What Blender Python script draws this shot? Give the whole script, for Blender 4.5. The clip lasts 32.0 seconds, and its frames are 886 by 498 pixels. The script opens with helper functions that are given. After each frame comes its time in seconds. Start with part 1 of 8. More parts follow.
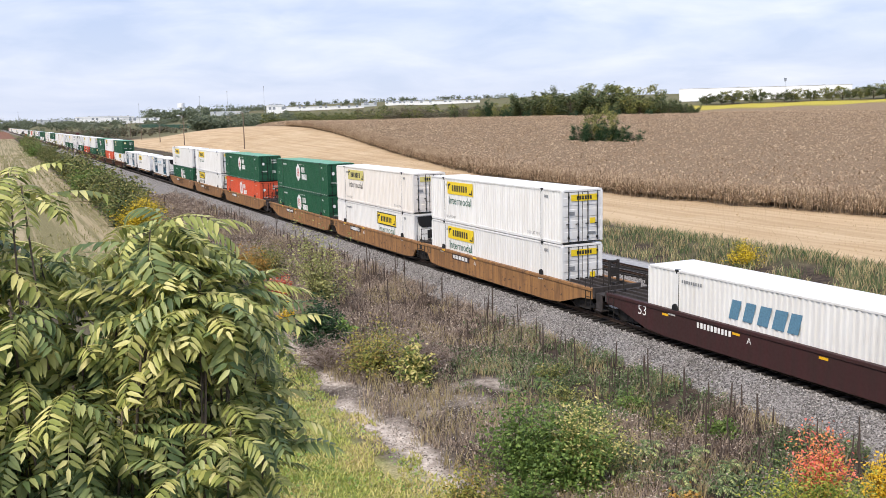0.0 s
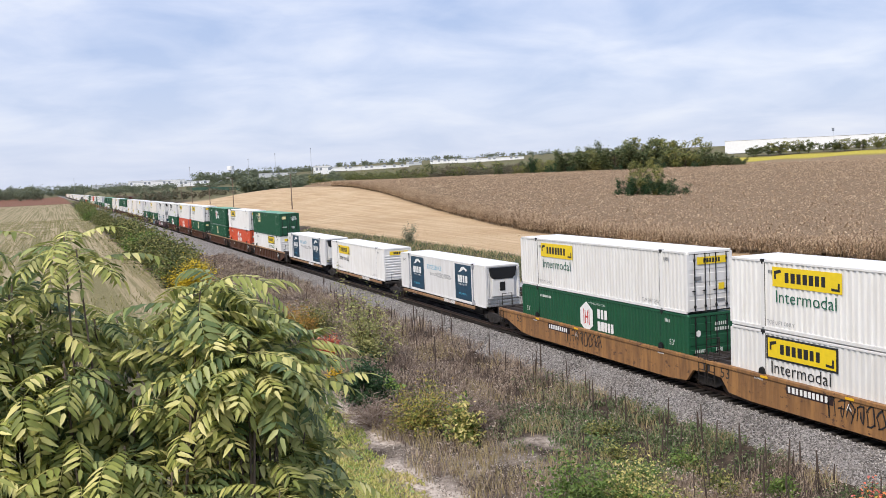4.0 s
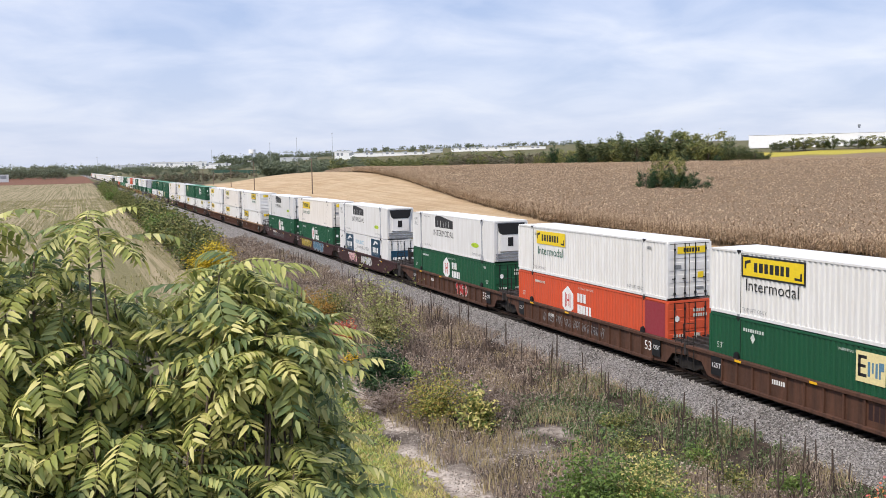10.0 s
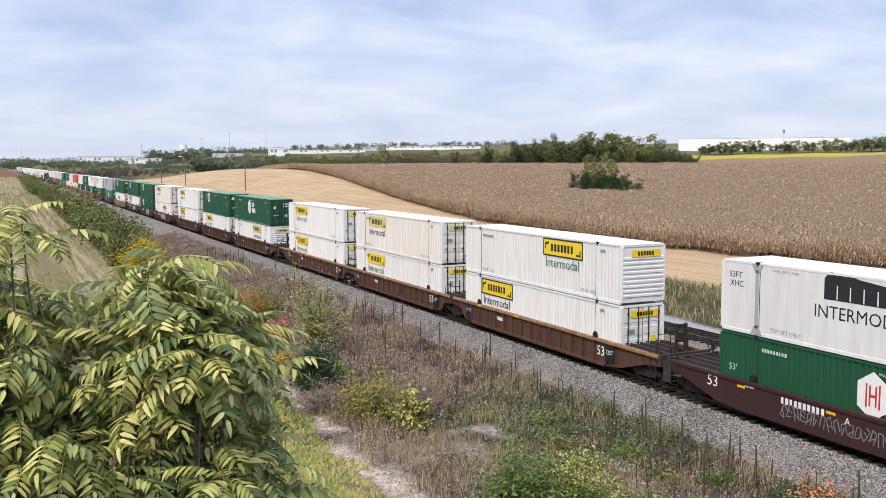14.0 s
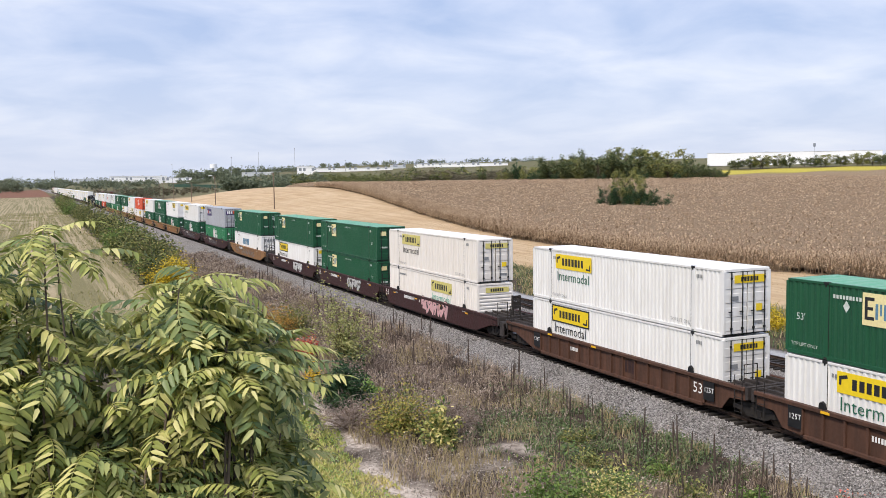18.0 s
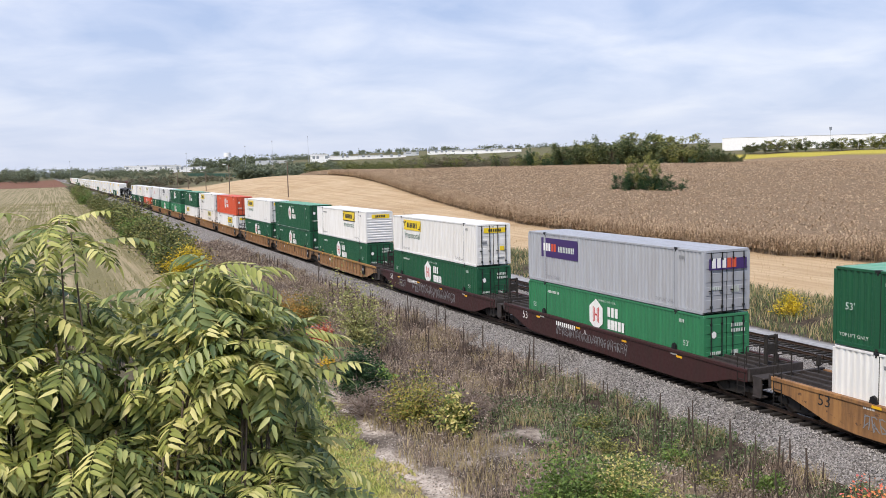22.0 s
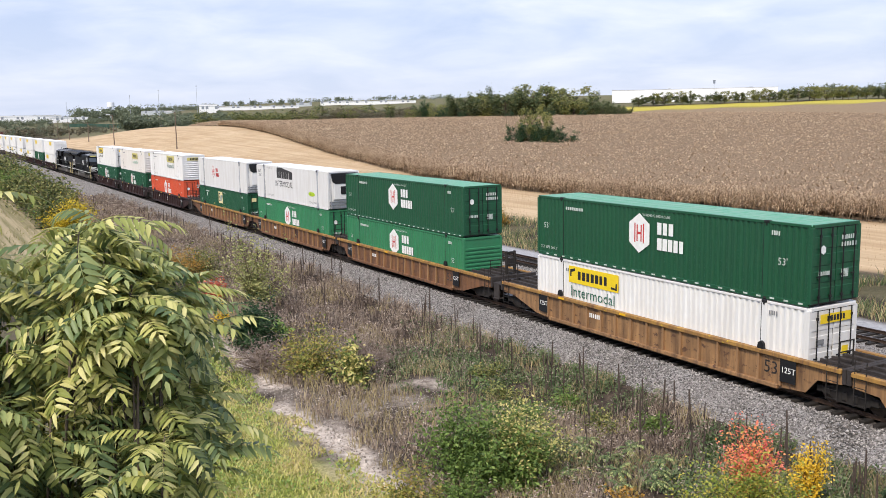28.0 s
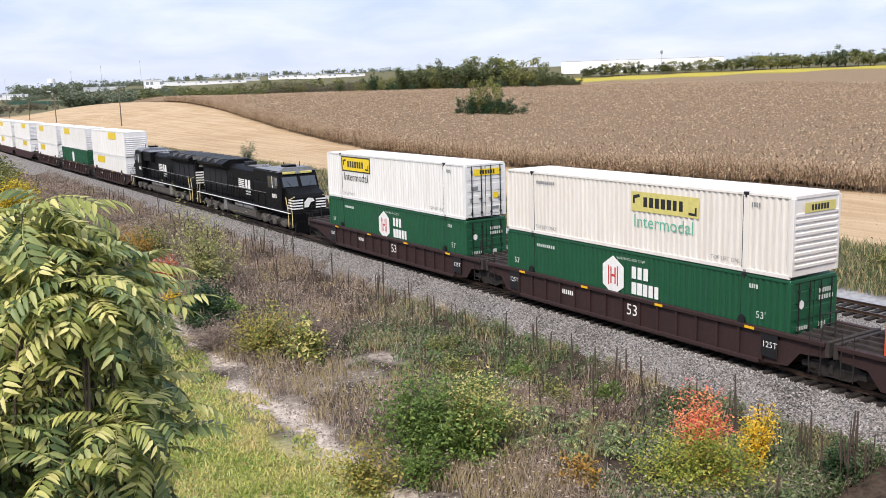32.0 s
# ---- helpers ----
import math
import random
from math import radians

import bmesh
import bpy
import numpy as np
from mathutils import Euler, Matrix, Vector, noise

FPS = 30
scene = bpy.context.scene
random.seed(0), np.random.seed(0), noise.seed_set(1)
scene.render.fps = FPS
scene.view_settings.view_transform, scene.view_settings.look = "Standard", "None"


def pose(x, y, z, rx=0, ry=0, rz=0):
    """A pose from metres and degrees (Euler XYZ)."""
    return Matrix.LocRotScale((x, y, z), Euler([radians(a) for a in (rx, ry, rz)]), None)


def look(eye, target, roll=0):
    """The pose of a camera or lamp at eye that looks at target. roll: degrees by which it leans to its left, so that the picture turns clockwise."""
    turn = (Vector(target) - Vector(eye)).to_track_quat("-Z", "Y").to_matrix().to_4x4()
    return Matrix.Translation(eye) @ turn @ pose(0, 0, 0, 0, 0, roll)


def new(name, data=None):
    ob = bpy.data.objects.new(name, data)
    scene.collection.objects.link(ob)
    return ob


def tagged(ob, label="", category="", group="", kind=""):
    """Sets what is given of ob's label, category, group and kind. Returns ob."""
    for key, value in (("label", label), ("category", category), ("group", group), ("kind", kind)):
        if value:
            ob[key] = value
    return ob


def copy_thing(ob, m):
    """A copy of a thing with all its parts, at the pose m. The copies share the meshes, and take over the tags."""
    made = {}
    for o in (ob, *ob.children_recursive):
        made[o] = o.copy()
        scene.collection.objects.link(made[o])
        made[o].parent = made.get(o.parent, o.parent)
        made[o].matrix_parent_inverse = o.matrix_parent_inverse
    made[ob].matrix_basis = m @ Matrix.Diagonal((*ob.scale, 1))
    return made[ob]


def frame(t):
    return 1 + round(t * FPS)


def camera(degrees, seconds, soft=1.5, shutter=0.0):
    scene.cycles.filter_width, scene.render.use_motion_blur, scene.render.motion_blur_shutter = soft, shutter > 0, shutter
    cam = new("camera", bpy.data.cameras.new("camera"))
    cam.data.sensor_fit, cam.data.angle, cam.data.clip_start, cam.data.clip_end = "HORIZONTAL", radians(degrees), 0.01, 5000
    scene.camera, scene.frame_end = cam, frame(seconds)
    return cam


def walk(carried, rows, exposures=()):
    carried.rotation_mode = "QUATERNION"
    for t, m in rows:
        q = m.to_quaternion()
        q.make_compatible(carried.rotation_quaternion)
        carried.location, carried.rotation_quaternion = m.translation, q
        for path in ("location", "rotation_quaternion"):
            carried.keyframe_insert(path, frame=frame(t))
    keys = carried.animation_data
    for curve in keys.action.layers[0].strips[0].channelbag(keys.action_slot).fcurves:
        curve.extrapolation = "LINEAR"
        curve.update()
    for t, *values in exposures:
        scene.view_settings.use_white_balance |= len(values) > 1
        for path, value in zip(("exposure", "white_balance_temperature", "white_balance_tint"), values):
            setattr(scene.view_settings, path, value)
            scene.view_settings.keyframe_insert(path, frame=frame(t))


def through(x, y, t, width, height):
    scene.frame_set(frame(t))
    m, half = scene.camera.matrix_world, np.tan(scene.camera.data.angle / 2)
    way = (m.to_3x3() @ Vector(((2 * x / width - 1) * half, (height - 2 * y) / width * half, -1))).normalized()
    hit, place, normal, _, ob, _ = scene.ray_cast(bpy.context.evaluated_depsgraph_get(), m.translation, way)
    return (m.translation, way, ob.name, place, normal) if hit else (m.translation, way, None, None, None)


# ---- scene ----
EYE = Vector((0, 0, 10.107))
cam = camera(51.22, 32.0, 0.8)

def aim(yaw, pitch, roll):
    """The hand-held camera stands in one place and turns."""
    a, b = radians(yaw), radians(pitch)
    return look(EYE, EYE + Vector((-math.sin(a) * math.cos(b), math.cos(a) * math.cos(b), math.sin(b))), roll)

PATH = [
    (0, aim(-25.34, -8.14, -1.18)),
    (0.5, aim(-25.18, -7.86, -1.26)),
    (1, aim(-24.91, -7.53, -1.28)),
    (1.5, aim(-24.48, -7.05, -1.32)),
    (2, aim(-23.96, -6.48, -1.31)),
    (2.5, aim(-23.49, -5.78, -1.45)),
    (3, aim(-23.05, -5.27, -1.75)),
    (3.5, aim(-22.76, -4.89, -2.09)),
    (4, aim(-22.57, -4.53, -2.36)),
    (4.5, aim(-22.45, -4.25, -2.62)),
    (6.5, aim(-22.14, -3.91, -2.29)),
    (7, aim(-22.09, -3.72, -2.46)),
    (7.5, aim(-21.97, -3.52, -2.64)),
    (8, aim(-21.51, -3.51, -2.60)),
    (8.5, aim(-20.75, -3.86, -2.22)),
    (9, aim(-20.24, -4.50, -1.57)),
    (9.5, aim(-20.47, -4.96, -1.21)),
    (10, aim(-21.38, -5.24, -1.04)),
    (10.5, aim(-22.80, -5.28, -1.05)),
    (11, aim(-24.28, -5.30, -0.89)),
    (11.5, aim(-25.47, -5.37, -0.52)),
    (12, aim(-26.07, -5.48, -0.12)),
    (12.5, aim(-26.22, -5.57, 0.04)),
    (13, aim(-26.08, -5.57, 0.00)),
    (13.5, aim(-25.78, -5.47, -0.13)),
    (14, aim(-25.45, -5.36, -0.21)),
    (14.5, aim(-25.04, -5.26, -0.32)),
    (16.5, aim(-24.13, -4.51, -0.83)),
    (17, aim(-24.10, -4.38, -0.76)),
    (17.5, aim(-23.96, -4.33, -0.75)),
    (18, aim(-23.72, -4.30, -0.70)),
    (18.5, aim(-23.46, -4.19, -0.69)),
    (19, aim(-23.17, -4.07, -0.72)),
    (19.5, aim(-22.87, -4.05, -0.77)),
    (20, aim(-22.54, -4.24, -0.94)),
    (20.5, aim(-22.39, -4.46, -1.03)),
    (21, aim(-22.46, -4.70, -1.09)),
    (21.5, aim(-22.67, -4.94, -1.10)),
    (22, aim(-22.84, -5.09, -1.17)),
    (22.5, aim(-22.88, -5.14, -1.24)),
    (23, aim(-22.79, -5.17, -1.26)),
    (23.5, aim(-22.65, -5.18, -1.22)),
    (24, aim(-22.62, -5.22, -1.19)),
    (24.5, aim(-22.75, -5.46, -1.12)),
    (26.5, aim(-24.37, -7.23, -0.66)),
    (27, aim(-25.66, -7.59, -0.72)),
    (27.5, aim(-27.43, -7.91, -0.83)),
    (28, aim(-29.29, -8.19, -0.98)),
    (28.5, aim(-30.59, -8.40, -1.04)),
    (29, aim(-31.21, -8.62, -1.10)),
    (29.5, aim(-31.38, -8.81, -1.06)),
    (30, aim(-31.49, -8.95, -1.19)),
    (30.5, aim(-31.81, -9.07, -1.24)),
    (31, aim(-32.04, -9.27, -1.32)),
    (31.5, aim(-32.10, -9.55, -1.42)),
    (32, aim(-32.22, -9.90, -1.61)),
]
walk(cam, PATH, [(0, 0.36), (2, 0.32), (4, 0.24), (14.5, 0.26), (24.5, 0.25), (27, 0.33), (29, 0.40), (32, 0.42)])

# ---- sky and sun ----
def make_world():
    w = bpy.data.worlds.new("sky")
    scene.world = w
    w.use_nodes = True
    nt = w.node_tree
    nt.nodes.clear()
    N, L = nt.nodes.new, nt.links.new
    out, mixs = N("ShaderNodeOutputWorld"), N("ShaderNodeMixShader")
    sky = N("ShaderNodeTexSky")
    sky.sky_type, sky.sun_disc = "NISHITA", False
    sky.sun_elevation, sky.sun_rotation = radians(49), radians(236)
    sky.dust_density, sky.air_density = 2.0, 1.0
    bg1, bg2 = N("ShaderNodeBackground"), N("ShaderNodeBackground")
    bg1.inputs[1].default_value = 0.12
    L(sky.outputs[0], bg1.inputs[0])
    tc, sep = N("ShaderNodeTexCoord"), N("ShaderNodeSeparateXYZ")
    L(tc.outputs["Generated"], sep.inputs[0])
    # clouds lie on a flat layer overhead
    zz = N("ShaderNodeMath"); zz.operation = "MAXIMUM"; zz.inputs[1].default_value = 0.0
    L(sep.outputs[2], zz.inputs[0])
    za = N("ShaderNodeMath"); za.operation = "ADD"; za.inputs[1].default_value = 0.20
    L(zz.outputs[0], za.inputs[0])
    dv = N("ShaderNodeVectorMath"); dv.operation = "DIVIDE"
    cb = N("ShaderNodeCombineXYZ")
    for i in range(3):
        L(za.outputs[0], cb.inputs[i])
    L(tc.outputs["Generated"], dv.inputs[0]); L(cb.outputs[0], dv.inputs[1])
    mp = N("ShaderNodeMapping"); mp.inputs["Scale"].default_value = (1.35, 1.35, 0.0)
    mp.inputs["Location"].default_value = (0.6, 0.3, 0)
    L(dv.outputs[0], mp.inputs[0])
    n1 = N("ShaderNodeTexNoise"); n1.inputs["Scale"].default_value = 1.5; n1.inputs["Detail"].default_value = 7; n1.inputs["Roughness"].default_value = 0.52; n1.inputs["Distortion"].default_value = 0.35
    L(mp.outputs[0], n1.inputs["Vector"])
    ramp = N("ShaderNodeValToRGB")
    ramp.color_ramp.elements[0].position, ramp.color_ramp.elements[1].position = 0.34, 0.76
    ramp.color_ramp.elements[0].color = (0.32, 0.44, 0.72, 1)
    ramp.color_ramp.elements[1].color = (0.84, 0.86, 0.94, 1)
    e = ramp.color_ramp.elements.new(0.53); e.color = (0.54, 0.62, 0.84, 1)
    L(n1.outputs[0], ramp.inputs[0])
    # haze whitens the sky towards the horizon
    hz = N("ShaderNodeMapRange"); hz.inputs[1].default_value, hz.inputs[2].default_value = 0.0, 0.24
    hz.inputs[3].default_value, hz.inputs[4].default_value = 0.75, 0.0
    L(zz.outputs[0], hz.inputs[0])
    mx = N("ShaderNodeMix"); mx.data_type = "RGBA"
    mx.inputs[7].default_value = (0.70, 0.74, 0.86, 1)
    L(hz.outputs[0], mx.inputs[0]); L(ramp.outputs[0], mx.inputs[6])
    L(mx.outputs[2], bg2.inputs[0]); bg2.inputs[1].default_value = 1.0
    mixs.inputs[0].default_value = 0.86
    L(bg1.outputs[0], mixs.inputs[1]); L(bg2.outputs[0], mixs.inputs[2]); L(mixs.outputs[0], out.inputs[0])


make_world()
sun = new("sun", bpy.data.lights.new("sun", "SUN"))
sun.data.energy, sun.data.angle, sun.data.color = 3.1, radians(10), (1.0, 0.905, 0.785)
sun.matrix_basis = look((-44, -30, 62), (0, 0, 0))

# ---- materials ----
def new_mat(name):
    m = bpy.data.materials.new(name)
    m.use_nodes = True
    b = m.node_tree.nodes["Principled BSDF"]
    return m, m.node_tree, b


def mixc(nt, fac, a, b):
    """Mix of two colours or colour sockets."""
    n = nt.nodes.new("ShaderNodeMix")
    n.data_type = "RGBA"
    for sock, v in ((n.inputs[0], fac), (n.inputs[6], a), (n.inputs[7], b)):
        if isinstance(v, (int, float)):
            sock.default_value = v
        elif isinstance(v, tuple):
            sock.default_value = (*v[:3], 1)
        else:
            nt.links.new(v, sock)
    return n.outputs[2]


def noise_node(nt, scale, detail=4, stretch=(1, 1, 1), rough=0.55):
    tc, mp, n = nt.nodes.new("ShaderNodeTexCoord"), nt.nodes.new("ShaderNodeMapping"), nt.nodes.new("ShaderNodeTexNoise")
    mp.inputs["Scale"].default_value = stretch
    n.inputs["Scale"].default_value, n.inputs["Detail"].default_value, n.inputs["Roughness"].default_value = scale, detail, rough
    nt.links.new(tc.outputs["Object"], mp.inputs[0])
    nt.links.new(mp.outputs[0], n.inputs["Vector"])
    return n.outputs[0]


def ranged(nt, sock, a, b, lo=0.0, hi=1.0):
    n = nt.nodes.new("ShaderNodeMapRange")
    n.inputs[1].default_value, n.inputs[2].default_value, n.inputs[3].default_value, n.inputs[4].default_value = a, b, lo, hi
    nt.links.new(sock, n.inputs[0])
    return n.outputs[0]


def bumped(nt, b, sock, strength, dist=0.02):
    n = nt.nodes.new("ShaderNodeBump")
    n.inputs["Strength"].default_value, n.inputs["Distance"].default_value = strength, dist
    nt.links.new(sock, n.inputs["Height"])
    nt.links.new(n.outputs[0], b.inputs["Normal"])


def vary(nt, sock_or_col, amount):
    """Value and hue differ a little from object to object."""
    info, hsv = nt.nodes.new("ShaderNodeObjectInfo"), nt.nodes.new("ShaderNodeHueSaturation")
    if isinstance(sock_or_col, tuple):
        hsv.inputs["Color"].default_value = (*sock_or_col, 1)
    else:
        nt.links.new(sock_or_col, hsv.inputs["Color"])
    nt.links.new(ranged(nt, info.outputs["Random"], 0, 1, 1 - amount, 1 + amount), hsv.inputs["Value"])
    return hsv.outputs[0]


def paint(name, col, dirt=(0.16, 0.11, 0.075), amount=0.35, rough=0.5, spots=None, spot_at=0.66, metal=0.0, gloss=0.5):
    """Painted steel: grime runs down it, stains at a larger scale, rust or bare spots, a fine grain."""
    m, nt, b = new_mat(name)
    runs = ranged(nt, noise_node(nt, 1.3, 7, (1, 2.6, 0.28), 0.62), 0.38, 0.64, 0, amount)
    c = mixc(nt, runs, vary(nt, col, 0.05), dirt)
    cloud = ranged(nt, noise_node(nt, 0.5, 6), 0.45, 0.7, 0, amount * 0.6)
    c = mixc(nt, cloud, c, tuple(0.5 * (x + y) for x, y in zip(col, dirt)))
    if spots:
        c = mixc(nt, ranged(nt, noise_node(nt, 2.3, 8, (1, 1, 1.6), 0.68), spot_at, spot_at + 0.05), c, spots)
    nt.links.new(c, b.inputs["Base Color"])
    nt.links.new(ranged(nt, noise_node(nt, 7, 3), 0.3, 0.7, rough - 0.1, rough + 0.15), b.inputs["Roughness"])
    b.inputs["Metallic"].default_value = metal
    b.inputs["Specular IOR Level"].default_value = gloss
    bumped(nt, b, noise_node(nt, 30, 3), 0.12, 0.004)
    return m


def plain(name, col, rough=0.6, grain=0.12, scale=12, metal=0.0):
    m, nt, b = new_mat(name)
    n = ranged(nt, noise_node(nt, scale, 5), 0.3, 0.7)
    c = mixc(nt, n, tuple(x * (1 - grain) for x in col), tuple(min(1, x * (1 + grain)) for x in col))
    nt.links.new(c, b.inputs["Base Color"])
    b.inputs["Roughness"].default_value, b.inputs["Metallic"].default_value = rough, metal
    bumped(nt, b, noise_node(nt, scale * 4, 3), 0.15, 0.004)
    return m


def leafy(name, cols, rough=0.55, through=0.25, patch=0.0):
    """Leaves or blades: each its own tint, a little light through them. patch: large-scale drift of tint over the ground."""
    m, nt, b = new_mat(name)
    geo, ramp = nt.nodes.new("ShaderNodeNewGeometry"), nt.nodes.new("ShaderNodeValToRGB")
    ramp.color_ramp.interpolation = "LINEAR"
    el = ramp.color_ramp.elements
    el[0].color, el[1].color = (*cols[0], 1), (*cols[-1], 1)
    for i, c in enumerate(cols[1:-1], 1):
        e = el.new(i / (len(cols) - 1))
        e.color = (*c, 1)
    fac = geo.outputs["Random Per Island"]
    if patch:
        add = nt.nodes.new("ShaderNodeMath")
        add.operation = "MULTIPLY_ADD"
        nt.links.new(fac, add.inputs[0])
        add.inputs[1].default_value = 1 - patch
        nt.links.new(ranged(nt, noise_node(nt, 0.22, 4), 0.35, 0.65, 0, patch), add.inputs[2])
        fac = add.outputs[0]
    nt.links.new(fac, ramp.inputs[0])
    c = vary(nt, ramp.outputs[0], 0.12)
    nt.links.new(c, b.inputs["Base Color"])
    b.inputs["Roughness"].default_value = rough
    b.inputs["Specular IOR Level"].default_value = 0.3
    if through:
        tr, mx, out = nt.nodes.new("ShaderNodeBsdfTranslucent"), nt.nodes.new("ShaderNodeMixShader"), nt.nodes["Material Output"]
        nt.links.new(c, tr.inputs[0])
        mx.inputs[0].default_value = through
        nt.links.new(b.outputs[0], mx.inputs[1]); nt.links.new(tr.outputs[0], mx.inputs[2]); nt.links.new(mx.outputs[0], out.inputs[0])
    return m


RUST = (0.10, 0.05, 0.03)
M = {
    "white": paint("white_container_paint", (0.77, 0.77, 0.76), (0.40, 0.35, 0.29), 0.22, 0.45, (0.30, 0.20, 0.13), 0.76),
    "cream": paint("aged_white_paint", (0.77, 0.735, 0.69), (0.42, 0.35, 0.28), 0.2, 0.55, (0.22, 0.13, 0.08), 0.75),
    "green": paint("green_container_paint", (0.007, 0.082, 0.034), (0.012, 0.05, 0.03), 0.3, 0.5),
    "lgreen": paint("faded_green_paint", (0.03, 0.20, 0.085), (0.03, 0.10, 0.055), 0.35, 0.5),
    "tgreen": paint("lighter_green_roof_paint", (0.10, 0.34, 0.21), (0.35, 0.42, 0.36), 0.4, 0.6),
    "orange": paint("orange_container_paint", (0.62, 0.085, 0.03), (0.38, 0.09, 0.05), 0.3, 0.5),
    "wine": paint("repainted_red_panel", (0.28, 0.03, 0.045), (0.2, 0.05, 0.05), 0.3, 0.5),
    "grey": paint("grey_container_paint", (0.38, 0.40, 0.44), (0.25, 0.22, 0.2), 0.3, 0.5),
    "roof": paint("white_roof_sheet", (0.82, 0.82, 0.82), (0.5, 0.48, 0.45), 0.15, 0.5),
    "yellowcar": paint("weathered_yellow_car_paint", (0.35, 0.195, 0.085), (0.085, 0.047, 0.028), 0.85, 0.6, RUST, 0.57),
    "smoothcar": paint("rusty_orange_car_paint", (0.36, 0.18, 0.062), (0.10, 0.05, 0.028), 0.75, 0.6, RUST, 0.585),
    "rustcar": paint("rust_stained_car_paint", (0.23, 0.105, 0.045), (0.06, 0.032, 0.021), 0.9, 0.65, RUST, 0.57),
    "browncar": paint("brown_rusty_car_paint", (0.105, 0.05, 0.032), (0.035, 0.021, 0.016), 0.7, 0.65, (0.20, 0.11, 0.05), 0.70, gloss=0.3),
    "maroon": paint("maroon_car_paint", (0.052, 0.019, 0.019), (0.03, 0.02, 0.017), 0.55, 0.55, gloss=0.3),
    "dark": paint("dark_brown_car_paint", (0.040, 0.020, 0.020), (0.024, 0.017, 0.015), 0.5, 0.6, gloss=0.3),
    "gold": paint("worn_yellow_edge_paint", (0.40, 0.22, 0.05), (0.16, 0.08, 0.04), 0.95, 0.6, (0.55, 0.36, 0.03), 0.62),
    "tanchord": paint("tan_painted_top_chord", (0.36, 0.205, 0.095), (0.13, 0.072, 0.042), 0.8, 0.6, RUST, 0.60),
    "under": plain("grimy_underframe_steel", (0.018, 0.0145, 0.0125), 0.85, 0.4, 6),
    "wheel": plain("wheel_steel", (0.07, 0.05, 0.04), 0.5, 0.3, 10, 0.6),
    "black": plain("black_paint", (0.006, 0.006, 0.007), 0.6, 0.3),
    "loco": paint("black_locomotive_paint", (0.0045, 0.0045, 0.0055), (0.013, 0.012, 0.011), 0.35, 0.45, gloss=0.12),
    "locoroof": plain("dusty_roof_steel", (0.20, 0.21, 0.23), 0.55, 0.25, 4),
    "paleyellow": plain("pale_yellow_rail_paint", (0.62, 0.52, 0.26), 0.5, 0.1),
    "glass": None,
    "deck": plain("grimy_walkway_steel", (0.034, 0.027, 0.025), 0.8, 0.4, 5),
    "truckgrey": plain("road_dusted_truck_steel", (0.085, 0.076, 0.068), 0.8, 0.4, 5),
    "tankgrey": plain("dusty_grey_tank_paint", (0.17, 0.165, 0.16), 0.6, 0.25, 3),
    "steel": plain("galvanised_steel", (0.42, 0.43, 0.45), 0.45, 0.2, 8, 0.6),
    "railsteel": plain("rail_steel", (0.13, 0.09, 0.07), 0.35, 0.3, 5, 0.7),
    "sign": plain("yellow_sign_film", (0.82, 0.60, 0.02), 0.4, 0.06, 5),
    "signold": plain("sun_bleached_sign_film", (0.62, 0.55, 0.18), 0.5, 0.1, 5),
    "reflect": plain("yellow_reflector_tape", (0.80, 0.45, 0.02), 0.35, 0.08),
    "mark": plain("white_marking_paint", (0.80, 0.80, 0.78), 0.5, 0.08, 4),
    "palemark": plain("worn_pale_marking_paint", (0.55, 0.60, 0.55), 0.6, 0.2, 4),
    "ink": plain("black_marking_paint", (0.018, 0.018, 0.02), 0.5, 0.2),
    "greytext": plain("grey_marking_paint", (0.22, 0.23, 0.24), 0.5, 0.1),
    "greentext": plain("dark_green_marking_paint", (0.02, 0.12, 0.075), 0.5, 0.1),
    "paletext": plain("bleached_green_marking_paint", (0.12, 0.42, 0.30), 0.5, 0.1),
    "redmark": plain("red_marking_paint", (0.5, 0.04, 0.04), 0.5, 0.1),
    "navy": plain("navy_panel_film", (0.012, 0.055, 0.10), 0.35, 0.3, 2.5),
    "purple": plain("purple_panel_film", (0.045, 0.02, 0.13), 0.35, 0.1),
    "cyan": plain("light_blue_marking", (0.08, 0.42, 0.62), 0.5, 0.08),
    "bluefade": plain("faded_blue_marking", (0.20, 0.38, 0.58), 0.55, 0.3, 3),
    "eco": plain("yellow_green_badge", (0.42, 0.60, 0.02), 0.5, 0.1),
    "empfilm": plain("pale_yellow_logo_film", (0.78, 0.68, 0.35), 0.5, 0.08),
    "pink": plain("pale_pink_spray_paint", (0.70, 0.42, 0.42), 0.6, 0.12),
    "sprayblue": plain("blue_grey_spray_paint", (0.10, 0.22, 0.32), 0.6, 0.2),
    "sprayyellow": plain("yellow_spray_paint", (0.55, 0.42, 0.08), 0.6, 0.2),
    "spraywhite": plain("white_spray_paint", (0.62, 0.62, 0.60), 0.6, 0.15),
    "tie": plain("dark_oiled_timber", (0.016, 0.0125, 0.010), 0.9, 0.45, 6),
}
mg, ntg, bg_ = new_mat("cab_glass")
bg_.inputs["Base Color"].default_value = (0.05, 0.06, 0.07, 1)
bg_.inputs["Roughness"].default_value = 0.05
bg_.inputs["Specular IOR Level"].default_value = 0.8
M["glass"] = mg

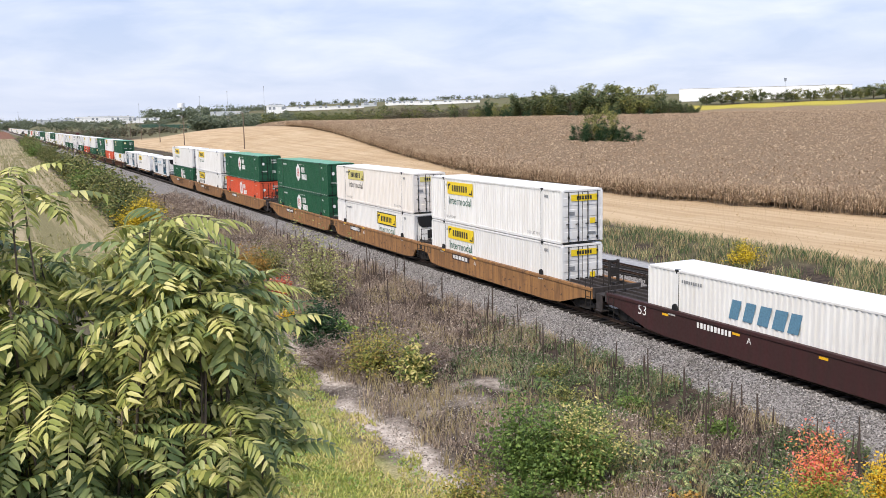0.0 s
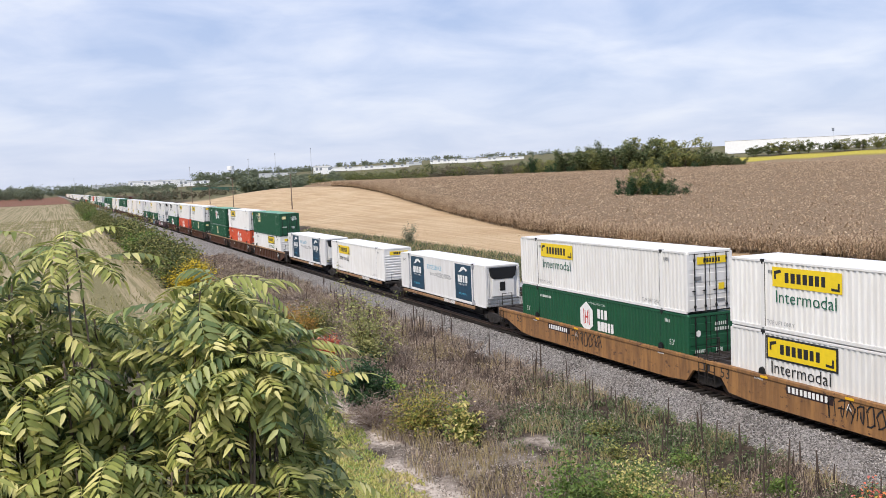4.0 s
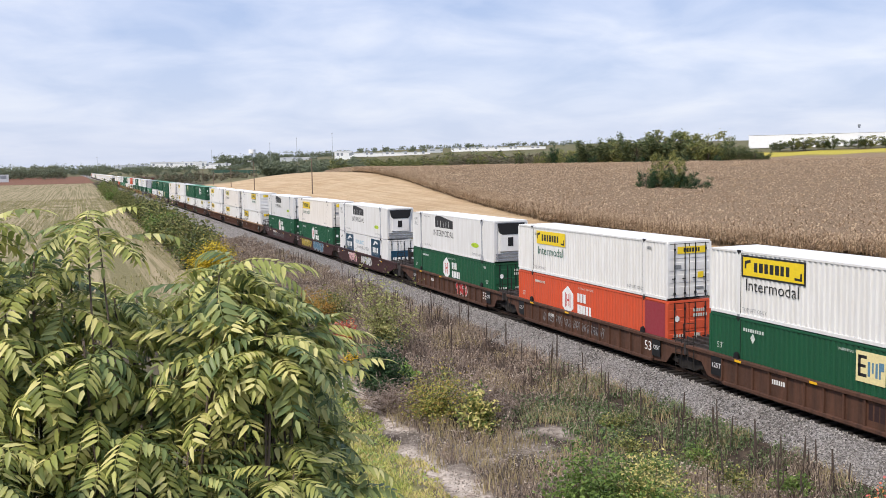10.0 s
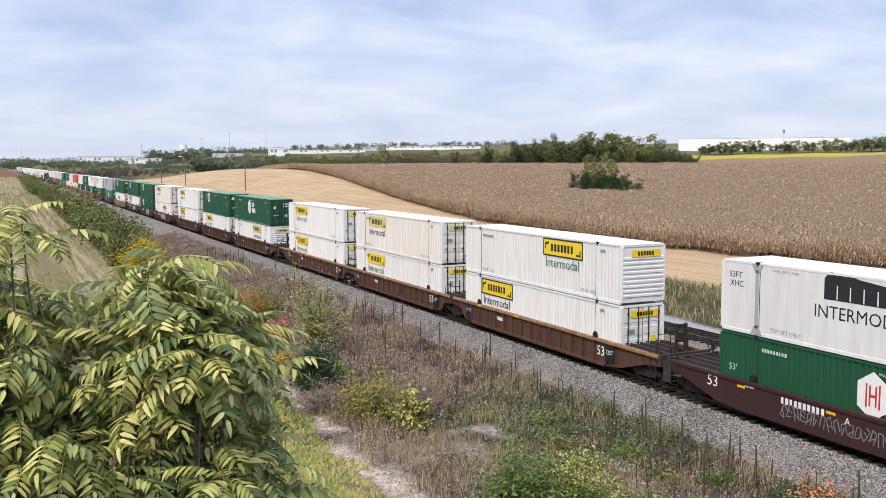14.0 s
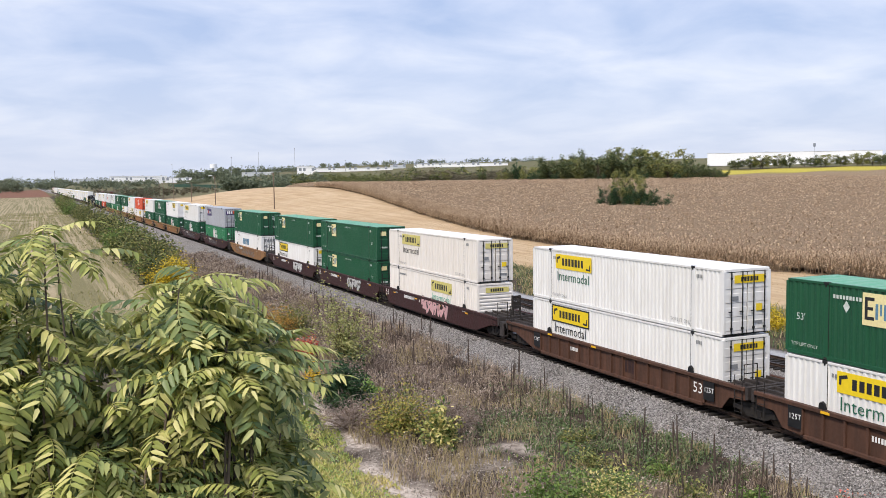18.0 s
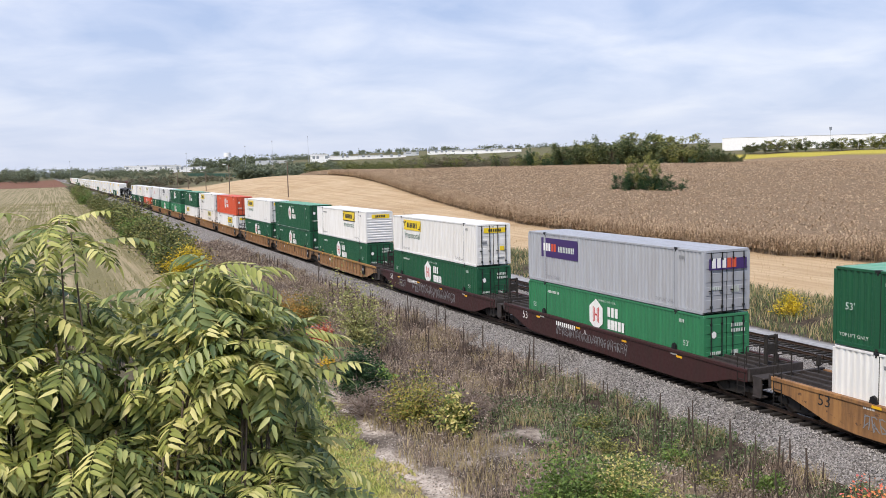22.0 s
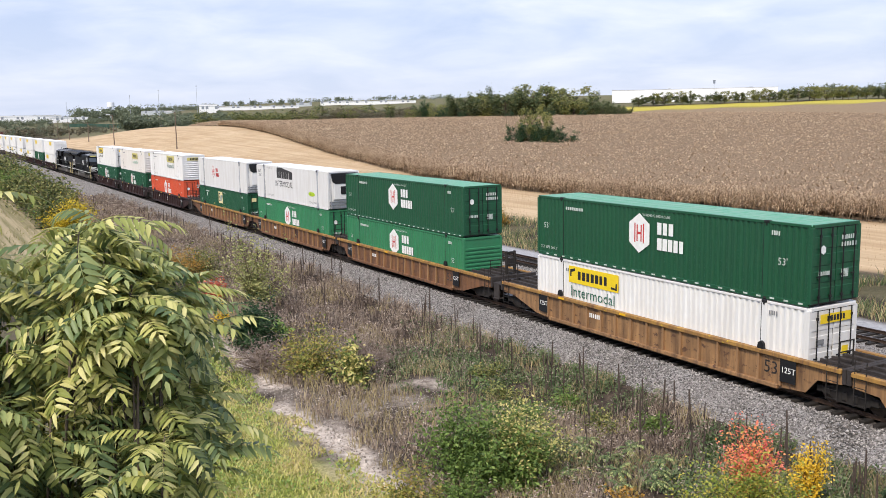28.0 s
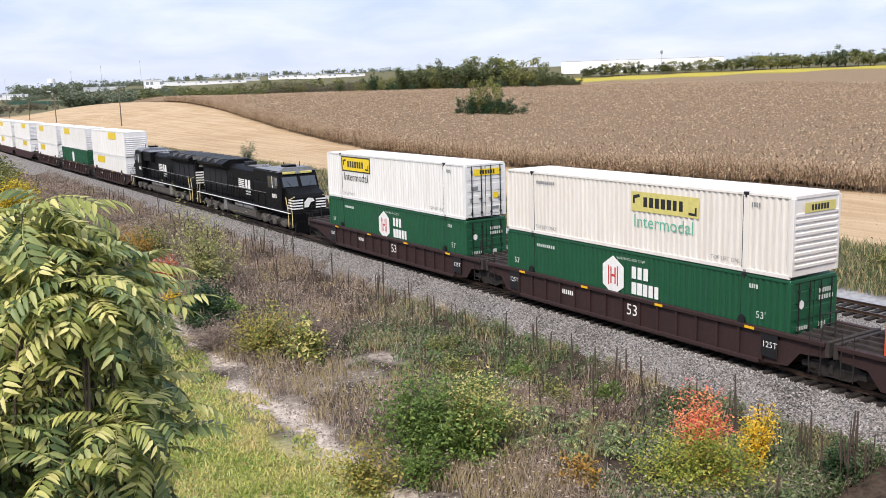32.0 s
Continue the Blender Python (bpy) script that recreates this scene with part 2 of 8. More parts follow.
# ---- mesh helpers ----
class Build:
    """Collects boxes, tubes and sheets into one mesh."""

    def __init__(self):
        self.v, self.f = [], []

    def add(self, verts, faces):
        n = len(self.v)
        self.v.extend(verts)
        self.f.extend([tuple(i + n for i in q) for q in faces])
        return self

    def box(self, x0, x1, y0, y1, z0, z1, c=0.0):
        """A box with its edges chamfered by c."""
        if c <= 0:
            vs = [(x, y, z) for x in (x0, x1) for y in (y0, y1) for z in (z0, z1)]
            return self.add(vs, [(0, 1, 3, 2), (4, 6, 7, 5), (0, 4, 5, 1), (2, 3, 7, 6), (0, 2, 6, 4), (1, 5, 7, 3)])
        c = min(c, 0.45 * (x1 - x0), 0.45 * (y1 - y0), 0.45 * (z1 - z0))
        vs, at = [], {}
        for i, x in enumerate((x0, x1)):
            for j, y in enumerate((y0, y1)):
                for k, z in enumerate((z0, z1)):
                    xi, yi, zi = x + (c, -c)[i], y + (c, -c)[j], z + (c, -c)[k]
                    for a, p in enumerate(((x, yi, zi), (xi, y, zi), (xi, yi, z))):
                        at[i, j, k, a] = len(vs)
                        vs.append(p)
        fs = []
        g = lambda i, j, k, a: at[i, j, k, a]
        for s in (0, 1):
            fs.append((g(s, 0, 0, 0), g(s, 0, 1, 0), g(s, 1, 1, 0), g(s, 1, 0, 0)))
            fs.append((g(0, s, 0, 1), g(1, s, 0, 1), g(1, s, 1, 1), g(0, s, 1, 1)))
            fs.append((g(0, 0, s, 2), g(0, 1, s, 2), g(1, 1, s, 2), g(1, 0, s, 2)))
            for r in (0, 1):
                fs.append((g(0, s, r, 1), g(1, s, r, 1), g(1, s, r, 2), g(0, s, r, 2)))
                fs.append((g(s, 0, r, 0), g(s, 1, r, 0), g(s, 1, r, 2), g(s, 0, r, 2)))
                fs.append((g(s, r, 0, 0), g(s, r, 1, 0), g(s, r, 1, 1), g(s, r, 0, 1)))
        for i in (0, 1):
            for j in (0, 1):
                for k in (0, 1):
                    fs.append((g(i, j, k, 0), g(i, j, k, 1), g(i, j, k, 2)))
        return self.add(vs, fs)

    def tube(self, pts, r, sides=6, r1=None, caps=True):
        """A round bar along points, thinning from r to r1."""
        pts = [Vector(p) for p in pts]
        r1 = r if r1 is None else r1
        vs, fs = [], []
        for i, p in enumerate(pts):
            d = (pts[min(i + 1, len(pts) - 1)] - pts[max(i - 1, 0)]).normalized()
            a = d.cross(Vector((0.31, 0.17, 0.93)) if abs(d.z) < 0.9 else Vector((1, 0.1, 0))).normalized()
            b = d.cross(a)
            q = r + (r1 - r) * i / max(1, len(pts) - 1)
            vs += [tuple(p + q * (math.cos(t) * a + math.sin(t) * b)) for t in (2 * math.pi * k / sides for k in range(sides))]
        for i in range(len(pts) - 1):
            for k in range(sides):
                fs.append((i * sides + k, i * sides + (k + 1) % sides, (i + 1) * sides + (k + 1) % sides, (i + 1) * sides + k))
        if caps:
            fs += [tuple(range(sides))[::-1], tuple(range((len(pts) - 1) * sides, len(pts) * sides))]
        return self.add(vs, fs)

    def prism(self, outline, axis, a, b):
        """An outline of two coordinates drawn out along the axis from a to b."""
        n = len(outline)
        put = {"x": lambda p, s: (s, *p), "y": lambda p, s: (p[0], s, p[1]), "z": lambda p, s: (*p, s)}[axis]
        vs = [put(p, a) for p in outline] + [put(p, b) for p in outline]
        fs = [tuple(range(n))[::-1], tuple(range(n, 2 * n))] + [(i, (i + 1) % n, n + (i + 1) % n, n + i) for i in range(n)]
        return self.add(vs, fs)

    def mesh(self, name, mat, smooth=False):
        me = bpy.data.meshes.new(name)
        me.from_pydata(self.v, [], self.f)
        b = bmesh.new()
        b.from_mesh(me)
        bmesh.ops.recalc_face_normals(b, faces=b.faces)
        b.to_mesh(me)
        b.free()
        me.materials.append(mat)
        if smooth:
            me.polygons.foreach_set("use_smooth", [True] * len(me.polygons))
        return me


def mesh_np(name, verts, faces, mat, smooth=False):
    """A mesh from arrays: verts (n, 3), faces (m, k) of one size."""
    verts, faces = np.asarray(verts, np.float32), np.asarray(faces, np.int32)
    me = bpy.data.meshes.new(name)
    k = faces.shape[1]
    me.vertices.add(len(verts)); me.loops.add(faces.size); me.polygons.add(len(faces))
    me.vertices.foreach_set("co", verts.ravel())
    me.loops.foreach_set("vertex_index", faces.ravel())
    me.polygons.foreach_set("loop_start", np.arange(0, faces.size, k, dtype=np.int32))
    me.update(calc_edges=True)
    if mat:
        me.materials.append(mat)
    if smooth:
        me.polygons.foreach_set("use_smooth", np.ones(len(faces), bool))
    return me


def part(name, me, parent, label="", at=None):
    """Links a mesh as one part under a thing or a part."""
    ob = new(name, me)
    ob.parent = parent
    if at is not None:
        ob.matrix_basis = at if isinstance(at, Matrix) else Matrix.Translation(at)
    if label:
        ob["label"] = label
    return ob


RNG = np.random.default_rng(7)


def value_noise(x, y, size, seed=0):
    """Smooth random field in 0..1 with lumps of that size."""
    r = np.random.default_rng(seed).random((64, 64))
    u, v = np.asarray(x) / size + 100.5, np.asarray(y) / size + 100.5
    i, j = np.floor(u).astype(int), np.floor(v).astype(int)
    fu, fv = u - i, v - j
    fu, fv = fu * fu * (3 - 2 * fu), fv * fv * (3 - 2 * fv)
    a, b = r[i % 64, j % 64], r[(i + 1) % 64, j % 64]
    c, d = r[i % 64, (j + 1) % 64], r[(i + 1) % 64, (j + 1) % 64]
    return (a * (1 - fu) + b * fu) * (1 - fv) + (c * (1 - fu) + d * fu) * fv


# ---- plan of the land: the track runs along y at TRACK, the second track at SIDING ----
TRACK, SIDING = 27.65, 37.0
SKEW = 0.0074                       # the line drifts this much to the left per metre, measured from y = 35
LINE = Matrix.Translation((TRACK, 35, 0)) @ Matrix.Rotation(math.atan(SKEW), 4, "Z") @ Matrix.Translation((-TRACK, -35, 0))
sst = lambda a: np.clip(a, 0, 1) ** 2 * (3 - 2 * np.clip(a, 0, 1))


def land(x, y):
    """Height of the ground."""
    x, y = np.asarray(x, float), np.asarray(y, float)
    base = -1.0 + 1.0 * sst((x - 42) / 8) + 0.18 * (value_noise(x, y, 5, 1) - 0.5) + 0.5 * (value_noise(x, y, 60, 2) - 0.5) * sst((np.abs(x - 30) - 15) / 20)
    hill = 7.3 * sst((y - 60) / 320) * sst((x - 45) / 65) * (1 - 0.75 * sst((y - 430) / 260) * (1 - sst((x - 250) / 300)))
    far = 14 * sst((x - 120) / 700) * sst((y + 150) / 250)
    bearing = np.degrees(np.arctan2(x, np.maximum(y, 1)))
    rise = 9 * sst((np.hypot(x, y) - 500) / 1100) * sst((bearing - 0.5) / 2) + 21 * sst((np.hypot(x, y) - 600) / 1400) * sst((bearing - 9) / 8)
    bank = 9.0 * sst((17 - np.hypot(np.maximum(0, np.abs(x) - 18) * 1.0, y + 3)) / 14)
    swale = -0.5 * np.exp(-((x - 21.5) / 2.2) ** 2)
    return base + np.maximum(hill, far) + rise + np.where(x < 24, bank, bank * 0) * sst((24 - x) / 6) + swale


def corn_edge(y):
    """x of the standing corn's near edge."""
    return np.interp(y, [-60, 20, 59, 94, 134, 189, 280, 368, 460], [92, 78, 73.9, 69.5, 71.4, 81, 97, 108, 122])


def ground_material():
    m, nt, b = new_mat("ground_cover")
    W = []
    for nm in ("cover_a", "cover_b", "cover_c"):
        at, sp = nt.nodes.new("ShaderNodeAttribute"), nt.nodes.new("ShaderNodeSeparateXYZ")
        at.attribute_name = nm
        nt.links.new(at.outputs["Vector"], sp.inputs[0])
        W += list(sp.outputs)[:3]
    fine, mid, big = noise_node(nt, 3.0, 8, rough=0.7), noise_node(nt, 0.6, 5), noise_node(nt, 0.06, 4)
    rows = noise_node(nt, 0.9, 3, (1, 0.03, 1))
    def two(a, b_, s=fine, lo=0.35, hi=0.65):
        return mixc(nt, ranged(nt, s, lo, hi), a, b_)
    c = two((0.026, 0.020, 0.017), (0.10, 0.076, 0.058))                              # soil under dry weeds, its colour darkened for the shade between tufts
    c = mixc(nt, W[0], c, mixc(nt, ranged(nt, mid, 0.35, 0.62), two((0.10, 0.13, 0.032), (0.30, 0.33, 0.09), noise_node(nt, 9.0, 6, rough=0.75), 0.4, 0.6), two((0.22, 0.19, 0.07), (0.42, 0.36, 0.17), noise_node(nt, 9.0, 6, rough=0.75), 0.4, 0.6)))  # mown grass
    c = mixc(nt, W[1], c, two((0.30, 0.24, 0.195), (0.72, 0.63, 0.545)))                # bare pale soil and stones
    c = mixc(nt, W[2], c, mixc(nt, ranged(nt, big, 0.35, 0.65), two((0.40, 0.275, 0.155), (0.53, 0.385, 0.235), rows), two((0.45, 0.325, 0.195), (0.57, 0.43, 0.275), rows)))  # cut stubble
    c = mixc(nt, W[3], c, two(two((0.155, 0.138, 0.066), (0.24, 0.21, 0.106)), two((0.31, 0.252, 0.15), (0.41, 0.335, 0.215)), noise_node(nt, 1.7, 3, (1, 0.008, 1)), 0.42, 0.58))  # crop rows beside the line
    c = mixc(nt, W[4], c, two((0.16, 0.078, 0.05), (0.24, 0.122, 0.08), mid))        # red ploughed soil
    c = mixc(nt, W[5], c, two((0.20, 0.14, 0.085), (0.33, 0.24, 0.15)))               # soil under corn
    c = mixc(nt, W[6], c, two((0.40, 0.34, 0.05), (0.50, 0.42, 0.08), mid))           # yellow crop
    c = mixc(nt, W[7], c, mixc(nt, ranged(nt, big, 0.40, 0.60), two((0.09, 0.10, 0.045), (0.17, 0.165, 0.08), mid), two((0.12, 0.105, 0.06), (0.20, 0.17, 0.10), mid)))          # far pasture
    c = mixc(nt, W[8], c, two((0.27, 0.27, 0.28), (0.43, 0.43, 0.44)))                # gravel road
    nt.links.new(c, b.inputs["Base Color"])
    b.inputs["Roughness"].default_value = 0.95
    b.inputs["Specular IOR Level"].default_value = 0.15
    bumped(nt, b, fine, 0.6, 0.12)
    return m


def geo_steps(a, b, n, first):
    """n growing steps from a to b."""
    g = np.linspace(0, 1, n + 1)[1:]
    k = 1.0
    for _ in range(60):
        w = (np.exp(k * g) - 1) / (math.exp(k) - 1)
        k *= 1.05 if w[0] * abs(b - a) > first else 0.97
    return a + (b - a) * w


def path_x(y):
    """Middle of the bare track worn beside the mown grass."""
    return np.interp(y, [5, 22, 27, 32, 36, 40.5, 46, 60], [11.8, 11.2, 11.0, 10.7, 10.9, 11.3, 11.6, 12.0])


def make_ground():
    xs = np.concatenate([geo_steps(-25, -5000, 40, 1.5)[::-1], np.arange(-25, 8, 0.8), np.arange(8, 20, 0.3), np.arange(20, 60, 0.7), np.arange(60, 220, 2.5), geo_steps(220, 5000, 50, 5)])
    ys = np.concatenate([geo_steps(6, -2500, 30, 1.0)[::-1], np.arange(6, 60, 0.42), np.arange(60, 120, 0.8), np.arange(120, 460, 3), geo_steps(460, 4900, 55, 8)])
    X, Y = np.meshgrid(xs, ys, indexing="ij")
    Z = land(X, Y)
    nx, ny = X.shape
    idx = np.arange(nx * ny).reshape(nx, ny)
    faces = np.stack([idx[:-1, :-1], idx[1:, :-1], idx[1:, 1:], idx[:-1, 1:]], -1).reshape(-1, 4)
    me = mesh_np("ground", np.stack([X, Y, Z], -1).reshape(-1, 3), faces, ground_material(), True)
    nz = lambda s, k: value_noise(X, Y, s, k) - 0.5
    wob = 1.6 * nz(2.5, 3) + 0.8 * nz(0.9, 4)
    px = path_x(Y)
    grass = sst((px + 0.2 + wob - X) / 1.0) * sst((X - 4.5 + 2 * wob) / 2) * sst((62 - Y) / 8)
    streak = np.exp(-((X - px - 0.75 + 0.6 * wob) / 0.8) ** 2) * sst((value_noise(X, Y, 1.7, 5) - 0.12) / 0.35)
    litter = 0.38 * np.exp(-((X - px - 1.3 + 0.5 * wob) / 0.85) ** 2) * (0.4 + 0.9 * value_noise(X, Y, 0.8, 12))
    dirt = np.maximum(streak, litter) * sst((58 - Y) / 10)
    dirt = np.maximum(dirt, np.exp(-(((X - 14.5) / 2.4) ** 2 + ((Y - 31) / 3.0) ** 2)) * 0.6 * sst((value_noise(X, Y, 1.2, 6) - 0.35) / 0.3))
    dirt = np.maximum(dirt, np.exp(-(((X - 17.5) / 2.0) ** 2 + ((Y - 33) / 2.5) ** 2)) * 0.6 * sst((value_noise(X, Y, 1.1, 8) - 0.45) / 0.3))
    ce = corn_edge(Y)
    stub = sst((X - 50.5 + 0.8 * wob) / 1.5) * sst((ce + 3 - X) / 2) * sst((Y + 150) / 50) * sst((540 - Y) / 30)
    row = sst((11.5 + 0.3 * wob - X) / 1.5) * sst((Y - 66) / 12) * sst((875 - Y) / 10) * sst((X + 500) / 40)
    red = sst((14 - X) / 2) * sst((Y - 870) / 8) * sst((2000 - Y) / 20)
    corn = sst((X - ce + 1) / 3) * sst((810 - np.hypot(X, Y)) / 10) * sst((660 - Y) / 20)
    yellow = sst((X - 330) / 10) * sst((np.hypot(X, Y) - 800) / 8) * sst((900 - np.hypot(X, Y)) / 8)
    past = np.maximum(sst((np.hypot(X, Y) - 900) / 40), sst((Y - 480) / 20) * sst((360 - X) / 30) * sst((X - 60) / 20))
    past = past * (1 - red) * (1 - row)
    past = np.maximum(past, 0.8 * sst((5 - X) / 3) * sst((60 - Y) / 10) + 0.45 * sst((X - 43) / 1.0) * sst((51 - X) / 1.5) * sst((value_noise(X, Y, 1.6, 11) - 0.3) / 0.3))
    XL = X + SKEW * (Y - 35)
    road = sst((XL - 39.9 + 0.2 * wob) / 0.5) * sst((43.3 + 0.3 * wob - XL) / 0.7) * sst((300 - Y) / 20)
    for nm, cols in (("cover_a", (grass, dirt, stub)), ("cover_b", (row, red, corn)), ("cover_c", (yellow, past, road))):
        a = me.attributes.new(nm, "FLOAT_VECTOR", "POINT")
        a.data.foreach_set("vector", np.clip(np.stack(cols, -1), 0, 1).astype(np.float32).ravel())
    g = new("ground", me)
    tagged(g, "dry weedy ground with mown grass, a worn path and harvested fields", "ground", kind="structure")


make_ground()


# ---- railway: ballast, ties, rails ----
def ballast_material():
    m, nt, b = new_mat("crushed_stone_ballast")
    tc, vo = nt.nodes.new("ShaderNodeTexCoord"), nt.nodes.new("ShaderNodeTexVoronoi")
    vo.inputs["Scale"].default_value = 19
    nt.links.new(tc.outputs["Object"], vo.inputs["Vector"])
    bw = nt.nodes.new("ShaderNodeRGBToBW")
    nt.links.new(vo.outputs["Color"], bw.inputs[0])
    c = mixc(nt, ranged(nt, bw.outputs[0], 0.2, 0.8), (0.075, 0.07, 0.066), (0.43, 0.405, 0.39))
    c = mixc(nt, ranged(nt, noise_node(nt, 0.5, 5), 0.4, 0.7, 0, 0.45), c, (0.22, 0.19, 0.165))
    # oil and brake dust darken the stones between and beside the rails
    sp, ab, sb = nt.nodes.new("ShaderNodeSeparateXYZ"), nt.nodes.new("ShaderNodeMath"), nt.nodes.new("ShaderNodeMath")
    nt.links.new(tc.outputs["Object"], sp.inputs[0])
    sb.operation, ab.operation = "SUBTRACT", "ABSOLUTE"
    sb.inputs[1].default_value = TRACK
    nt.links.new(sp.outputs[0], sb.inputs[0])
    nt.links.new(sb.outputs[0], ab.inputs[0])
    c = mixc(nt, ranged(nt, ab.outputs[0], 0.95, 1.3, 0.85, 0.0), c, (0.045, 0.035, 0.03))
    nt.links.new(c, b.inputs["Base Color"])
    b.inputs["Roughness"].default_value = 0.9
    bumped(nt, b, vo.outputs["Distance"], 1.0, 0.07)
    return m


def long_sheet(name, profile, y0, y1, mat, step=1.0, rough=0.05):
    """A strip along the line with the given cross-section of (x, z)."""
    p = np.array(profile)
    ys = np.concatenate([np.arange(y0, 130, step), geo_steps(130, y1, 90, 3)])
    X = np.repeat(p[:, 0][:, None], len(ys), 1) + 0.25 * (value_noise(p[:, 0][:, None], ys[None] * 1.0, 1.3, 21) - 0.5)
    Z = np.repeat(p[:, 1][:, None], len(ys), 1) + rough * (value_noise(p[:, 0][:, None] * 9, ys[None], 0.7, 22) - 0.5)
    Y = np.repeat(ys[None], len(p), 0)
    idx = np.arange(X.size).reshape(X.shape)
    faces = np.stack([idx[:-1, :-1], idx[1:, :-1], idx[1:, 1:], idx[:-1, 1:]], -1).reshape(-1, 4)
    return mesh_np(name, np.stack([X, Y, Z], -1).reshape(-1, 3), faces, mat, True)


BALLAST = ballast_material()


def make_track(xc, name, label, ties_as_parts):
    ob = tagged(new(name), label, "railway track", kind="structure")
    ob.matrix_basis = LINE @ Matrix.Translation((xc, 0, 0))
    rail = [(-0.035, -0.02), (0.035, -0.02), (0.035, -0.05), (0.01, -0.06), (0.01, -0.13), (0.07, -0.15), (0.07, -0.165), (-0.07, -0.165), (-0.07, -0.15), (-0.01, -0.13), (-0.01, -0.06), (-0.035, -0.05)]
    for s in (-1, 1):
        part("rail", Build().prism([(x + 0.7525 * s, z + 0.02) for x, z in rail], "y", -200, 2600).mesh("rail", M["railsteel"]), ob, "worn steel rail")
    tie = Build().box(-1.3, 1.3, -0.115, 0.115, -0.33, -0.155, 0.02).mesh("tie", M["tie"])
    r = random.Random(3)
    ys = [5 + 0.54 * i for i in range(560)]
    for y in ys[: ties_as_parts]:
        part("tie", tie, ob, at=Matrix.Translation((r.uniform(-0.05, 0.05), y + r.uniform(-0.02, 0.02), r.uniform(-0.01, 0.01))) @ Matrix.Rotation(r.uniform(-0.02, 0.02), 4, "Z"))
    b = Build()
    for y in ys[ties_as_parts:]:
        b.box(-1.3, 1.3, y - 0.115, y + 0.115, -0.33, -0.155)
    tagged(part("ties", b.mesh("ties", M["tie"]), ob), kind="stuff")


bal = new("ballast", long_sheet("ballast", [(23.3, -1.45), (24.6, -1.0), (26.05, -0.28), (26.5, -0.262), (28.8, -0.262), (29.3, -0.28), (31.0, -0.85), (33.5, -1.02), (35.0, -0.5), (35.6, -0.235), (38.4, -0.235), (39.2, -0.55), (40.2, -0.95), (41.5, -1.2)], -150, 3000, BALLAST))
bal.matrix_basis = LINE
tagged(bal, "grey crushed stone ballast shoulder", "ballast", kind="structure")
make_track(TRACK, "main_track", "main line track with dark timber ties in ballast", 160)
make_track(SIDING, "siding_track", "empty second track beside a gravel road", 20)


def ballast_stones():
    """Loose stones that stand up out of the ballast."""
    n = 24000
    y = 14 + 75 * RNG.random(n) ** 1.7
    x = 23.5 + 3.0 * RNG.random(n) ** 0.8
    z = np.interp(x, [23.3, 24.6, 26.05, 26.5], [-1.45, -1.0, -0.28, -0.262])
    s = 0.022 + 0.034 * RNG.random(n)
    o = np.array([(1, 0, 0), (-1, 0, 0), (0, 1, 0), (0, -1, 0), (0, 0, 1), (0, 0, -1)], float)
    f = np.array([(0, 2, 4), (2, 1, 4), (1, 3, 4), (3, 0, 4), (2, 0, 5), (1, 2, 5), (3, 1, 5), (0, 3, 5)])
    v = o[None] * (s[:, None, None] * (0.6 + 0.8 * RNG.random((n, 6, 1))))
    a = RNG.random(n) * 6.28
    v = np.stack([v[..., 0] * np.cos(a)[:, None] - v[..., 1] * np.sin(a)[:, None], v[..., 0] * np.sin(a)[:, None] + v[..., 1] * np.cos(a)[:, None], v[..., 2] * 0.8], -1)
    v += np.stack([x, y, z + 0.01], -1)[:, None]
    st = leafy("loose_ballast_stone", [(0.06, 0.056, 0.053), (0.22, 0.205, 0.195), (0.52, 0.49, 0.47)], 0.9, 0.0)
    me = mesh_np("ballast_stones", v.reshape(-1, 3), (f[None] + 6 * np.arange(n)[:, None, None]).reshape(-1, 3), st)
    ob = new("ballast_stones", me)
    ob.matrix_basis = LINE
    tagged(ob, "loose grey crushed stones on the ballast shoulder", "stones", kind="stuff")


ballast_stones()

# ---- the train: everything in it runs at SPEED towards -y; y = 0 of a unit is the front of its container ----
SPEED, LEN, HIGH, HALF = 26.498, 16.15, 2.896, 1.295
MOVERS = []
NEAR = Matrix(((0, 0, -1, 0), (-1, 0, 0, 0), (0, 1, 0, 0), (0, 0, 0, 1)))   # flat art laid on the side that faces -x
END = Matrix(((1, 0, 0, 0), (0, 0, -1, 0), (0, 1, 0, 0), (0, 0, 0, 1)))     # flat art laid on the end that faces -y


def text_mesh(words, size, mat):
    """Words as a thin mesh in the xy plane, from the built-in font; size is the height of a capital."""
    cu = bpy.data.curves.new("words", "FONT")
    cu.body, cu.size, cu.resolution_u, cu.offset = words, size / 0.69, 2, 0.0
    ob = new("words", cu)
    bpy.context.view_layer.update()
    me = bpy.data.meshes.new_from_object(ob.evaluated_get(bpy.context.evaluated_depsgraph_get()))
    bpy.data.objects.remove(ob)
    me.materials.clear()
    me.materials.append(mat)
    me.name = "lettering"
    return me


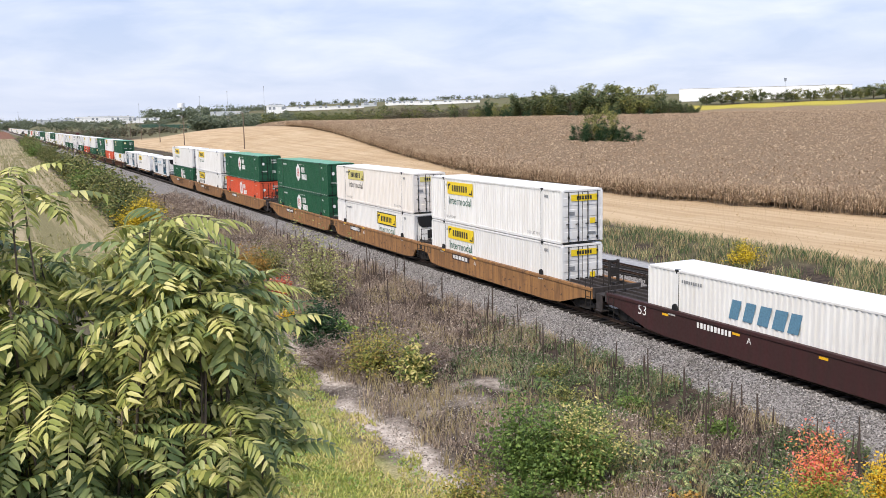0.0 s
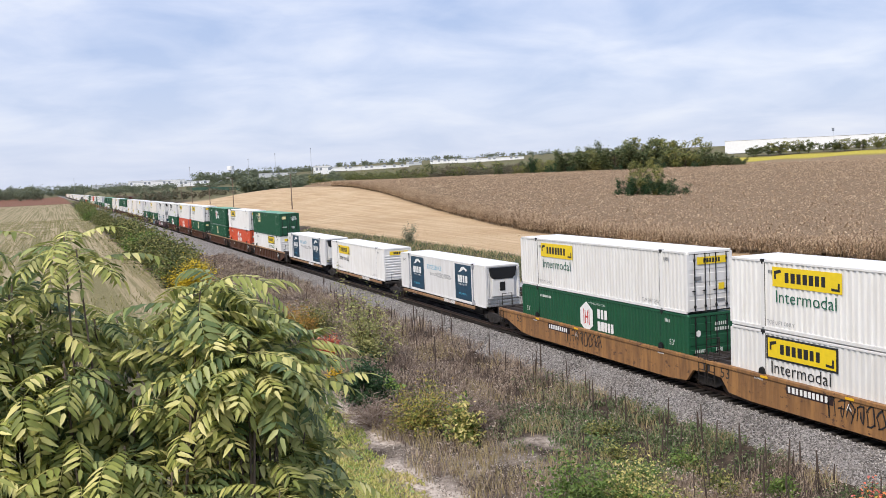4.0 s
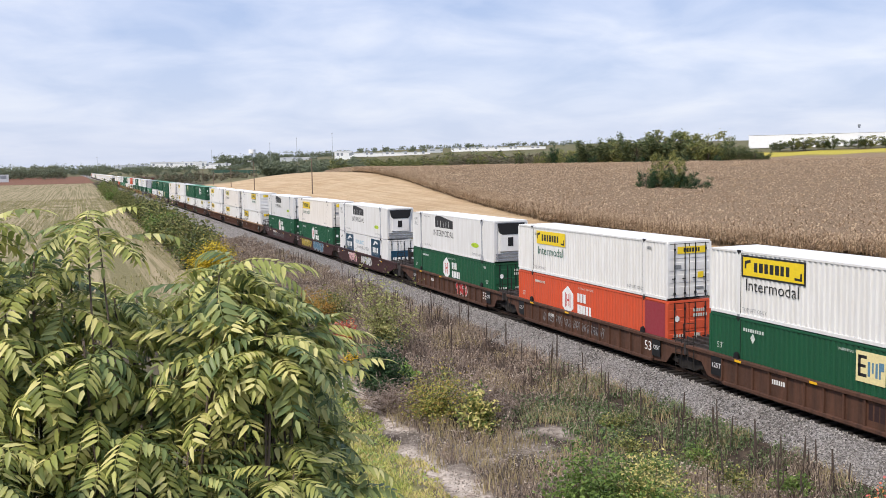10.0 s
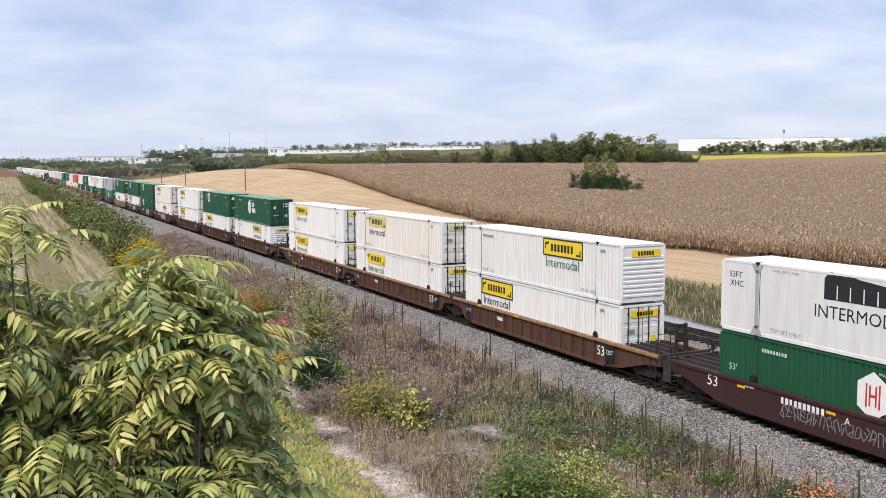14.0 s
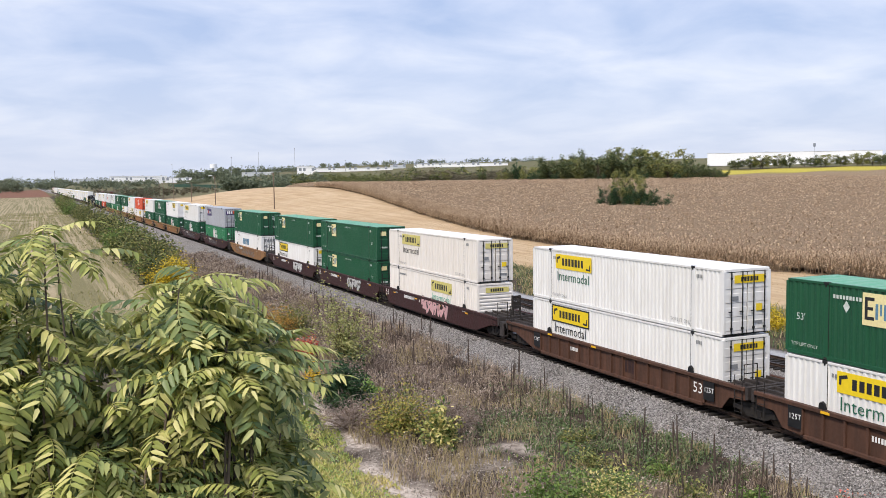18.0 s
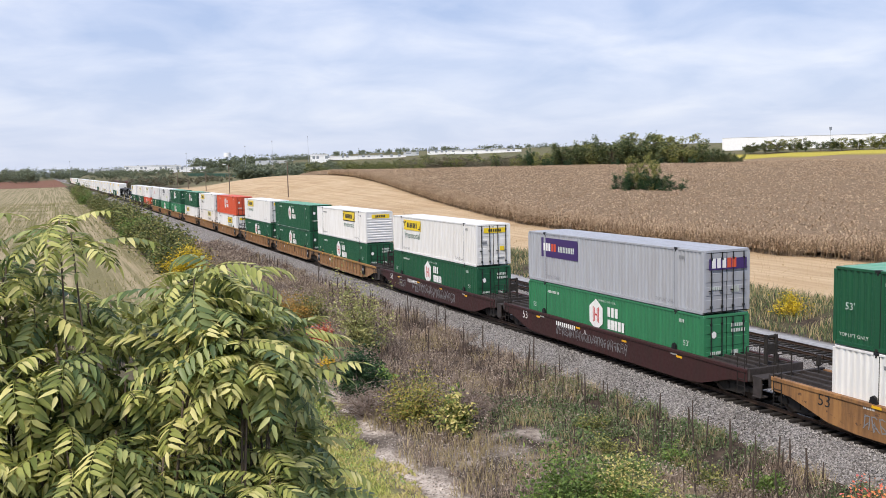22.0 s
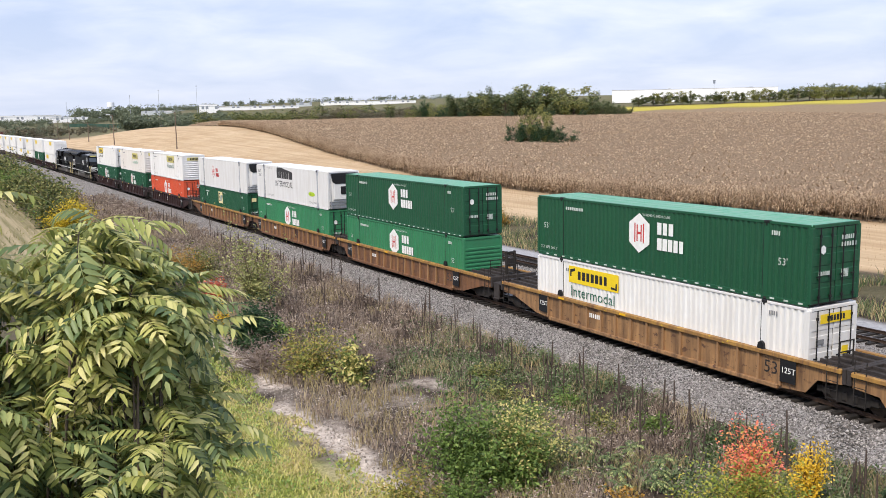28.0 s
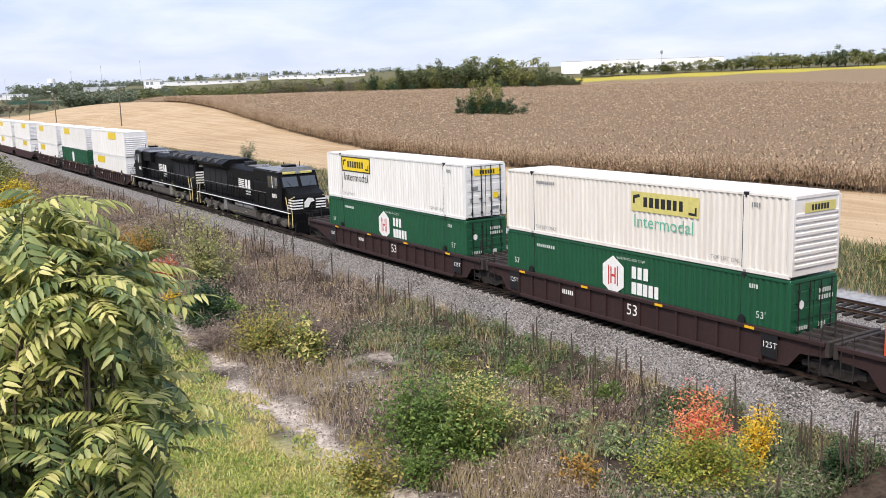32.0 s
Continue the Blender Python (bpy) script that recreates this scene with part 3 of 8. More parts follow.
WORDS = {k: text_mesh(*a) for k, a in {
    "inter_ink": ("Intermodal", 0.50, M["ink"]), "inter_green": ("Intermodal", 0.50, M["greentext"]), "inter_pale": ("Intermodal", 0.50, M["paletext"]),
    "inter_cap": ("INTERMODAL", 0.46, M["ink"]), "kl_inter": ("INTERMODAL", 0.14, M["cyan"]), "kl_trans": ("TRANSPORT SERVICES", 0.10, M["mark"]),
    "excel": ("EXCELLENCE", 0.33, M["cyan"]), "through_": ("THROUGH", 0.2, M["greytext"]), "execu": ("EXECUTION", 0.33, M["greytext"]),
    "53w": ("53'", 0.26, M["palemark"]), "53k": ("53", 0.26, M["greytext"]), "53ft": ("53FT", 0.24, M["ink"]), "xhc": ("XHC", 0.24, M["ink"]),
    "toplift": ("TOP LIFT ONLY", 0.15, M["greytext"]), "toplift_w": ("TOP LIFT ONLY", 0.13, M["palemark"]), "warn": ("WARNING HIGH CUBE", 0.11, M["palemark"]),
    "car53": ("53", 0.46, M["mark"]), "car53k": ("53", 0.46, M["ink"]), "125t": ("125T", 0.21, M["mark"]), "A": ("A", 0.26, M["mark"]), "eco": ("eco", 0.16, M["ink"]),
    "stack": ("STACK LIMIT 3 HIGH", 0.10, M["greytext"])}.items()}


def corrugated(mat, smooth, s):
    """One side wall of a container. The sheet is folded, or flat with fine seams."""
    pitch, deep = (0.278, 0.052) if not smooth else (0.61, 0.006)
    n = int((LEN - 0.3) / pitch)
    prof, y = [], 0.15
    for _ in range(n):
        prof += [(y, HALF - 0.012), (y + pitch * (0.30 if not smooth else 0.94), HALF - 0.012), (y + pitch * (0.5 if not smooth else 0.96), HALF - 0.012 - deep), (y + pitch * (0.8 if not smooth else 0.98), HALF - 0.012 - deep)]
        y += pitch
    prof += [(LEN - 0.1, HALF - 0.012)]
    k = len(prof)
    vs = [(s * x, yy, z) for yy, x in prof for z in (0.14, HIGH - 0.1)] + [(s * (HALF - 0.08), yy, z) for yy, x in (prof[0], prof[-1]) for z in (0.14, HIGH - 0.1)]
    fs = [(2 * i, 2 * i + 2, 2 * i + 3, 2 * i + 1) for i in range(k - 1)] + [(2 * k, 2 * k + 2, 2 * k + 3, 2 * k + 1), (0, 1, 2 * k + 1, 2 * k), (2 * k - 2, 2 * k - 1, 2 * k + 3, 2 * k + 2)]
    wall = Build().add(vs, fs)
    return wall.box(HALF - 0.1, HALF, 0.1, LEN - 0.1, HIGH - 0.11, HIGH - 0.01) if s > 0 else wall


def roof_sheet():
    """A roof sheet with shallow cross ridges, in one piece."""
    prof, y, st = [], 0.08, (LEN - 0.16) / 26
    for _ in range(26):
        prof += [(y, HIGH - 0.035), (y + 0.03, HIGH - 0.012), (y + st - 0.05, HIGH - 0.012), (y + st - 0.02, HIGH - 0.035)]
        y += st
    prof += [(LEN - 0.08, HIGH - 0.035), (LEN - 0.08, HIGH - 0.08), (0.08, HIGH - 0.08)]
    return Build().prism(prof, "x", -HALF + 0.05, HALF - 0.05)


def letters(n, w, h, lean=0.0, gap=0.3, seed=1):
    """A row of n plain bars of letter size, for a name or number that is not spelt out."""
    r, b = random.Random(seed), Build()
    cw = w / n
    for i in range(n):
        x0, x1 = i * cw, i * cw + cw * (1 - gap) * r.uniform(0.8, 1.05)
        lo, hi = 0, h
        vs = [(x0 + lean * lo, lo, 0), (x1 + lean * lo, lo, 0), (x1 + lean * hi, hi, 0), (x0 + lean * hi, hi, 0)]
        b.add(vs + [(x, y, 0.003) for x, y, _ in vs], [(3, 2, 1, 0), (4, 5, 6, 7), (0, 1, 5, 4), (1, 2, 6, 5), (2, 3, 7, 6), (3, 0, 4, 7)])
    return b


def plate(w, h, t=0.004):
    return Build().box(0, w, 0, h, -0.002, t)


def poly(points, t=0.004):
    return Build().prism(points, "z", -0.002, t)


ART = {}


def art(key, make, mat):
    if key not in ART:
        ART[key] = make().mesh(key, mat)
    return ART[key]


def on_side(name, me, ob, u, v, lift=0.006, label=""):
    return part(name, me, ob, label, Matrix.Translation((-HALF - lift + 0.012, LEN - u, v)) @ NEAR)


def on_end(name, me, ob, u, v, lift=0.03, label=""):
    return part(name, me, ob, label, Matrix.Translation((u - HALF, -lift, v)) @ END)


def door_end(ob, mat, old=False):
    leaf = art(f"door_leaf_{mat}", lambda: door_leaf(), M[mat])
    rod = art("locking_rod", lambda: Build().tube([(0, -0.03, 0.1), (0, -0.03, 2.75)], 0.026, 6).box(-0.05, 0.05, -0.06, 0, 0.25, 0.35).box(-0.04, 0.04, -0.06, 0, 2.4, 2.5).box(-0.16, 0.03, -0.055, -0.03, 1.0, 1.05), M["black"])
    part("door_gasket", art("door_gasket", lambda: Build().box(-1.215, 1.215, 0.045, 0.075, 0.06, 2.8), M["black"]), ob, "black rubber door gasket")
    for s in (0, 1):
        d = part("door", leaf, ob, at=(-1.185 + 1.215 * s, 0.02, 0.12))
        for x in (0.28, 0.88):
            part("locking_rod", rod, d, at=(x, -0.03, -0.08))
    if mat in ("white", "cream"):
        for k, (x, z, w, h) in enumerate(((0.35, 1.55, 0.42, 0.18), (1.75, 1.05, 0.34, 0.3), (1.6, 0.5, 0.5, 0.12))):
            on_end("placard", art(f"placard{k}", lambda: plate(w, h), M["greytext" if k != 1 else "sign"]), ob, x, z)
    else:
        for k, (x, z, w, h) in enumerate(((1.5, 2.3, 0.7, 0.16), (1.5, 2.05, 0.85, 0.16), (0.35, 1.1, 0.6, 0.14), (1.55, 0.95, 0.4, 0.3))):
            on_end("marking", art(f"mark{k}", lambda: letters(6, w, h, seed=k), M["palemark"]), ob, x, z)


def door_leaf():
    """A door pressed into four shallow panels, in one piece."""
    prof = [(0.05, 0.0), (0.0, 0.0)]
    for z in (0.12, 0.72, 1.32, 1.92):
        prof += [(0.0, z), (-0.018, z + 0.02), (-0.018, z + 0.40), (0.0, z + 0.42)]
    return Build().prism(prof + [(0.0, 2.62), (0.05, 2.62)], "x", 0, 1.155)


def nose_end(ob, mat):
    def make():
        prof = [(0.09, 0.1), (0.03, 0.1)]
        for i in range(9):
            z = 0.34 + i * 0.225
            prof += [(0.03, z), (-0.012, z + 0.03), (-0.012, z + 0.12), (0.03, z + 0.15)]
        return Build().prism(prof + [(0.03, 2.8), (0.09, 2.8)], "x", -1.2, 1.2)
    part("front_wall", art(f"nose_{mat}", make, M[mat]), ob)


def reefer_end(ob):
    part("front_wall", art("reefer_wall", lambda: Build().box(-1.2, 1.2, 0.05, 0.1, 0.1, 2.8).box(-0.85, 0.85, -0.1, 0.06, 0.75, 2.0, 0.05), M["white"]), ob)
    part("cooling_unit_grille", art("reefer_grille", lambda: Build().prism([(-1.0, 2.72), (1.0, 2.72), (0.9, 2.15), (0.7, 1.95), (-0.7, 1.95), (-0.9, 2.15)], "y", -0.13, 0.05), M["black"]), ob, "dark louvred cooling unit grille")
    part("cooling_unit_hatch", art("reefer_hatch", lambda: Build().box(-0.28, 0.12, -0.13, -0.09, 1.15, 1.75, 0.01), M["black"]), ob)
    part("lower_guard", art("reefer_guard", lambda: Build().box(-1.15, 1.15, -0.06, 0.05, 0.1, 0.2).box(-1.15, 1.15, -0.06, 0.05, 0.34, 0.42).box(-1.15, 1.15, -0.06, 0.05, 0.56, 0.64), M["greytext"]), ob)
    pipe = art("reefer_pipe", lambda: Build().tube([(0, 0.05, 0.1), (0, -0.22, 0.12), (0, -0.22, 2.7), (0, 0.05, 2.75)], 0.022, 6), M["steel"])
    for x in (-1.12, 1.12):
        part("guard_pipe", pipe, ob, at=(x, 0, 0))


def shell(label, mat, roof, smooth=False, frame=None, lite=False):
    """A 53-foot container with its frame; its front end is added by the caller."""
    ob = tagged(new("shipping_container"), label, "container", group="containers on the train")
    for sd in (-1, 1):
        part("side_wall", art(f"side_{mat}_{smooth}_{sd}", lambda: corrugated(mat, smooth, sd), M[mat]), ob)
    part("roof", art(f"roof_{roof}", roof_sheet, M[roof]), ob)
    fm = M[frame or mat]
    part("rear_wall", art(f"rear_{mat}", lambda: Build().box(-1.2, 1.2, LEN - 0.07, LEN - 0.02, 0.01, HIGH - 0.02), M[mat]), ob)
    fk = frame or mat
    if lite:
        part("frame", art(f"frame_{fk}", lambda: [B := Build()] and [B.box(a, b2, 0, LEN, z, z + 0.14) for a, b2 in ((-HALF, -HALF + 0.1), (HALF - 0.1, HALF)) for z in (0, HIGH - 0.14)] and [B.box(a, b2, y, y + 0.14, 0.1, HIGH - 0.1) for a, b2 in ((-HALF, -HALF + 0.14), (HALF - 0.14, HALF)) for y in (0, LEN - 0.14)] and B, fm), ob)
        return ob
    top = art(f"top_rail_{fk}", lambda: Build().box(-0.05, 0.05, 0.1, LEN - 0.1, -0.05, 0.05, 0.012), fm)
    bot = art(f"bottom_rail_{fk}", lambda: Build().box(-0.05, 0.05, 0.1, LEN - 0.1, -0.075, 0.075, 0.012), fm)
    post = art(f"corner_post_{fk}", lambda: Build().box(-0.075, 0.075, -0.075, 0.075, 0.1, HIGH - 0.1, 0.015), fm)
    mid = art(f"lift_post_{fk}", lambda: Build().box(-0.012, 0.03, -0.11, 0.11, 0.12, HIGH - 0.08, 0.006), fm)
    head = art(f"header_{fk}", lambda: Build().box(-1.2, 1.2, 0, 0.1, HIGH - 0.13, HIGH - 0.005, 0.012), fm)
    cast = art("casting_" + fk, lambda: Build().box(-0.09, 0.09, -0.09, 0.09, -0.06, 0.06, 0.02), M["greytext" if fk in ("white", "cream", "grey") else "under"])
    for s, y in ((-1, 0.075), (1, 0.075), (-1, LEN - 0.075)):
        part("corner_post", post, ob, at=(s * (HALF - 0.075), y, 0))
    part("top_rail", top, ob, at=(-(HALF - 0.05), 0, HIGH - 0.06))
    part("bottom_rail", bot, ob, at=(-(HALF - 0.05), 0, 0.085))
    for y in (1.98, LEN - 1.98):
        part("lift_post", mid, ob, at=Matrix.Translation((-(HALF - 0.028), y, 0)) @ Matrix.Rotation(math.pi, 4, "Z"))
        for z in (0.06, HIGH - 0.055):
            part("corner_casting", cast, ob, at=(-(HALF - 0.085), y, z))
    # black strips drawn in for the thin shadow beside each lift post
    seam = art("seam", lambda: Build().box(-0.004, 0.004, -0.014, 0.014, 0.16, HIGH - 0.12), M["black"])
    hook = art("lift_hook", lambda: Build().box(-0.03, 0.02, -0.12, 0.12, -0.09, 0.02, 0.02).box(-0.035, 0.0, -0.035, 0.035, -0.17, -0.08, 0.01), M["black"])
    for y, q in ((1.98, 1), (LEN - 1.98, -1)):
        part("seam", seam, ob, at=(-HALF + 0.008, y + 0.125 * q, 0))
        part("lift_hook", hook, ob, at=(-HALF + 0.0, y, HIGH - 0.005))
    part("front_header", head, ob)
    return ob


def small_marks(ob, dark=False):
    """Stencilled numbers and memo along a side, unreadable ones as bars."""
    m = "greytext" if dark else "palemark"
    if not dark:
        on_side("lettering", WORDS["53w"], ob, 0.55, 1.35)
        on_side("lettering", WORDS["53w"], ob, 14.7, 1.35)
        on_side("lettering", WORDS["warn"], ob, 7.6, 2.5)
        on_side("lettering", WORDS["toplift_w"], ob, 0.3, 0.35)
    else:
        on_side("lettering", WORDS["toplift"], ob, 2.2, 0.3)
        on_side("lettering", WORDS["toplift"], ob, 12.6, 0.3)
    on_side("lettering", art("num_" + m, lambda: letters(9, 1.3, 0.14, seed=5), M[m]), ob, 2.3, 2.35)
    on_side("lettering", art("num2_" + m, lambda: letters(4, 0.4, 0.16, seed=8), M[m]), ob, 14.4, 2.4)


def jbh(u=2.3, v=1.85, framed=False, words="inter_green", end="doors", mat="white", faded=False, lite=False):
    u += 0.25
    look_ = "aged off-white" if mat == "cream" else "white"
    ob = shell(f"{look_} corrugated container with {'bleached' if faded else 'yellow'} name panel", mat, "roof", lite=lite)
    film = "signold" if faded else "sign"
    k = "f" if framed else "p"
    if framed:
        on_side("sign_border", art("sign_border", lambda: plate(3.75, 0.95), M["ink"]), ob, u - 0.1, v - 0.08, 0.004)
    on_side("name_panel", art(f"sign_{film}", lambda: plate(3.55, 0.79), M[film]), ob, u, v, 0.008)
    if not lite:
        on_side("lettering", art("sign_blocks", lambda: letters(7, 2.2, 0.40, seed=3, gap=0.24), M["ink"]), ob, u + 0.68, v + 0.19, 0.012)
        on_side("scroll", art("sign_scroll", lambda: poly([(0.1, 0.62), (0.45, 0.70), (0.48, 0.58), (0.2, 0.5), (0.2, 0.3), (0.1, 0.3)]), M["ink"]), ob, u, v, 0.012)
        on_side("scroll", art("sign_scroll_b", lambda: poly([(0.1, 0.1), (0.5, 0.08), (0.5, 0.4), (0.42, 0.4), (0.4, 0.18), (0.1, 0.2)]), M["ink"]), ob, u + 2.95, v, 0.012)
        small_marks(ob, True)
    if not lite:
        on_side("lettering", WORDS[words], ob, u + 0.12, v - 0.64)
    if end == "reefer":
        reefer_end(ob)
        return ob
    if end == "doors" and not lite:
        door_end(ob, mat)
    else:
        nose_end(ob, mat)
    if lite:
        return ob
    on_end("end_sign", art(f"end_sign_{film}", lambda: plate(1.7, 0.34), M[film]), ob, 0.55, 2.28)
    on_end("lettering", art("lettering", lambda: letters(6, 1.0, 0.2, seed=3, gap=0.2), M["ink"]), ob, 0.9, 2.35, 0.038)
    return ob


def hexagon(r, sx=0.86):
    return [(sx * r * math.cos(a), r * math.sin(a)) for a in (math.pi / 2 + i * math.pi / 3 for i in range(6))]


def hub(mat="green", roof="tgreen", u=7.4, v=1.75, panel=False, lite=False, end="doors"):
    word = {"green": "dark green", "lgreen": "faded green", "orange": "orange"}[mat]
    ob = shell(f"{word} corrugated container with white hexagon emblem", mat, roof, lite=lite)
    if panel:
        part("replaced_panel", art("wine_panel", lambda: Build().box(-HALF - 0.004, -HALF + 0.004, 0.2, 1.9, 0.18, 2.75), M["wine"]), ob, "dark red replacement side panel")
    on_side("emblem", art("hex", lambda: poly(hexagon(0.85)), M["mark"]), ob, u, v)
    if lite:
        nose_end(ob, mat)
        return ob
    on_side("emblem_stroke", art("hex_h", lambda: Build().box(-0.30, -0.23, -0.42, 0.42, 0, 0.004).box(-0.16, -0.09, -0.36, 0.36, 0, 0.004).box(0.09, 0.16, -0.36, 0.36, 0, 0.004).box(0.23, 0.30, -0.42, 0.42, 0, 0.004).box(-0.09, 0.09, -0.05, 0.05, 0, 0.004), M["redmark" if mat == "green" else mat]), ob, u, v, 0.01)
    on_side("lettering", art("hub_a", lambda: letters(3, 1.0, 0.5, seed=4, gap=0.15), M["mark"]), ob, u + 1.1, v + 0.05)
    on_side("lettering", art("hub_b", lambda: letters(5, 1.6, 0.5, seed=6, gap=0.15), M["mark"]), ob, u + 1.1, v - 0.6)
    if not lite:
        small_marks(ob)
        strip = art("white_dashes", lambda: [B := Build()] and [B.box(-0.003, 0.004, 0.3 + i * 0.62, 0.5 + i * 0.62, -0.03, 0.03) for i in range(25)] and B, M["palemark"])
        part("dashed_stripe", strip, ob, at=(-HALF - 0.004, 0, 0.09))
    if end == "doors" and not lite:
        door_end(ob, mat)
        on_end("emblem", art("hex_s", lambda: poly(hexagon(0.17)), M["mark"]), ob, 0.55, 2.0)
    else:
        nose_end(ob, mat)
    return ob


def emp(mat="green", u=3.6, v=1.55, lite=False):
    ob = shell("dark green corrugated container with pale yellow square logo", mat, "tgreen", lite=lite)
    on_side("logo_square", art("emp_sq", lambda: plate(1.35, 1.15), M["empfilm"]), ob, u, v)
    on_side("logo_stroke", art("emp_ink", lambda: Build().box(0.1, 0.22, 0.2, 1.0, 0, 0.004).box(0.1, 0.5, 0.88, 1.0, 0, 0.004).box(0.1, 0.45, 0.55, 0.66, 0, 0.004).box(0.1, 0.5, 0.2, 0.32, 0, 0.004), M["ink"]), ob, u, v, 0.01)
    on_side("logo_stroke", art("emp_blue", lambda: Build().box(0.55, 0.66, 0.25, 0.8, 0, 0.004).box(0.74, 0.82, 0.4, 0.8, 0, 0.004).box(0.9, 1.0, 0.25, 0.8, 0, 0.004).box(1.06, 1.14, 0.25, 0.85, 0, 0.004).box(1.14, 1.28, 0.55, 0.85, 0, 0.004), M["sprayblue"]), ob, u, v, 0.01)
    on_side("diamond", art("diamond", lambda: poly([(0, -0.22), (0.15, 0), (0, 0.22), (-0.15, 0)]), M["palemark"]), ob, 2.9, 2.1)
    if not lite:
        small_marks(ob)
    door_end(ob, mat)
    on_end("logo_square", art("emp_sq_s", lambda: plate(0.5, 0.36), M["empfilm"]), ob, 0.35, 2.15)
    on_end("diamond", ART["diamond"], ob, 1.75, 2.1)
    return ob


def lift_pillars(ob):
    """Grey reinforced lifting pillars on smooth refrigerated boxes."""
    def make():
        return Build().box(-0.012, 0.02, -0.09, 0.09, 0.3, HIGH - 0.3).prism([(-0.3, HIGH - 0.06), (0.3, HIGH - 0.06), (0.1, HIGH - 0.42), (-0.1, HIGH - 0.42)], "x", -0.012, 0.02).prism([(-0.3, 0.06), (0.3, 0.06), (0.1, 0.42), (-0.1, 0.42)], "x", -0.012, 0.02)
    me = art("pillar", make, M["grey"])
    for y in (1.98, LEN - 1.98):
        part("lifting_pillar", me, ob, at=(-HALF - 0.006, y, 0))


def prime(lite=False, end="reefer"):
    ob = shell("white refrigerated container with black blocky logo", "white", "roof", True, lite=lite)
    lift_pillars(ob)
    on_side("logo_block", art("prime_a", lambda: poly([(0, 0), (0, 0.75), (0.25, 1.0), (1.15, 0.92), (1.5, 0.84), (3.6, 0.60), (3.6, 0.0)]), M["ink"]), ob, 5.2, 1.9)
    for i in range(5):
        on_side("logo_gap", art("prime_gap", lambda: plate(0.045, 0.5), M["white"]), ob, 5.75 + i * 0.56, 1.93, 0.012)
    on_side("lettering", WORDS["inter_cap"], ob, 4.75, 1.22)
    on_side("lettering", WORDS["53ft"], ob, 0.45, 2.2)
    on_side("lettering", WORDS["xhc"], ob, 0.5, 1.85)
    on_side("lettering", WORDS["toplift"], ob, 2.7, 0.28)
    on_side("lettering", WORDS["toplift"], ob, 12.4, 0.28)
    on_side("lettering", WORDS["stack"], ob, 2.7, 2.6)
    on_side("eco_badge", art("eco_badge", lambda: poly([(0.66 * math.cos(a), 0.17 * math.sin(a)) for a in (i * 0.349 for i in range(18))]), M["eco"]), ob, 12.9, 1.0)
    on_side("lettering", WORDS["eco"], ob, 12.5, 0.95, 0.012)
    if end == "reefer":
        reefer_end(ob)
    else:
        door_end(ob, "white")
    return ob


def kllm(lite=False, end="reefer"):
    ob = shell("white refrigerated container with two navy emblem panels", "white", "roof", True, lite=lite)
    lift_pillars(ob)
    for u in (2.35, 11.1):
        on_side("emblem_panel", art("kl_panel", lambda: plate(2.75, 2.5), M["navy"]), ob, u, 0.22)
        on_side("lettering", art("kl_blocks", lambda: letters(4, 1.7, 0.5, 0, 0.22, 22), M["mark"]), ob, u + 0.5, 1.45, 0.012)
        on_side("running_emblem", art("kl_dog", lambda: poly([(0, 0.05), (0.5, 0.12), (0.9, 0.3), (1.4, 0.16), (1.5, 0.28), (1.0, 0.48), (0.5, 0.42), (0.35, 0.25)]), M["mark"]), ob, u + 0.6, 2.1, 0.012)
        on_side("lettering", WORDS["kl_trans"], ob, u + 0.55, 1.26, 0.012)
        on_side("lettering", WORDS["kl_inter"], ob, u + 0.6, 0.55, 0.012)
    on_side("lettering", WORDS["excel"], ob, 5.8, 1.95)
    on_side("lettering", WORDS["through_"], ob, 6.3, 1.5)
    on_side("lettering", WORDS["execu"], ob, 7.7, 1.43)
    on_side("lettering", WORDS["xhc"], ob, 0.5, 2.2)
    if end == "reefer":
        reefer_end(ob)
    else:
        door_end(ob, "white")
        on_end("emblem_panel", art("kl_end", lambda: plate(2.0, 1.6), M["navy"]), ob, 0.3, 0.3, 0.05)
        on_end("lettering", ART["kl_blocks"], ob, 0.5, 0.8, 0.058)
    return ob


def hubw(lite=False):
    ob = shell("white refrigerated container with red outlined emblem", "white", "roof", True, lite=lite)
    lift_pillars(ob)
    on_side("emblem", art("hexred", lambda: poly(hexagon(0.6)), M["redmark"]), ob, 5.4, 1.6)
    on_side("emblem_field", art("hexw", lambda: poly(hexagon(0.53)), M["mark"]), ob, 5.4, 1.6, 0.01)
    on_side("emblem_stroke", art("hexwh", lambda: Build().box(-0.22, -0.12, -0.3, 0.3, 0, 0.004).box(0.12, 0.22, -0.3, 0.3, 0, 0.004).box(-0.12, 0.12, -0.06, 0.06, 0, 0.004), M["redmark"]), ob, 5.4, 1.6, 0.014)
    on_side("lettering", art("hubw_a", lambda: letters(3, 0.8, 0.36, seed=4, gap=0.15), M["redmark"]), ob, 6.3, 1.62)
    on_side("lettering", art("hubw_b", lambda: letters(5, 1.2, 0.36, seed=6, gap=0.15), M["redmark"]), ob, 6.3, 1.15)
    on_side("lettering", WORDS["53k"], ob, 13.8, 1.3)
    on_side("lettering", WORDS["toplift"], ob, 0.5, 0.28)
    reefer_end(ob)
    return ob


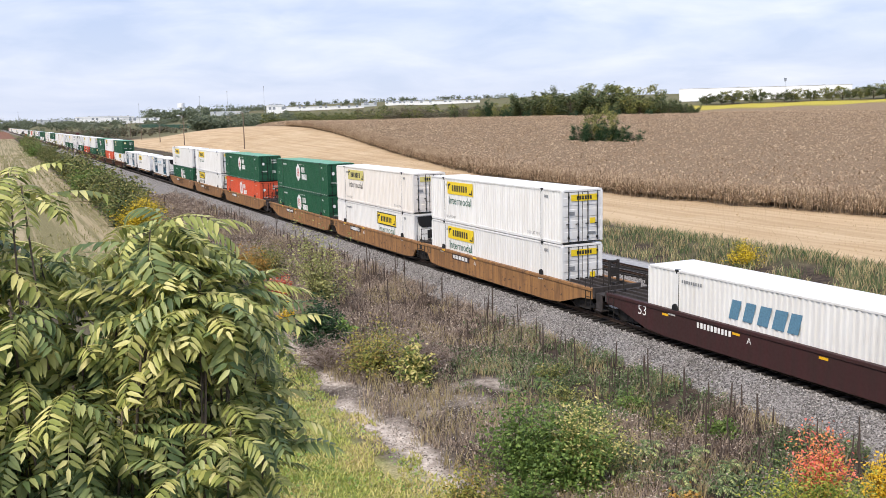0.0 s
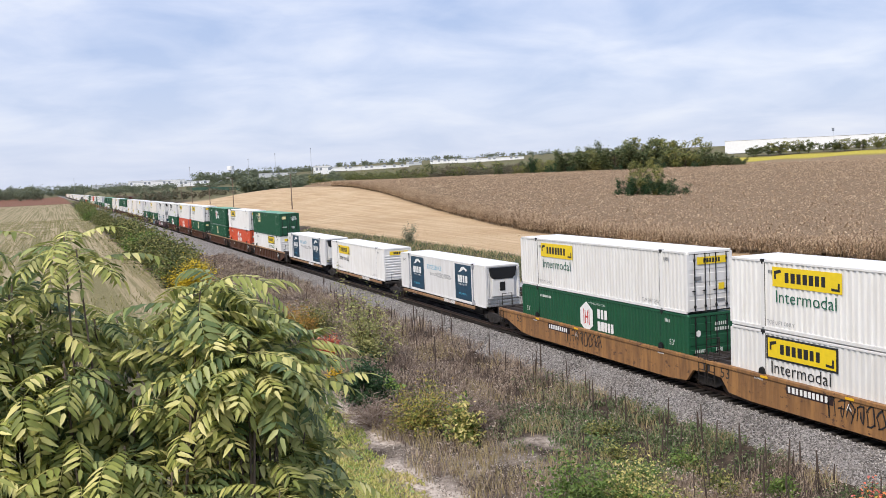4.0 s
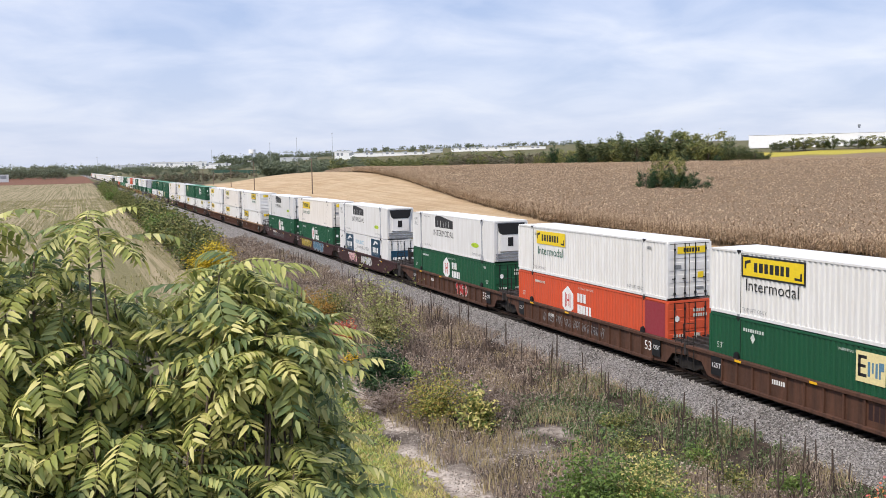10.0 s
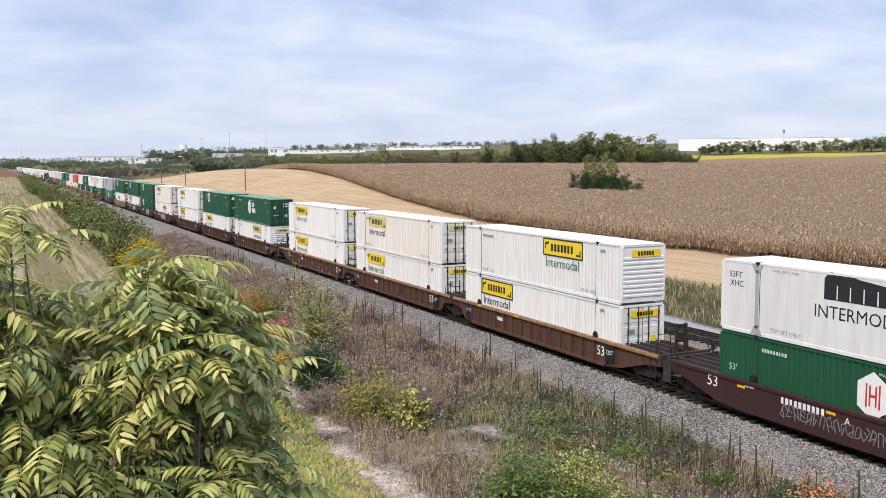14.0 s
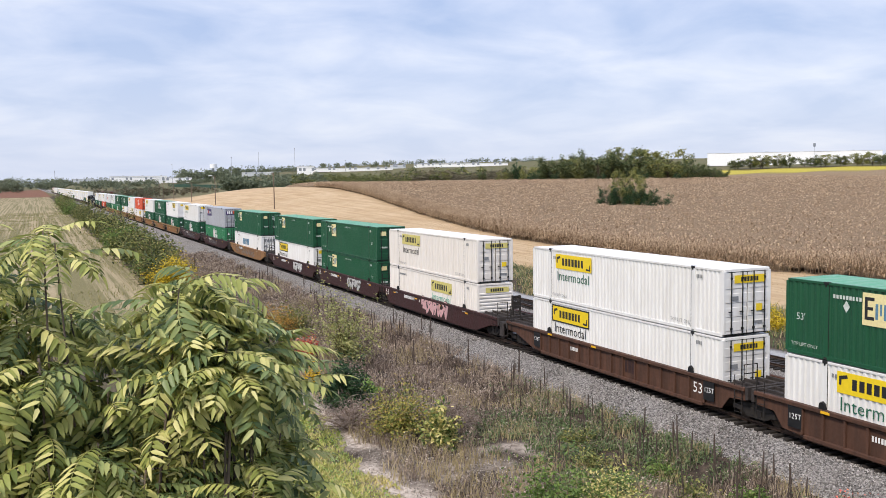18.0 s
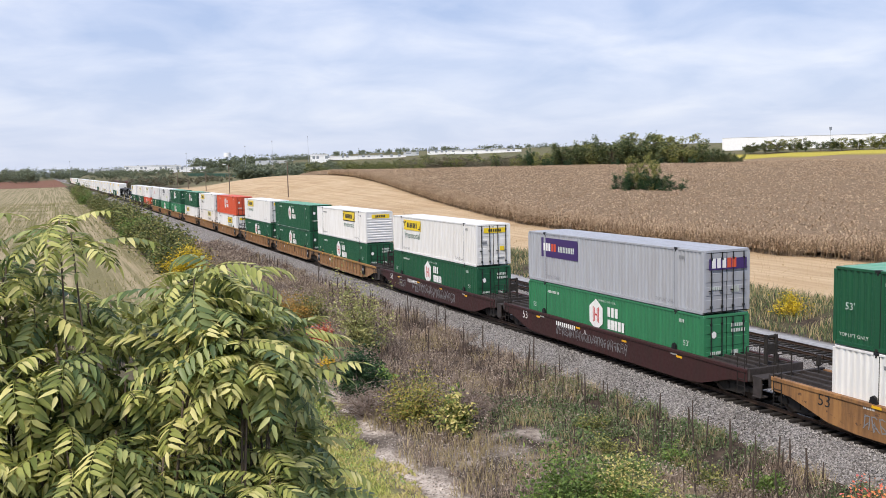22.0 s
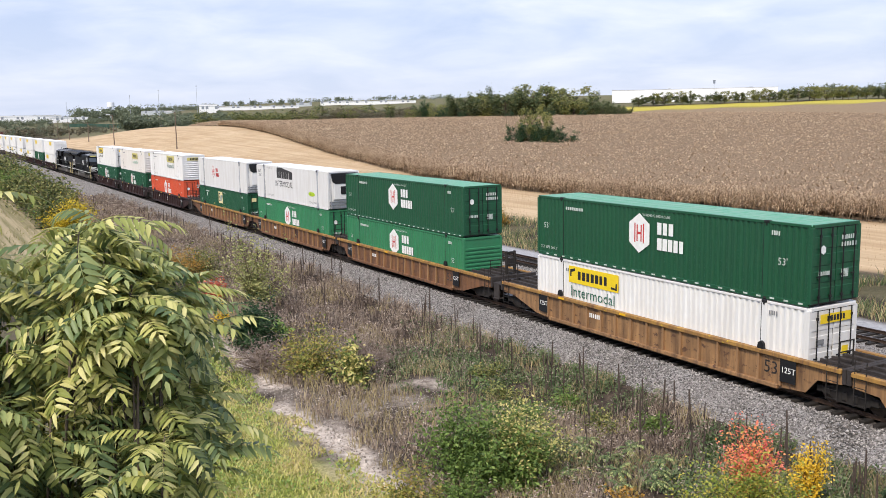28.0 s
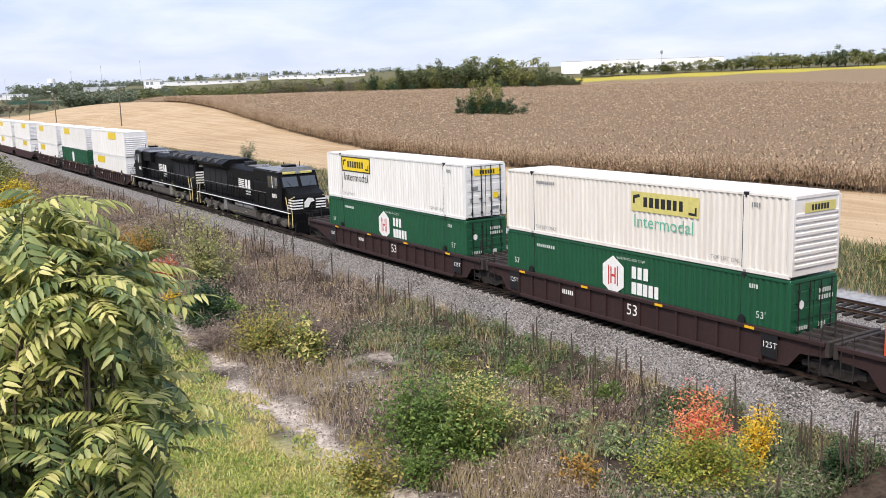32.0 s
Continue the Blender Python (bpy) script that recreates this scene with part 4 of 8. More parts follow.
def swift(u=6.2, mat="bluefade", lite=False):
    ob = shell("white corrugated container with slanted blue lettering blocks", "white", "roof", lite=lite)
    on_side("lettering", art("swift", lambda: letters(5, 3.9, 0.8, 0.25, 0.18, 31), M[mat]), ob, u, 1.35)
    small_marks(ob, True)
    door_end(ob, "white")
    on_end("lettering", art("swift_e", lambda: letters(5, 1.7, 0.36, 0.25, 0.18, 31), M["greytext"]), ob, 0.4, 2.2)
    return ob


def fedex(lite=False):
    ob = shell("grey corrugated container with purple name panel", "grey", "grey", lite=lite)
    on_side("name_panel", art("fx", lambda: plate(4.0, 1.1), M["purple"]), ob, 1.6, 1.5)
    on_side("lettering", art("fx_a", lambda: letters(3, 0.85, 0.44, 0, 0.16, 4), M["mark"]), ob, 1.85, 1.85, 0.012)
    on_side("lettering", art("fx_b", lambda: letters(2, 0.55, 0.44, 0, 0.16, 5), M["orange"]), ob, 2.75, 1.85, 0.012)
    on_side("lettering", art("fx_c", lambda: letters(10, 1.75, 0.32, 0.1, 0.36, 6), M["palemark"]), ob, 3.5, 1.86, 0.012)
    small_marks(ob, True)
    door_end(ob, "grey")
    on_end("name_panel", art("fx_end", lambda: plate(2.1, 0.5), M["purple"]), ob, 0.25, 2.0, 0.05)
    on_end("lettering", ART["fx_a"], ob, 0.4, 2.08, 0.058)
    on_end("lettering", ART["fx_b"], ob, 1.25, 2.08, 0.058)
    return ob


# ---- cars ----
def graffiti(b_len, b_h, seed, swell=0.0, fat=1.0):
    """Sprayed block forms: fat bent strokes packed side by side; swell widens them for the dark outline beneath."""
    r, b = random.Random(seed), Build()
    n = max(2, int(b_len / (0.5 * b_h)))
    cw = b_len / n
    for i in range(n):
        x0, lean, flip, spin = i * cw, r.uniform(-0.15, 0.25) * b_h, r.choice((0, 1)), r.uniform(-0.7, 0.7)
        lo, hi = b_h * r.uniform(0.0, 0.12), b_h * r.uniform(0.86, 1.0)
        def at(u, v):
            u, v = (1 - u if flip else u) - 0.5, v - 0.5
            u, v = u * math.cos(spin) - v * math.sin(spin), u * math.sin(spin) + v * math.cos(spin)
            return x0 + cw * (u + 0.5) + lean * v, min(hi, max(lo, lo + (hi - lo) * (v + 0.5)))
        forms = [[(0.2, 0.05), (0.15, 0.5), (0.22, 0.95)], [(0.2, 0.92), (0.6, 0.98), (0.85, 0.8)]]
        forms.append(r.choice(([(0.2, 0.5), (0.6, 0.55), (0.8, 0.45)], [(0.85, 0.8), (0.75, 0.5), (0.85, 0.15)], [(0.3, 0.5), (0.65, 0.3), (0.9, 0.02)])))
        forms.append(r.choice(([(0.2, 0.08), (0.6, 0.02), (0.9, 0.18)], [(0.8, 0.95), (0.75, 0.5), (0.8, 0.05)], [(0.3, 0.1), (0.55, 0.3), (0.5, 0.6)])))
        for q in forms:
            w = fat * b_h * r.uniform(0.085, 0.13) + swell
            pts = [at(*p) for p in q]
            mid = [tuple(0.25 * a + 0.5 * m + 0.25 * c for a, m, c in zip(*pts))]
            line = [pts[0]] + mid + [pts[2]]
            vs = []
            for k, p in enumerate(line):
                a, c = line[max(0, k - 1)], line[min(2, k + 1)]
                dx, dy = c[0] - a[0], c[1] - a[1]
                d = math.hypot(dx, dy) or 1.0
                if k != 1:
                    e = (-1 if k == 0 else 1) * (w * 0.7) / d
                    p = (p[0] + dx * e, p[1] + dy * e)
                ww = w * (1.15 if k == 1 else 0.8)
                vs += [(p[0] - dy / d * ww, p[1] + dx / d * ww, 0.0), (p[0] + dy / d * ww, p[1] - dx / d * ww, 0.0)]
            b.add(vs, [(0, 1, 3, 2), (2, 3, 5, 4)])
    return b


def truck(parent, y):
    """A two-axle truck under a car."""
    t = part("truck", art("bolster", lambda: Build().box(-1.0, 1.0, -0.22, 0.22, 0.42, 0.72, 0.03).box(-0.3, 0.3, -0.3, 0.3, 0.7, 0.95, 0.04), M["under"]), parent, at=(0, y, 0))
    fr = art("side_frame", lambda: Build().prism([(-1.35, 0.38), (-1.35, 0.58), (-0.95, 0.66), (-0.5, 0.80), (0.5, 0.80), (0.95, 0.66), (1.35, 0.58), (1.35, 0.38), (0.95, 0.42), (0.5, 0.2), (-0.5, 0.2), (-0.95, 0.42)], "x", -0.09, 0.09).box(-0.13, 0.13, -0.3, -0.12, 0.3, 0.6, 0.02).box(-0.13, 0.13, 0.12, 0.3, 0.3, 0.6, 0.02).box(-0.14, 0.14, -1.1, -0.78, 0.36, 0.62, 0.03).box(-0.14, 0.14, 0.78, 1.1, 0.36, 0.62, 0.03), M["under"])
    wh = art("wheel_set", lambda: wheel_set(), M["wheel"])
    for s in (-1, 1):
        part("side_frame", fr, t, at=(s * 1.0, 0, 0))
        part("wheel_set", wh, t, at=(0, s * 0.9, 0.455))
    return t


def wheel_set():
    b = Build()
    for s in (-1, 1):
        for (r0, w0, w1) in ((0.455, 0.70, 0.82), (0.48, 0.69, 0.715), (0.16, 0.66, 0.86)):
            b.tube([(s * w0, 0, 0), (s * w1, 0, 0)], r0, 14)
    return b.tube([(-0.7, 0, 0), (0.7, 0, 0)], 0.09, 8)


SILL_IN, SILL_OUT, SILL_TOP, SILL_BOT = 1.31, 1.44, 1.45, 0.17


def well_car(style, y_front, y_rear, ends, label, number=1, spray=None, deco="53", lite=False):
    """A well car unit from y_front to y_rear; ends: which ends have couplers ('F', 'R'); the rear always carries a truck."""
    side, chord = {"smooth": ("smoothcar", "smoothcar"), "yellow": ("yellowcar", "gold"), "brown": ("browncar", "tanchord"), "brown2": ("browncar", "browncar"), "rust": ("rustcar", "gold"), "maroon": ("maroon", "maroon"), "dark": ("dark", "dark")}[style]
    ribbed = style in ("yellow", "rust", "brown", "brown2", "dark")
    ob = tagged(new("well_car"), label, "rail car", group="cars of the train")
    a, z = 0.15, LEN - 0.15
    e0, e1 = y_front + 0.25, y_rear - 0.25
    lowcut = [(e0, SILL_TOP - 0.12), (e0, SILL_TOP - 0.55), (e0 + 1.0, SILL_TOP - 0.62), (a - 0.15, SILL_BOT + 0.1), (a + 1.2, SILL_BOT), (z - 1.2, SILL_BOT), (z + 0.15, SILL_BOT + 0.1), (e1 - 1.0, SILL_TOP - 0.62), (e1, SILL_TOP - 0.55), (e1, SILL_TOP - 0.12)]
    k = (style, round(y_front, 2), round(y_rear, 2))
    t = 0.085 if ribbed else 0.0
    for s in (-1, 1):
        me = art(f"side_panel{k}{s}", lambda: Build().prism(lowcut, "x", s * SILL_IN, s * (SILL_OUT - t)), M[side])
        part("side_panel", me, ob)
        if lite:
            continue
        part("top_chord", art(f"top_chord{k}{s}", lambda: Build().box(min(s * (SILL_IN - 0.02), s * (SILL_OUT + 0.05)), max(s * (SILL_IN - 0.02), s * (SILL_OUT + 0.05)), e0, e1, SILL_TOP - 0.16, SILL_TOP, 0.02), M[chord]), ob)
        if ribbed:
            part("bottom_chord", art(f"bottom_chord{k}{s}", lambda: Build().box(min(s * SILL_IN, s * (SILL_OUT + 0.03)), max(s * SILL_IN, s * (SILL_OUT + 0.03)), a + 1.0, z - 1.0, SILL_BOT - 0.04, SILL_BOT + 0.12, 0.02), M[side]), ob)
    if ribbed and not lite:
        # tan ribs on yellow and rust cars: worn paint, plus painted-in light they catch
        rib = art("rib_" + side, lambda: Build().box(-0.15, 0.0, -0.045, 0.045, SILL_BOT + 0.1, SILL_TOP - 0.15, 0.012), M["tanchord" if style in ("yellow", "rust") else side])
        for i in range(15):
            part("rib", rib, ob, at=(-SILL_OUT + 0.135, a + 0.9 + i * (z - a - 1.8) / 14, 0))
    part("well_floor", art("well_floor", lambda: [B := Build()] and [B.box(-SILL_IN, SILL_IN, 0.2, LEN - 0.2, 0.24, 0.36)] and B, M["under"]), ob)
    for f, y0, y1 in ((-1, y_front + 0.15, -0.12), (1, LEN + 0.12, y_rear - 0.15)):
        part("end_platform", art(f"platform{k}{f}", lambda: platform(y0, y1, f), M["deck"]), ob)
        if lite:
            continue
        part("draft_sill", art(f"draft{k}{f}", lambda: Build().box(-0.4, 0.4, y0 - 0.15, y1 + 0.15, 0.85, 1.2, 0.03), M["under"]), ob)
    if lite:
        part("truck", art("far_truck", lambda: Build().prism([(-1.35, 0.1), (1.35, 0.1), (1.0, 0.8), (-1.0, 0.8)], "x", -1.0, 1.0), M["under"]), ob, at=(0, y_rear - (1.6 if "R" in ends else 0.0), 0))
        return ob
    truck(ob, y_rear - (1.6 if "R" in ends else 0.0))
    if "F" in ends:
        truck(ob, y_front + 1.6)
    cp = art("coupler", lambda: Build().box(-0.12, 0.12, -0.75, 0.2, 0.78, 1.0, 0.03).box(-0.2, 0.2, -0.95, -0.65, 0.72, 1.06, 0.05), M["under"])
    if "F" in ends:
        part("coupler", cp, ob, at=(0, y_front, 0))
        part("brake_stand", art("brake_stand", lambda: Build().box(-0.62, -0.5, -0.08, 0.08, 1.3, 2.75, 0.02).box(-0.1, 0.02, -0.08, 0.08, 1.3, 2.75, 0.02).box(-0.62, 0.02, -0.06, 0.06, 2.6, 2.72, 0.02).box(-0.55, -0.05, -0.06, 0.06, 1.9, 2.35, 0.02), M["under"]), ob, at=(0.35, y_front + 0.5, 0))
        part("crossover_step", art("crossover_step", lambda: Build().box(-1.45, -0.55, -0.75, -0.05, 1.2, 1.26, 0.01).box(-1.45, -1.38, -0.6, -0.1, 0.4, 1.2, 0.01).box(-1.5, -1.1, -0.6, -0.1, 0.4, 0.46, 0.01), M["deck"]), ob, at=(0, y_front, 0))
    if "R" in ends:
        part("coupler", cp, ob, at=Matrix.Translation((0, y_rear, 0)) @ Matrix.Rotation(math.pi, 4, "Z"))
    lad = art("ladder", lambda: ladder(), M["under"])
    for y in (e0 + 0.35, e1 - 0.35):
        part("ladder", lad, ob, at=(-SILL_OUT - 0.02, y, 0))
    rail = art("handrail", lambda: Build().tube([(-1.3, 0, 1.6), (-1.3, 0, 2.35), (-0.6, 0, 2.35), (-0.6, 0, 1.3)], 0.032, 6).tube([(-1.3, 0, 1.98), (-0.6, 0, 1.98)], 0.026, 6), M["under"])
    part("handrail", rail, ob, at=(0, y_front + 0.45, 0))
    if "R" in ends:
        part("handrail", rail, ob, at=(0, y_rear - 0.45, 0))
        part("hand_brake_wheel", art("brake_wheel", lambda: Build().tube([(0.28 * math.cos(i * 0.524) + 0.8, 0, 1.95 + 0.28 * math.sin(i * 0.524)) for i in range(13)], 0.02, 5, caps=False).tube([(0.8, 0, 1.2), (0.8, 0, 1.95)], 0.03, 6).box(0.7, 0.9, -0.06, 0.06, 1.7, 2.1, 0.02), M["under"]), ob, at=(0, y_rear - 0.5, 0))
    guide = art("guide_block", lambda: Build().prism([(-0.16, 0), (-0.12, 0.22), (0.0, 0.3), (0.12, 0.22), (0.16, 0)], "x", -0.05, 0.05), M["black"])
    for y in (1.98, LEN - 1.98):
        part("container_guide", guide, ob, at=(-SILL_OUT + 0.06, y, SILL_TOP - 0.005))
    side_art = lambda nm, me, u, v, lb="", lift=0.004: part(nm, me, ob, lb, Matrix.Translation((-SILL_OUT - lift + t, LEN - u, v)) @ NEAR)
    dark_text = style in ("smooth", "yellow", "rust")
    if deco:
        side_art("lettering", WORDS["car53k" if dark_text else "car53"], -0.55 if style in ("smooth", "maroon") else (8.27 if style == "dark" else 14.29), 0.85 if style in ("smooth", "maroon") else 0.62)
    if ribbed:
        for u in (0.35, 15.1):
            part("test_plate", art("test_plate", lambda: Build().box(-0.02, 0, 0, 0.7, 0, 0.95, 0.005), M["black"]), ob, "black stencil panel", (-SILL_OUT + 0.0, LEN - u - 0.7, 0.45))
            part("lettering", WORDS["125t"], ob, "", Matrix.Translation((-SILL_OUT - 0.024, LEN - u - 0.05, 0.8)) @ NEAR)
        side_art("lettering", art("rep_w", lambda: letters(6, 0.78, 0.2, seed=41), M["mark"]), 4.18, 0.8)
        if style == "brown2" or number % 3 == 0:
            side_art("lettering", art("ttx_" + style, lambda: letters(3, 0.8, 0.6, seed=44, gap=0.2), M["dark"]), 9.2, 0.55)
    else:
        if style == "smooth":
            side_art("number_panel", art("num_panel", lambda: plate(2.4, 0.36), M["dark"]), 3.4, 0.92)
        side_art("lettering", art("rep_m", lambda: letters(10, 2.1, 0.24, seed=43), M["mark"]), 3.5, 0.98, "", 0.01)
        side_art("lettering", WORDS["A"], 6.4, 0.9)
    tape = art("tape", lambda: plate(0.42, 0.1), M["reflect"])
    for i in range(4 if style in ('maroon', 'dark') else 2):
        u = 1.2 + i * 4.4
        if style in ("maroon", "dark"):
            part("reflector", tape, ob, "", Matrix.Translation((-SILL_OUT - (0.055 if style == "dark" else 0.004), LEN - u, SILL_TOP - (0.13 if style == "dark" else 0.34))) @ NEAR)
        else:
            part("reflector", tape, ob, "", Matrix.Translation((-SILL_OUT - 0.056, LEN - u - 0.8, SILL_TOP - 0.13)) @ NEAR)
    memo = None if ribbed else art("memo", lambda: letters(7, 0.5, 0.07, seed=9), M["spraywhite"])
    for u, v in () if ribbed else ((1.6, 1.2), (14.0, 1.2)):
        side_art("memo", memo, u, v)
    for i, (col, u, ln, h, v) in enumerate(spray or ()):
        thin = col in ("ink", "greytext") or ln > 6
        if not thin:
            edge = "spraywhite" if col in ("redmark", "sprayblue") else "ink"
            side_art("spray_outline", art(f"spray_edge{col}{u}{ln}", lambda: graffiti(ln, h, int(u * 7) + i, 0.045), M[edge]), u, v, "sprayed outline", 0.008 + 0.002 * i)["kind"] = "stuff"
        side_art("spray_paint", art(f"spray{col}{u}{ln}", lambda: graffiti(ln, h, int(u * 7) + i, 0.0, 0.3 if thin else 0.9), M[col]), u, v, "sprayed graffiti", 0.016 + 0.002 * i)["kind"] = "stuff"
    return ob


def platform(y0, y1, f):
    """Deck, bulkhead and brackets at the end of a well."""
    b = Build().box(-1.3, 1.3, y0, y1, 1.28, 1.38, 0.02)
    inner = y1 if f < 0 else y0
    b.box(-1.3, 1.3, inner - 0.06, inner + 0.06, 0.5, 1.35)
    for x in (-0.9, -0.3, 0.3, 0.9):
        b.box(x - 0.04, x + 0.04, y0 + 0.1, y1 - 0.1, 1.38, 1.5, 0.01)
    outer = y0 if f < 0 else y1
    return b.box(-1.45, 1.45, outer - 0.08, outer + 0.08, 0.95, 1.5, 0.02)


def ladder():
    b = Build()
    for y in (-0.22, 0.22):
        b.tube([(0, y, 0.3), (0, y, 1.9)], 0.018, 5)
    for i in range(5):
        b.tube([(0, -0.22, 0.38 + i * 0.3), (0, 0.22, 0.38 + i * 0.3)], 0.014, 5)
    return b


def spine_car(y_front, y_rear, first, last):
    ob = tagged(new("spine_car"), "black low spine car under a single container", "rail car", group="cars of the train")
    part("spine", art("spine", lambda: Build().prism([(y_front + 0.3, 1.0), (y_front + 2.0, 1.0), (y_front + 3.0, 0.55), (y_rear - 3.0, 0.55), (y_rear - 2.0, 1.0), (y_rear - 0.3, 1.0), (y_rear - 0.3, 0.7), (y_rear - 1.8, 0.62), (y_rear - 3.2, 0.3), (y_front + 3.2, 0.3), (y_front + 1.8, 0.62), (y_front + 0.3, 0.7)], "x", -0.36, 0.36), M["under"]), ob)
    arm = art("spine_arm", lambda: Build().box(-1.3, 1.3, -0.18, 0.18, 0.9, 1.06, 0.03).box(-0.5, 0.5, -0.25, 0.25, 0.4, 0.95, 0.03), M["under"])
    for y in (0.3, 2.0, 8.0, LEN - 2.0, LEN - 0.3):
        part("support_arm", arm, ob, at=(0, y, 0))
    part("side_strip", art("spine_strip", lambda: Build().box(-1.38, -1.3, 1.2, LEN - 1.2, 0.82, 1.02, 0.02).box(1.3, 1.38, 1.2, LEN - 1.2, 0.82, 1.02, 0.02), M["tanchord"]), ob, "tan side walkway edge")
    part("lettering", ART.get("rep_m") or art("rep_m", lambda: letters(10, 2.1, 0.24, seed=43), M["mark"]), ob, "", Matrix.Translation((-1.386, 6.5, 0.84)) @ NEAR)
    truck(ob, y_rear)
    if first:
        truck(ob, y_front + 1.5)
        part("coupler", art("coupler", lambda: Build().box(-0.12, 0.12, -0.75, 0.2, 0.78, 1.0, 0.03), M["under"]), ob, at=(0, y_front, 0))
    part("handrail", art("handrail_s", lambda: Build().tube([(-1.3, 0, 1.0), (-1.3, 0, 1.9), (1.3, 0, 1.9), (1.3, 0, 1.0)], 0.02, 6).tube([(-1.3, 0, 1.45), (1.3, 0, 1.45)], 0.016, 6), M["under"]), ob, at=(0, y_front + 0.3, 0))
    return ob


def locomotive(label, turned=False):
    """A six-axle road diesel; y = 0 is its cab end, or its hood end when turned."""
    ob = tagged(new("locomotive"), label, "locomotive", group="locomotives of the train")
    L_ = 22.3
    P = lambda nm, b, mat, lb="", at=None, sm=False: part(nm, b.mesh(nm, M[mat], sm), ob, lb, at)
    both = lambda s, a, b: (min(s * a, s * b), max(s * a, s * b))
    P("walkway", Build().box(-1.55, 1.55, 0.7, L_ - 0.6, 1.45, 1.62, 0.03).box(-0.5, 0.5, 0.4, L_ - 0.4, 0.9, 1.45, 0.03), "loco")
    P("nose", Build().prism([(0.9, 1.6), (0.9, 2.55), (1.15, 2.78), (2.5, 3.3), (2.5, 1.6)], "x", -1.28, 1.28), "loco", "wide sloped nose")
    P("nose_door", Build().box(-0.35, 0.35, 0.88, 0.91, 1.65, 2.5, 0.01), "loco")
    P("nose_emblem", poly([(-0.42, -0.3), (-0.1, -0.32), (0.1, 0.05), (0.4, 0.1), (0.3, 0.32), (-0.1, 0.38), (-0.4, 0.1)]), "mark", "white emblem shape", Matrix.Translation((0, 0.872, 2.15)) @ END)
    for i in range(4):
        z = 1.74 + i * 0.2
        P("nose_stripe", Build().box(-1.29, -0.5, 0.885, 0.897, z, z + 0.10).box(0.5, 1.29, 0.885, 0.897, z, z + 0.10), "mark", "white nose stripe")
        for s in (-1, 1):
            P("nose_stripe", Build().box(*both(s, 1.278, 1.29), 0.9, 2.0 - 0.12 * i, z, z + 0.10), "mark", "white nose stripe")
    P("cab", Build().prism([(2.35, 1.6), (2.35, 3.2), (2.75, 4.05), (3.0, 4.4), (5.2, 4.4), (5.2, 1.6)], "x", -1.5, 1.5), "loco")
    P("cab_roof", Build().prism([(-1.52, 4.32), (-1.05, 4.62), (1.05, 4.62), (1.52, 4.32)], "y", 2.85, 5.25), "locoroof", "pale grey cab roof")
    P("roof_equipment", Build().box(-0.7, 0.2, 3.3, 4.1, 4.62, 4.78, 0.03).tube([(0.5, 3.4, 4.6), (0.5, 3.4, 5.0)], 0.025, 5).tube([(-0.2, 4.7, 4.6), (-0.2, 4.7, 4.95)], 0.03, 5), "loco")
    for s in (-1, 1):
        P("windscreen_frame", Build().prism([(2.36, 3.14), (2.74, 4.02), (2.70, 4.04), (2.32, 3.16)], "x", *both(s, 0.05, 1.42)), "loco")
        P("windscreen", Build().prism([(2.36, 3.24), (2.70, 3.94), (2.66, 3.96), (2.32, 3.26)], "x", *both(s, 0.14, 1.32)), "glass", "dark windscreen pane")
        P("wiper", Build().tube([(s * 0.7, 2.29, 3.22), (s * 0.95, 2.5, 3.65)], 0.015, 4), "black")
        P("window_surround", Build().box(*both(s, 1.49, 1.506), 3.1, 4.95, 3.05, 4.05), "black")
        for y in (3.2, 4.1):
            P("side_window", Build().box(*both(s, 1.5, 1.515), y, y + 0.75, 3.15, 3.95, 0.004), "glass")
        P("window_post", Build().box(*both(s, 1.5, 1.525), 3.98, 4.06, 3.1, 4.0, 0.004), "mark", "pale window post")
        P("mirror", Build().box(*both(s, 1.52, 1.72), 2.98, 3.02, 3.35, 3.9, 0.01), "steel")
        P("cab_door", Build().box(*both(s, 1.5, 1.512), 2.5, 3.0, 1.7, 3.6, 0.006), "loco")
    P("number_board", Build().box(-1.15, -0.2, 2.68, 2.9, 4.16, 4.32, 0.02), "signold", "pale number board")
    P("number_board", Build().box(0.2, 1.15, 2.68, 2.9, 4.16, 4.32, 0.02), "signold", "pale number board")
    P("headlight", Build().tube([(-0.1, 2.66, 4.24), (-0.1, 2.9, 4.24)], 0.09, 10).tube([(0.1, 2.66, 4.24), (0.1, 2.9, 4.24)], 0.09, 10), "steel")
    P("front_plow", Build().prism([(-1.45, 0.15), (1.45, 0.15), (1.3, 0.9), (-1.3, 0.9)], "y", 0.35, 0.55).box(-1.5, 1.5, 0.55, 0.75, 0.8, 1.5, 0.03), "loco")
    P("long_hood", Build().box(-0.95, 0.95, 5.2, L_ - 1.0, 1.6, 4.05, 0.08), "loco")
    P("engine_bay_roof", Build().prism([(-0.95, 4.0), (-0.7, 4.3), (0.7, 4.3), (0.95, 4.0)], "y", 5.2, 15.5), "loco")
    P("blower_housing", Build().box(-1.35, 1.35, 5.3, 8.2, 3.35, 4.35, 0.06).box(-1.45, -0.9, 5.25, 7.9, 1.62, 3.4, 0.05), "loco")
    P("blower_roof", Build().box(-1.2, 1.2, 5.5, 8.0, 4.35, 4.39, 0.01), "locoroof", "pale grey roof panel")
    P("exhaust_box", Build().box(-0.35, 0.35, 11.5, 12.6, 4.25, 4.6, 0.04), "black")
    P("roof_hatch", Build().box(-0.55, 0.55, 8.6, 11.2, 4.3, 4.36, 0.02), "tankgrey")
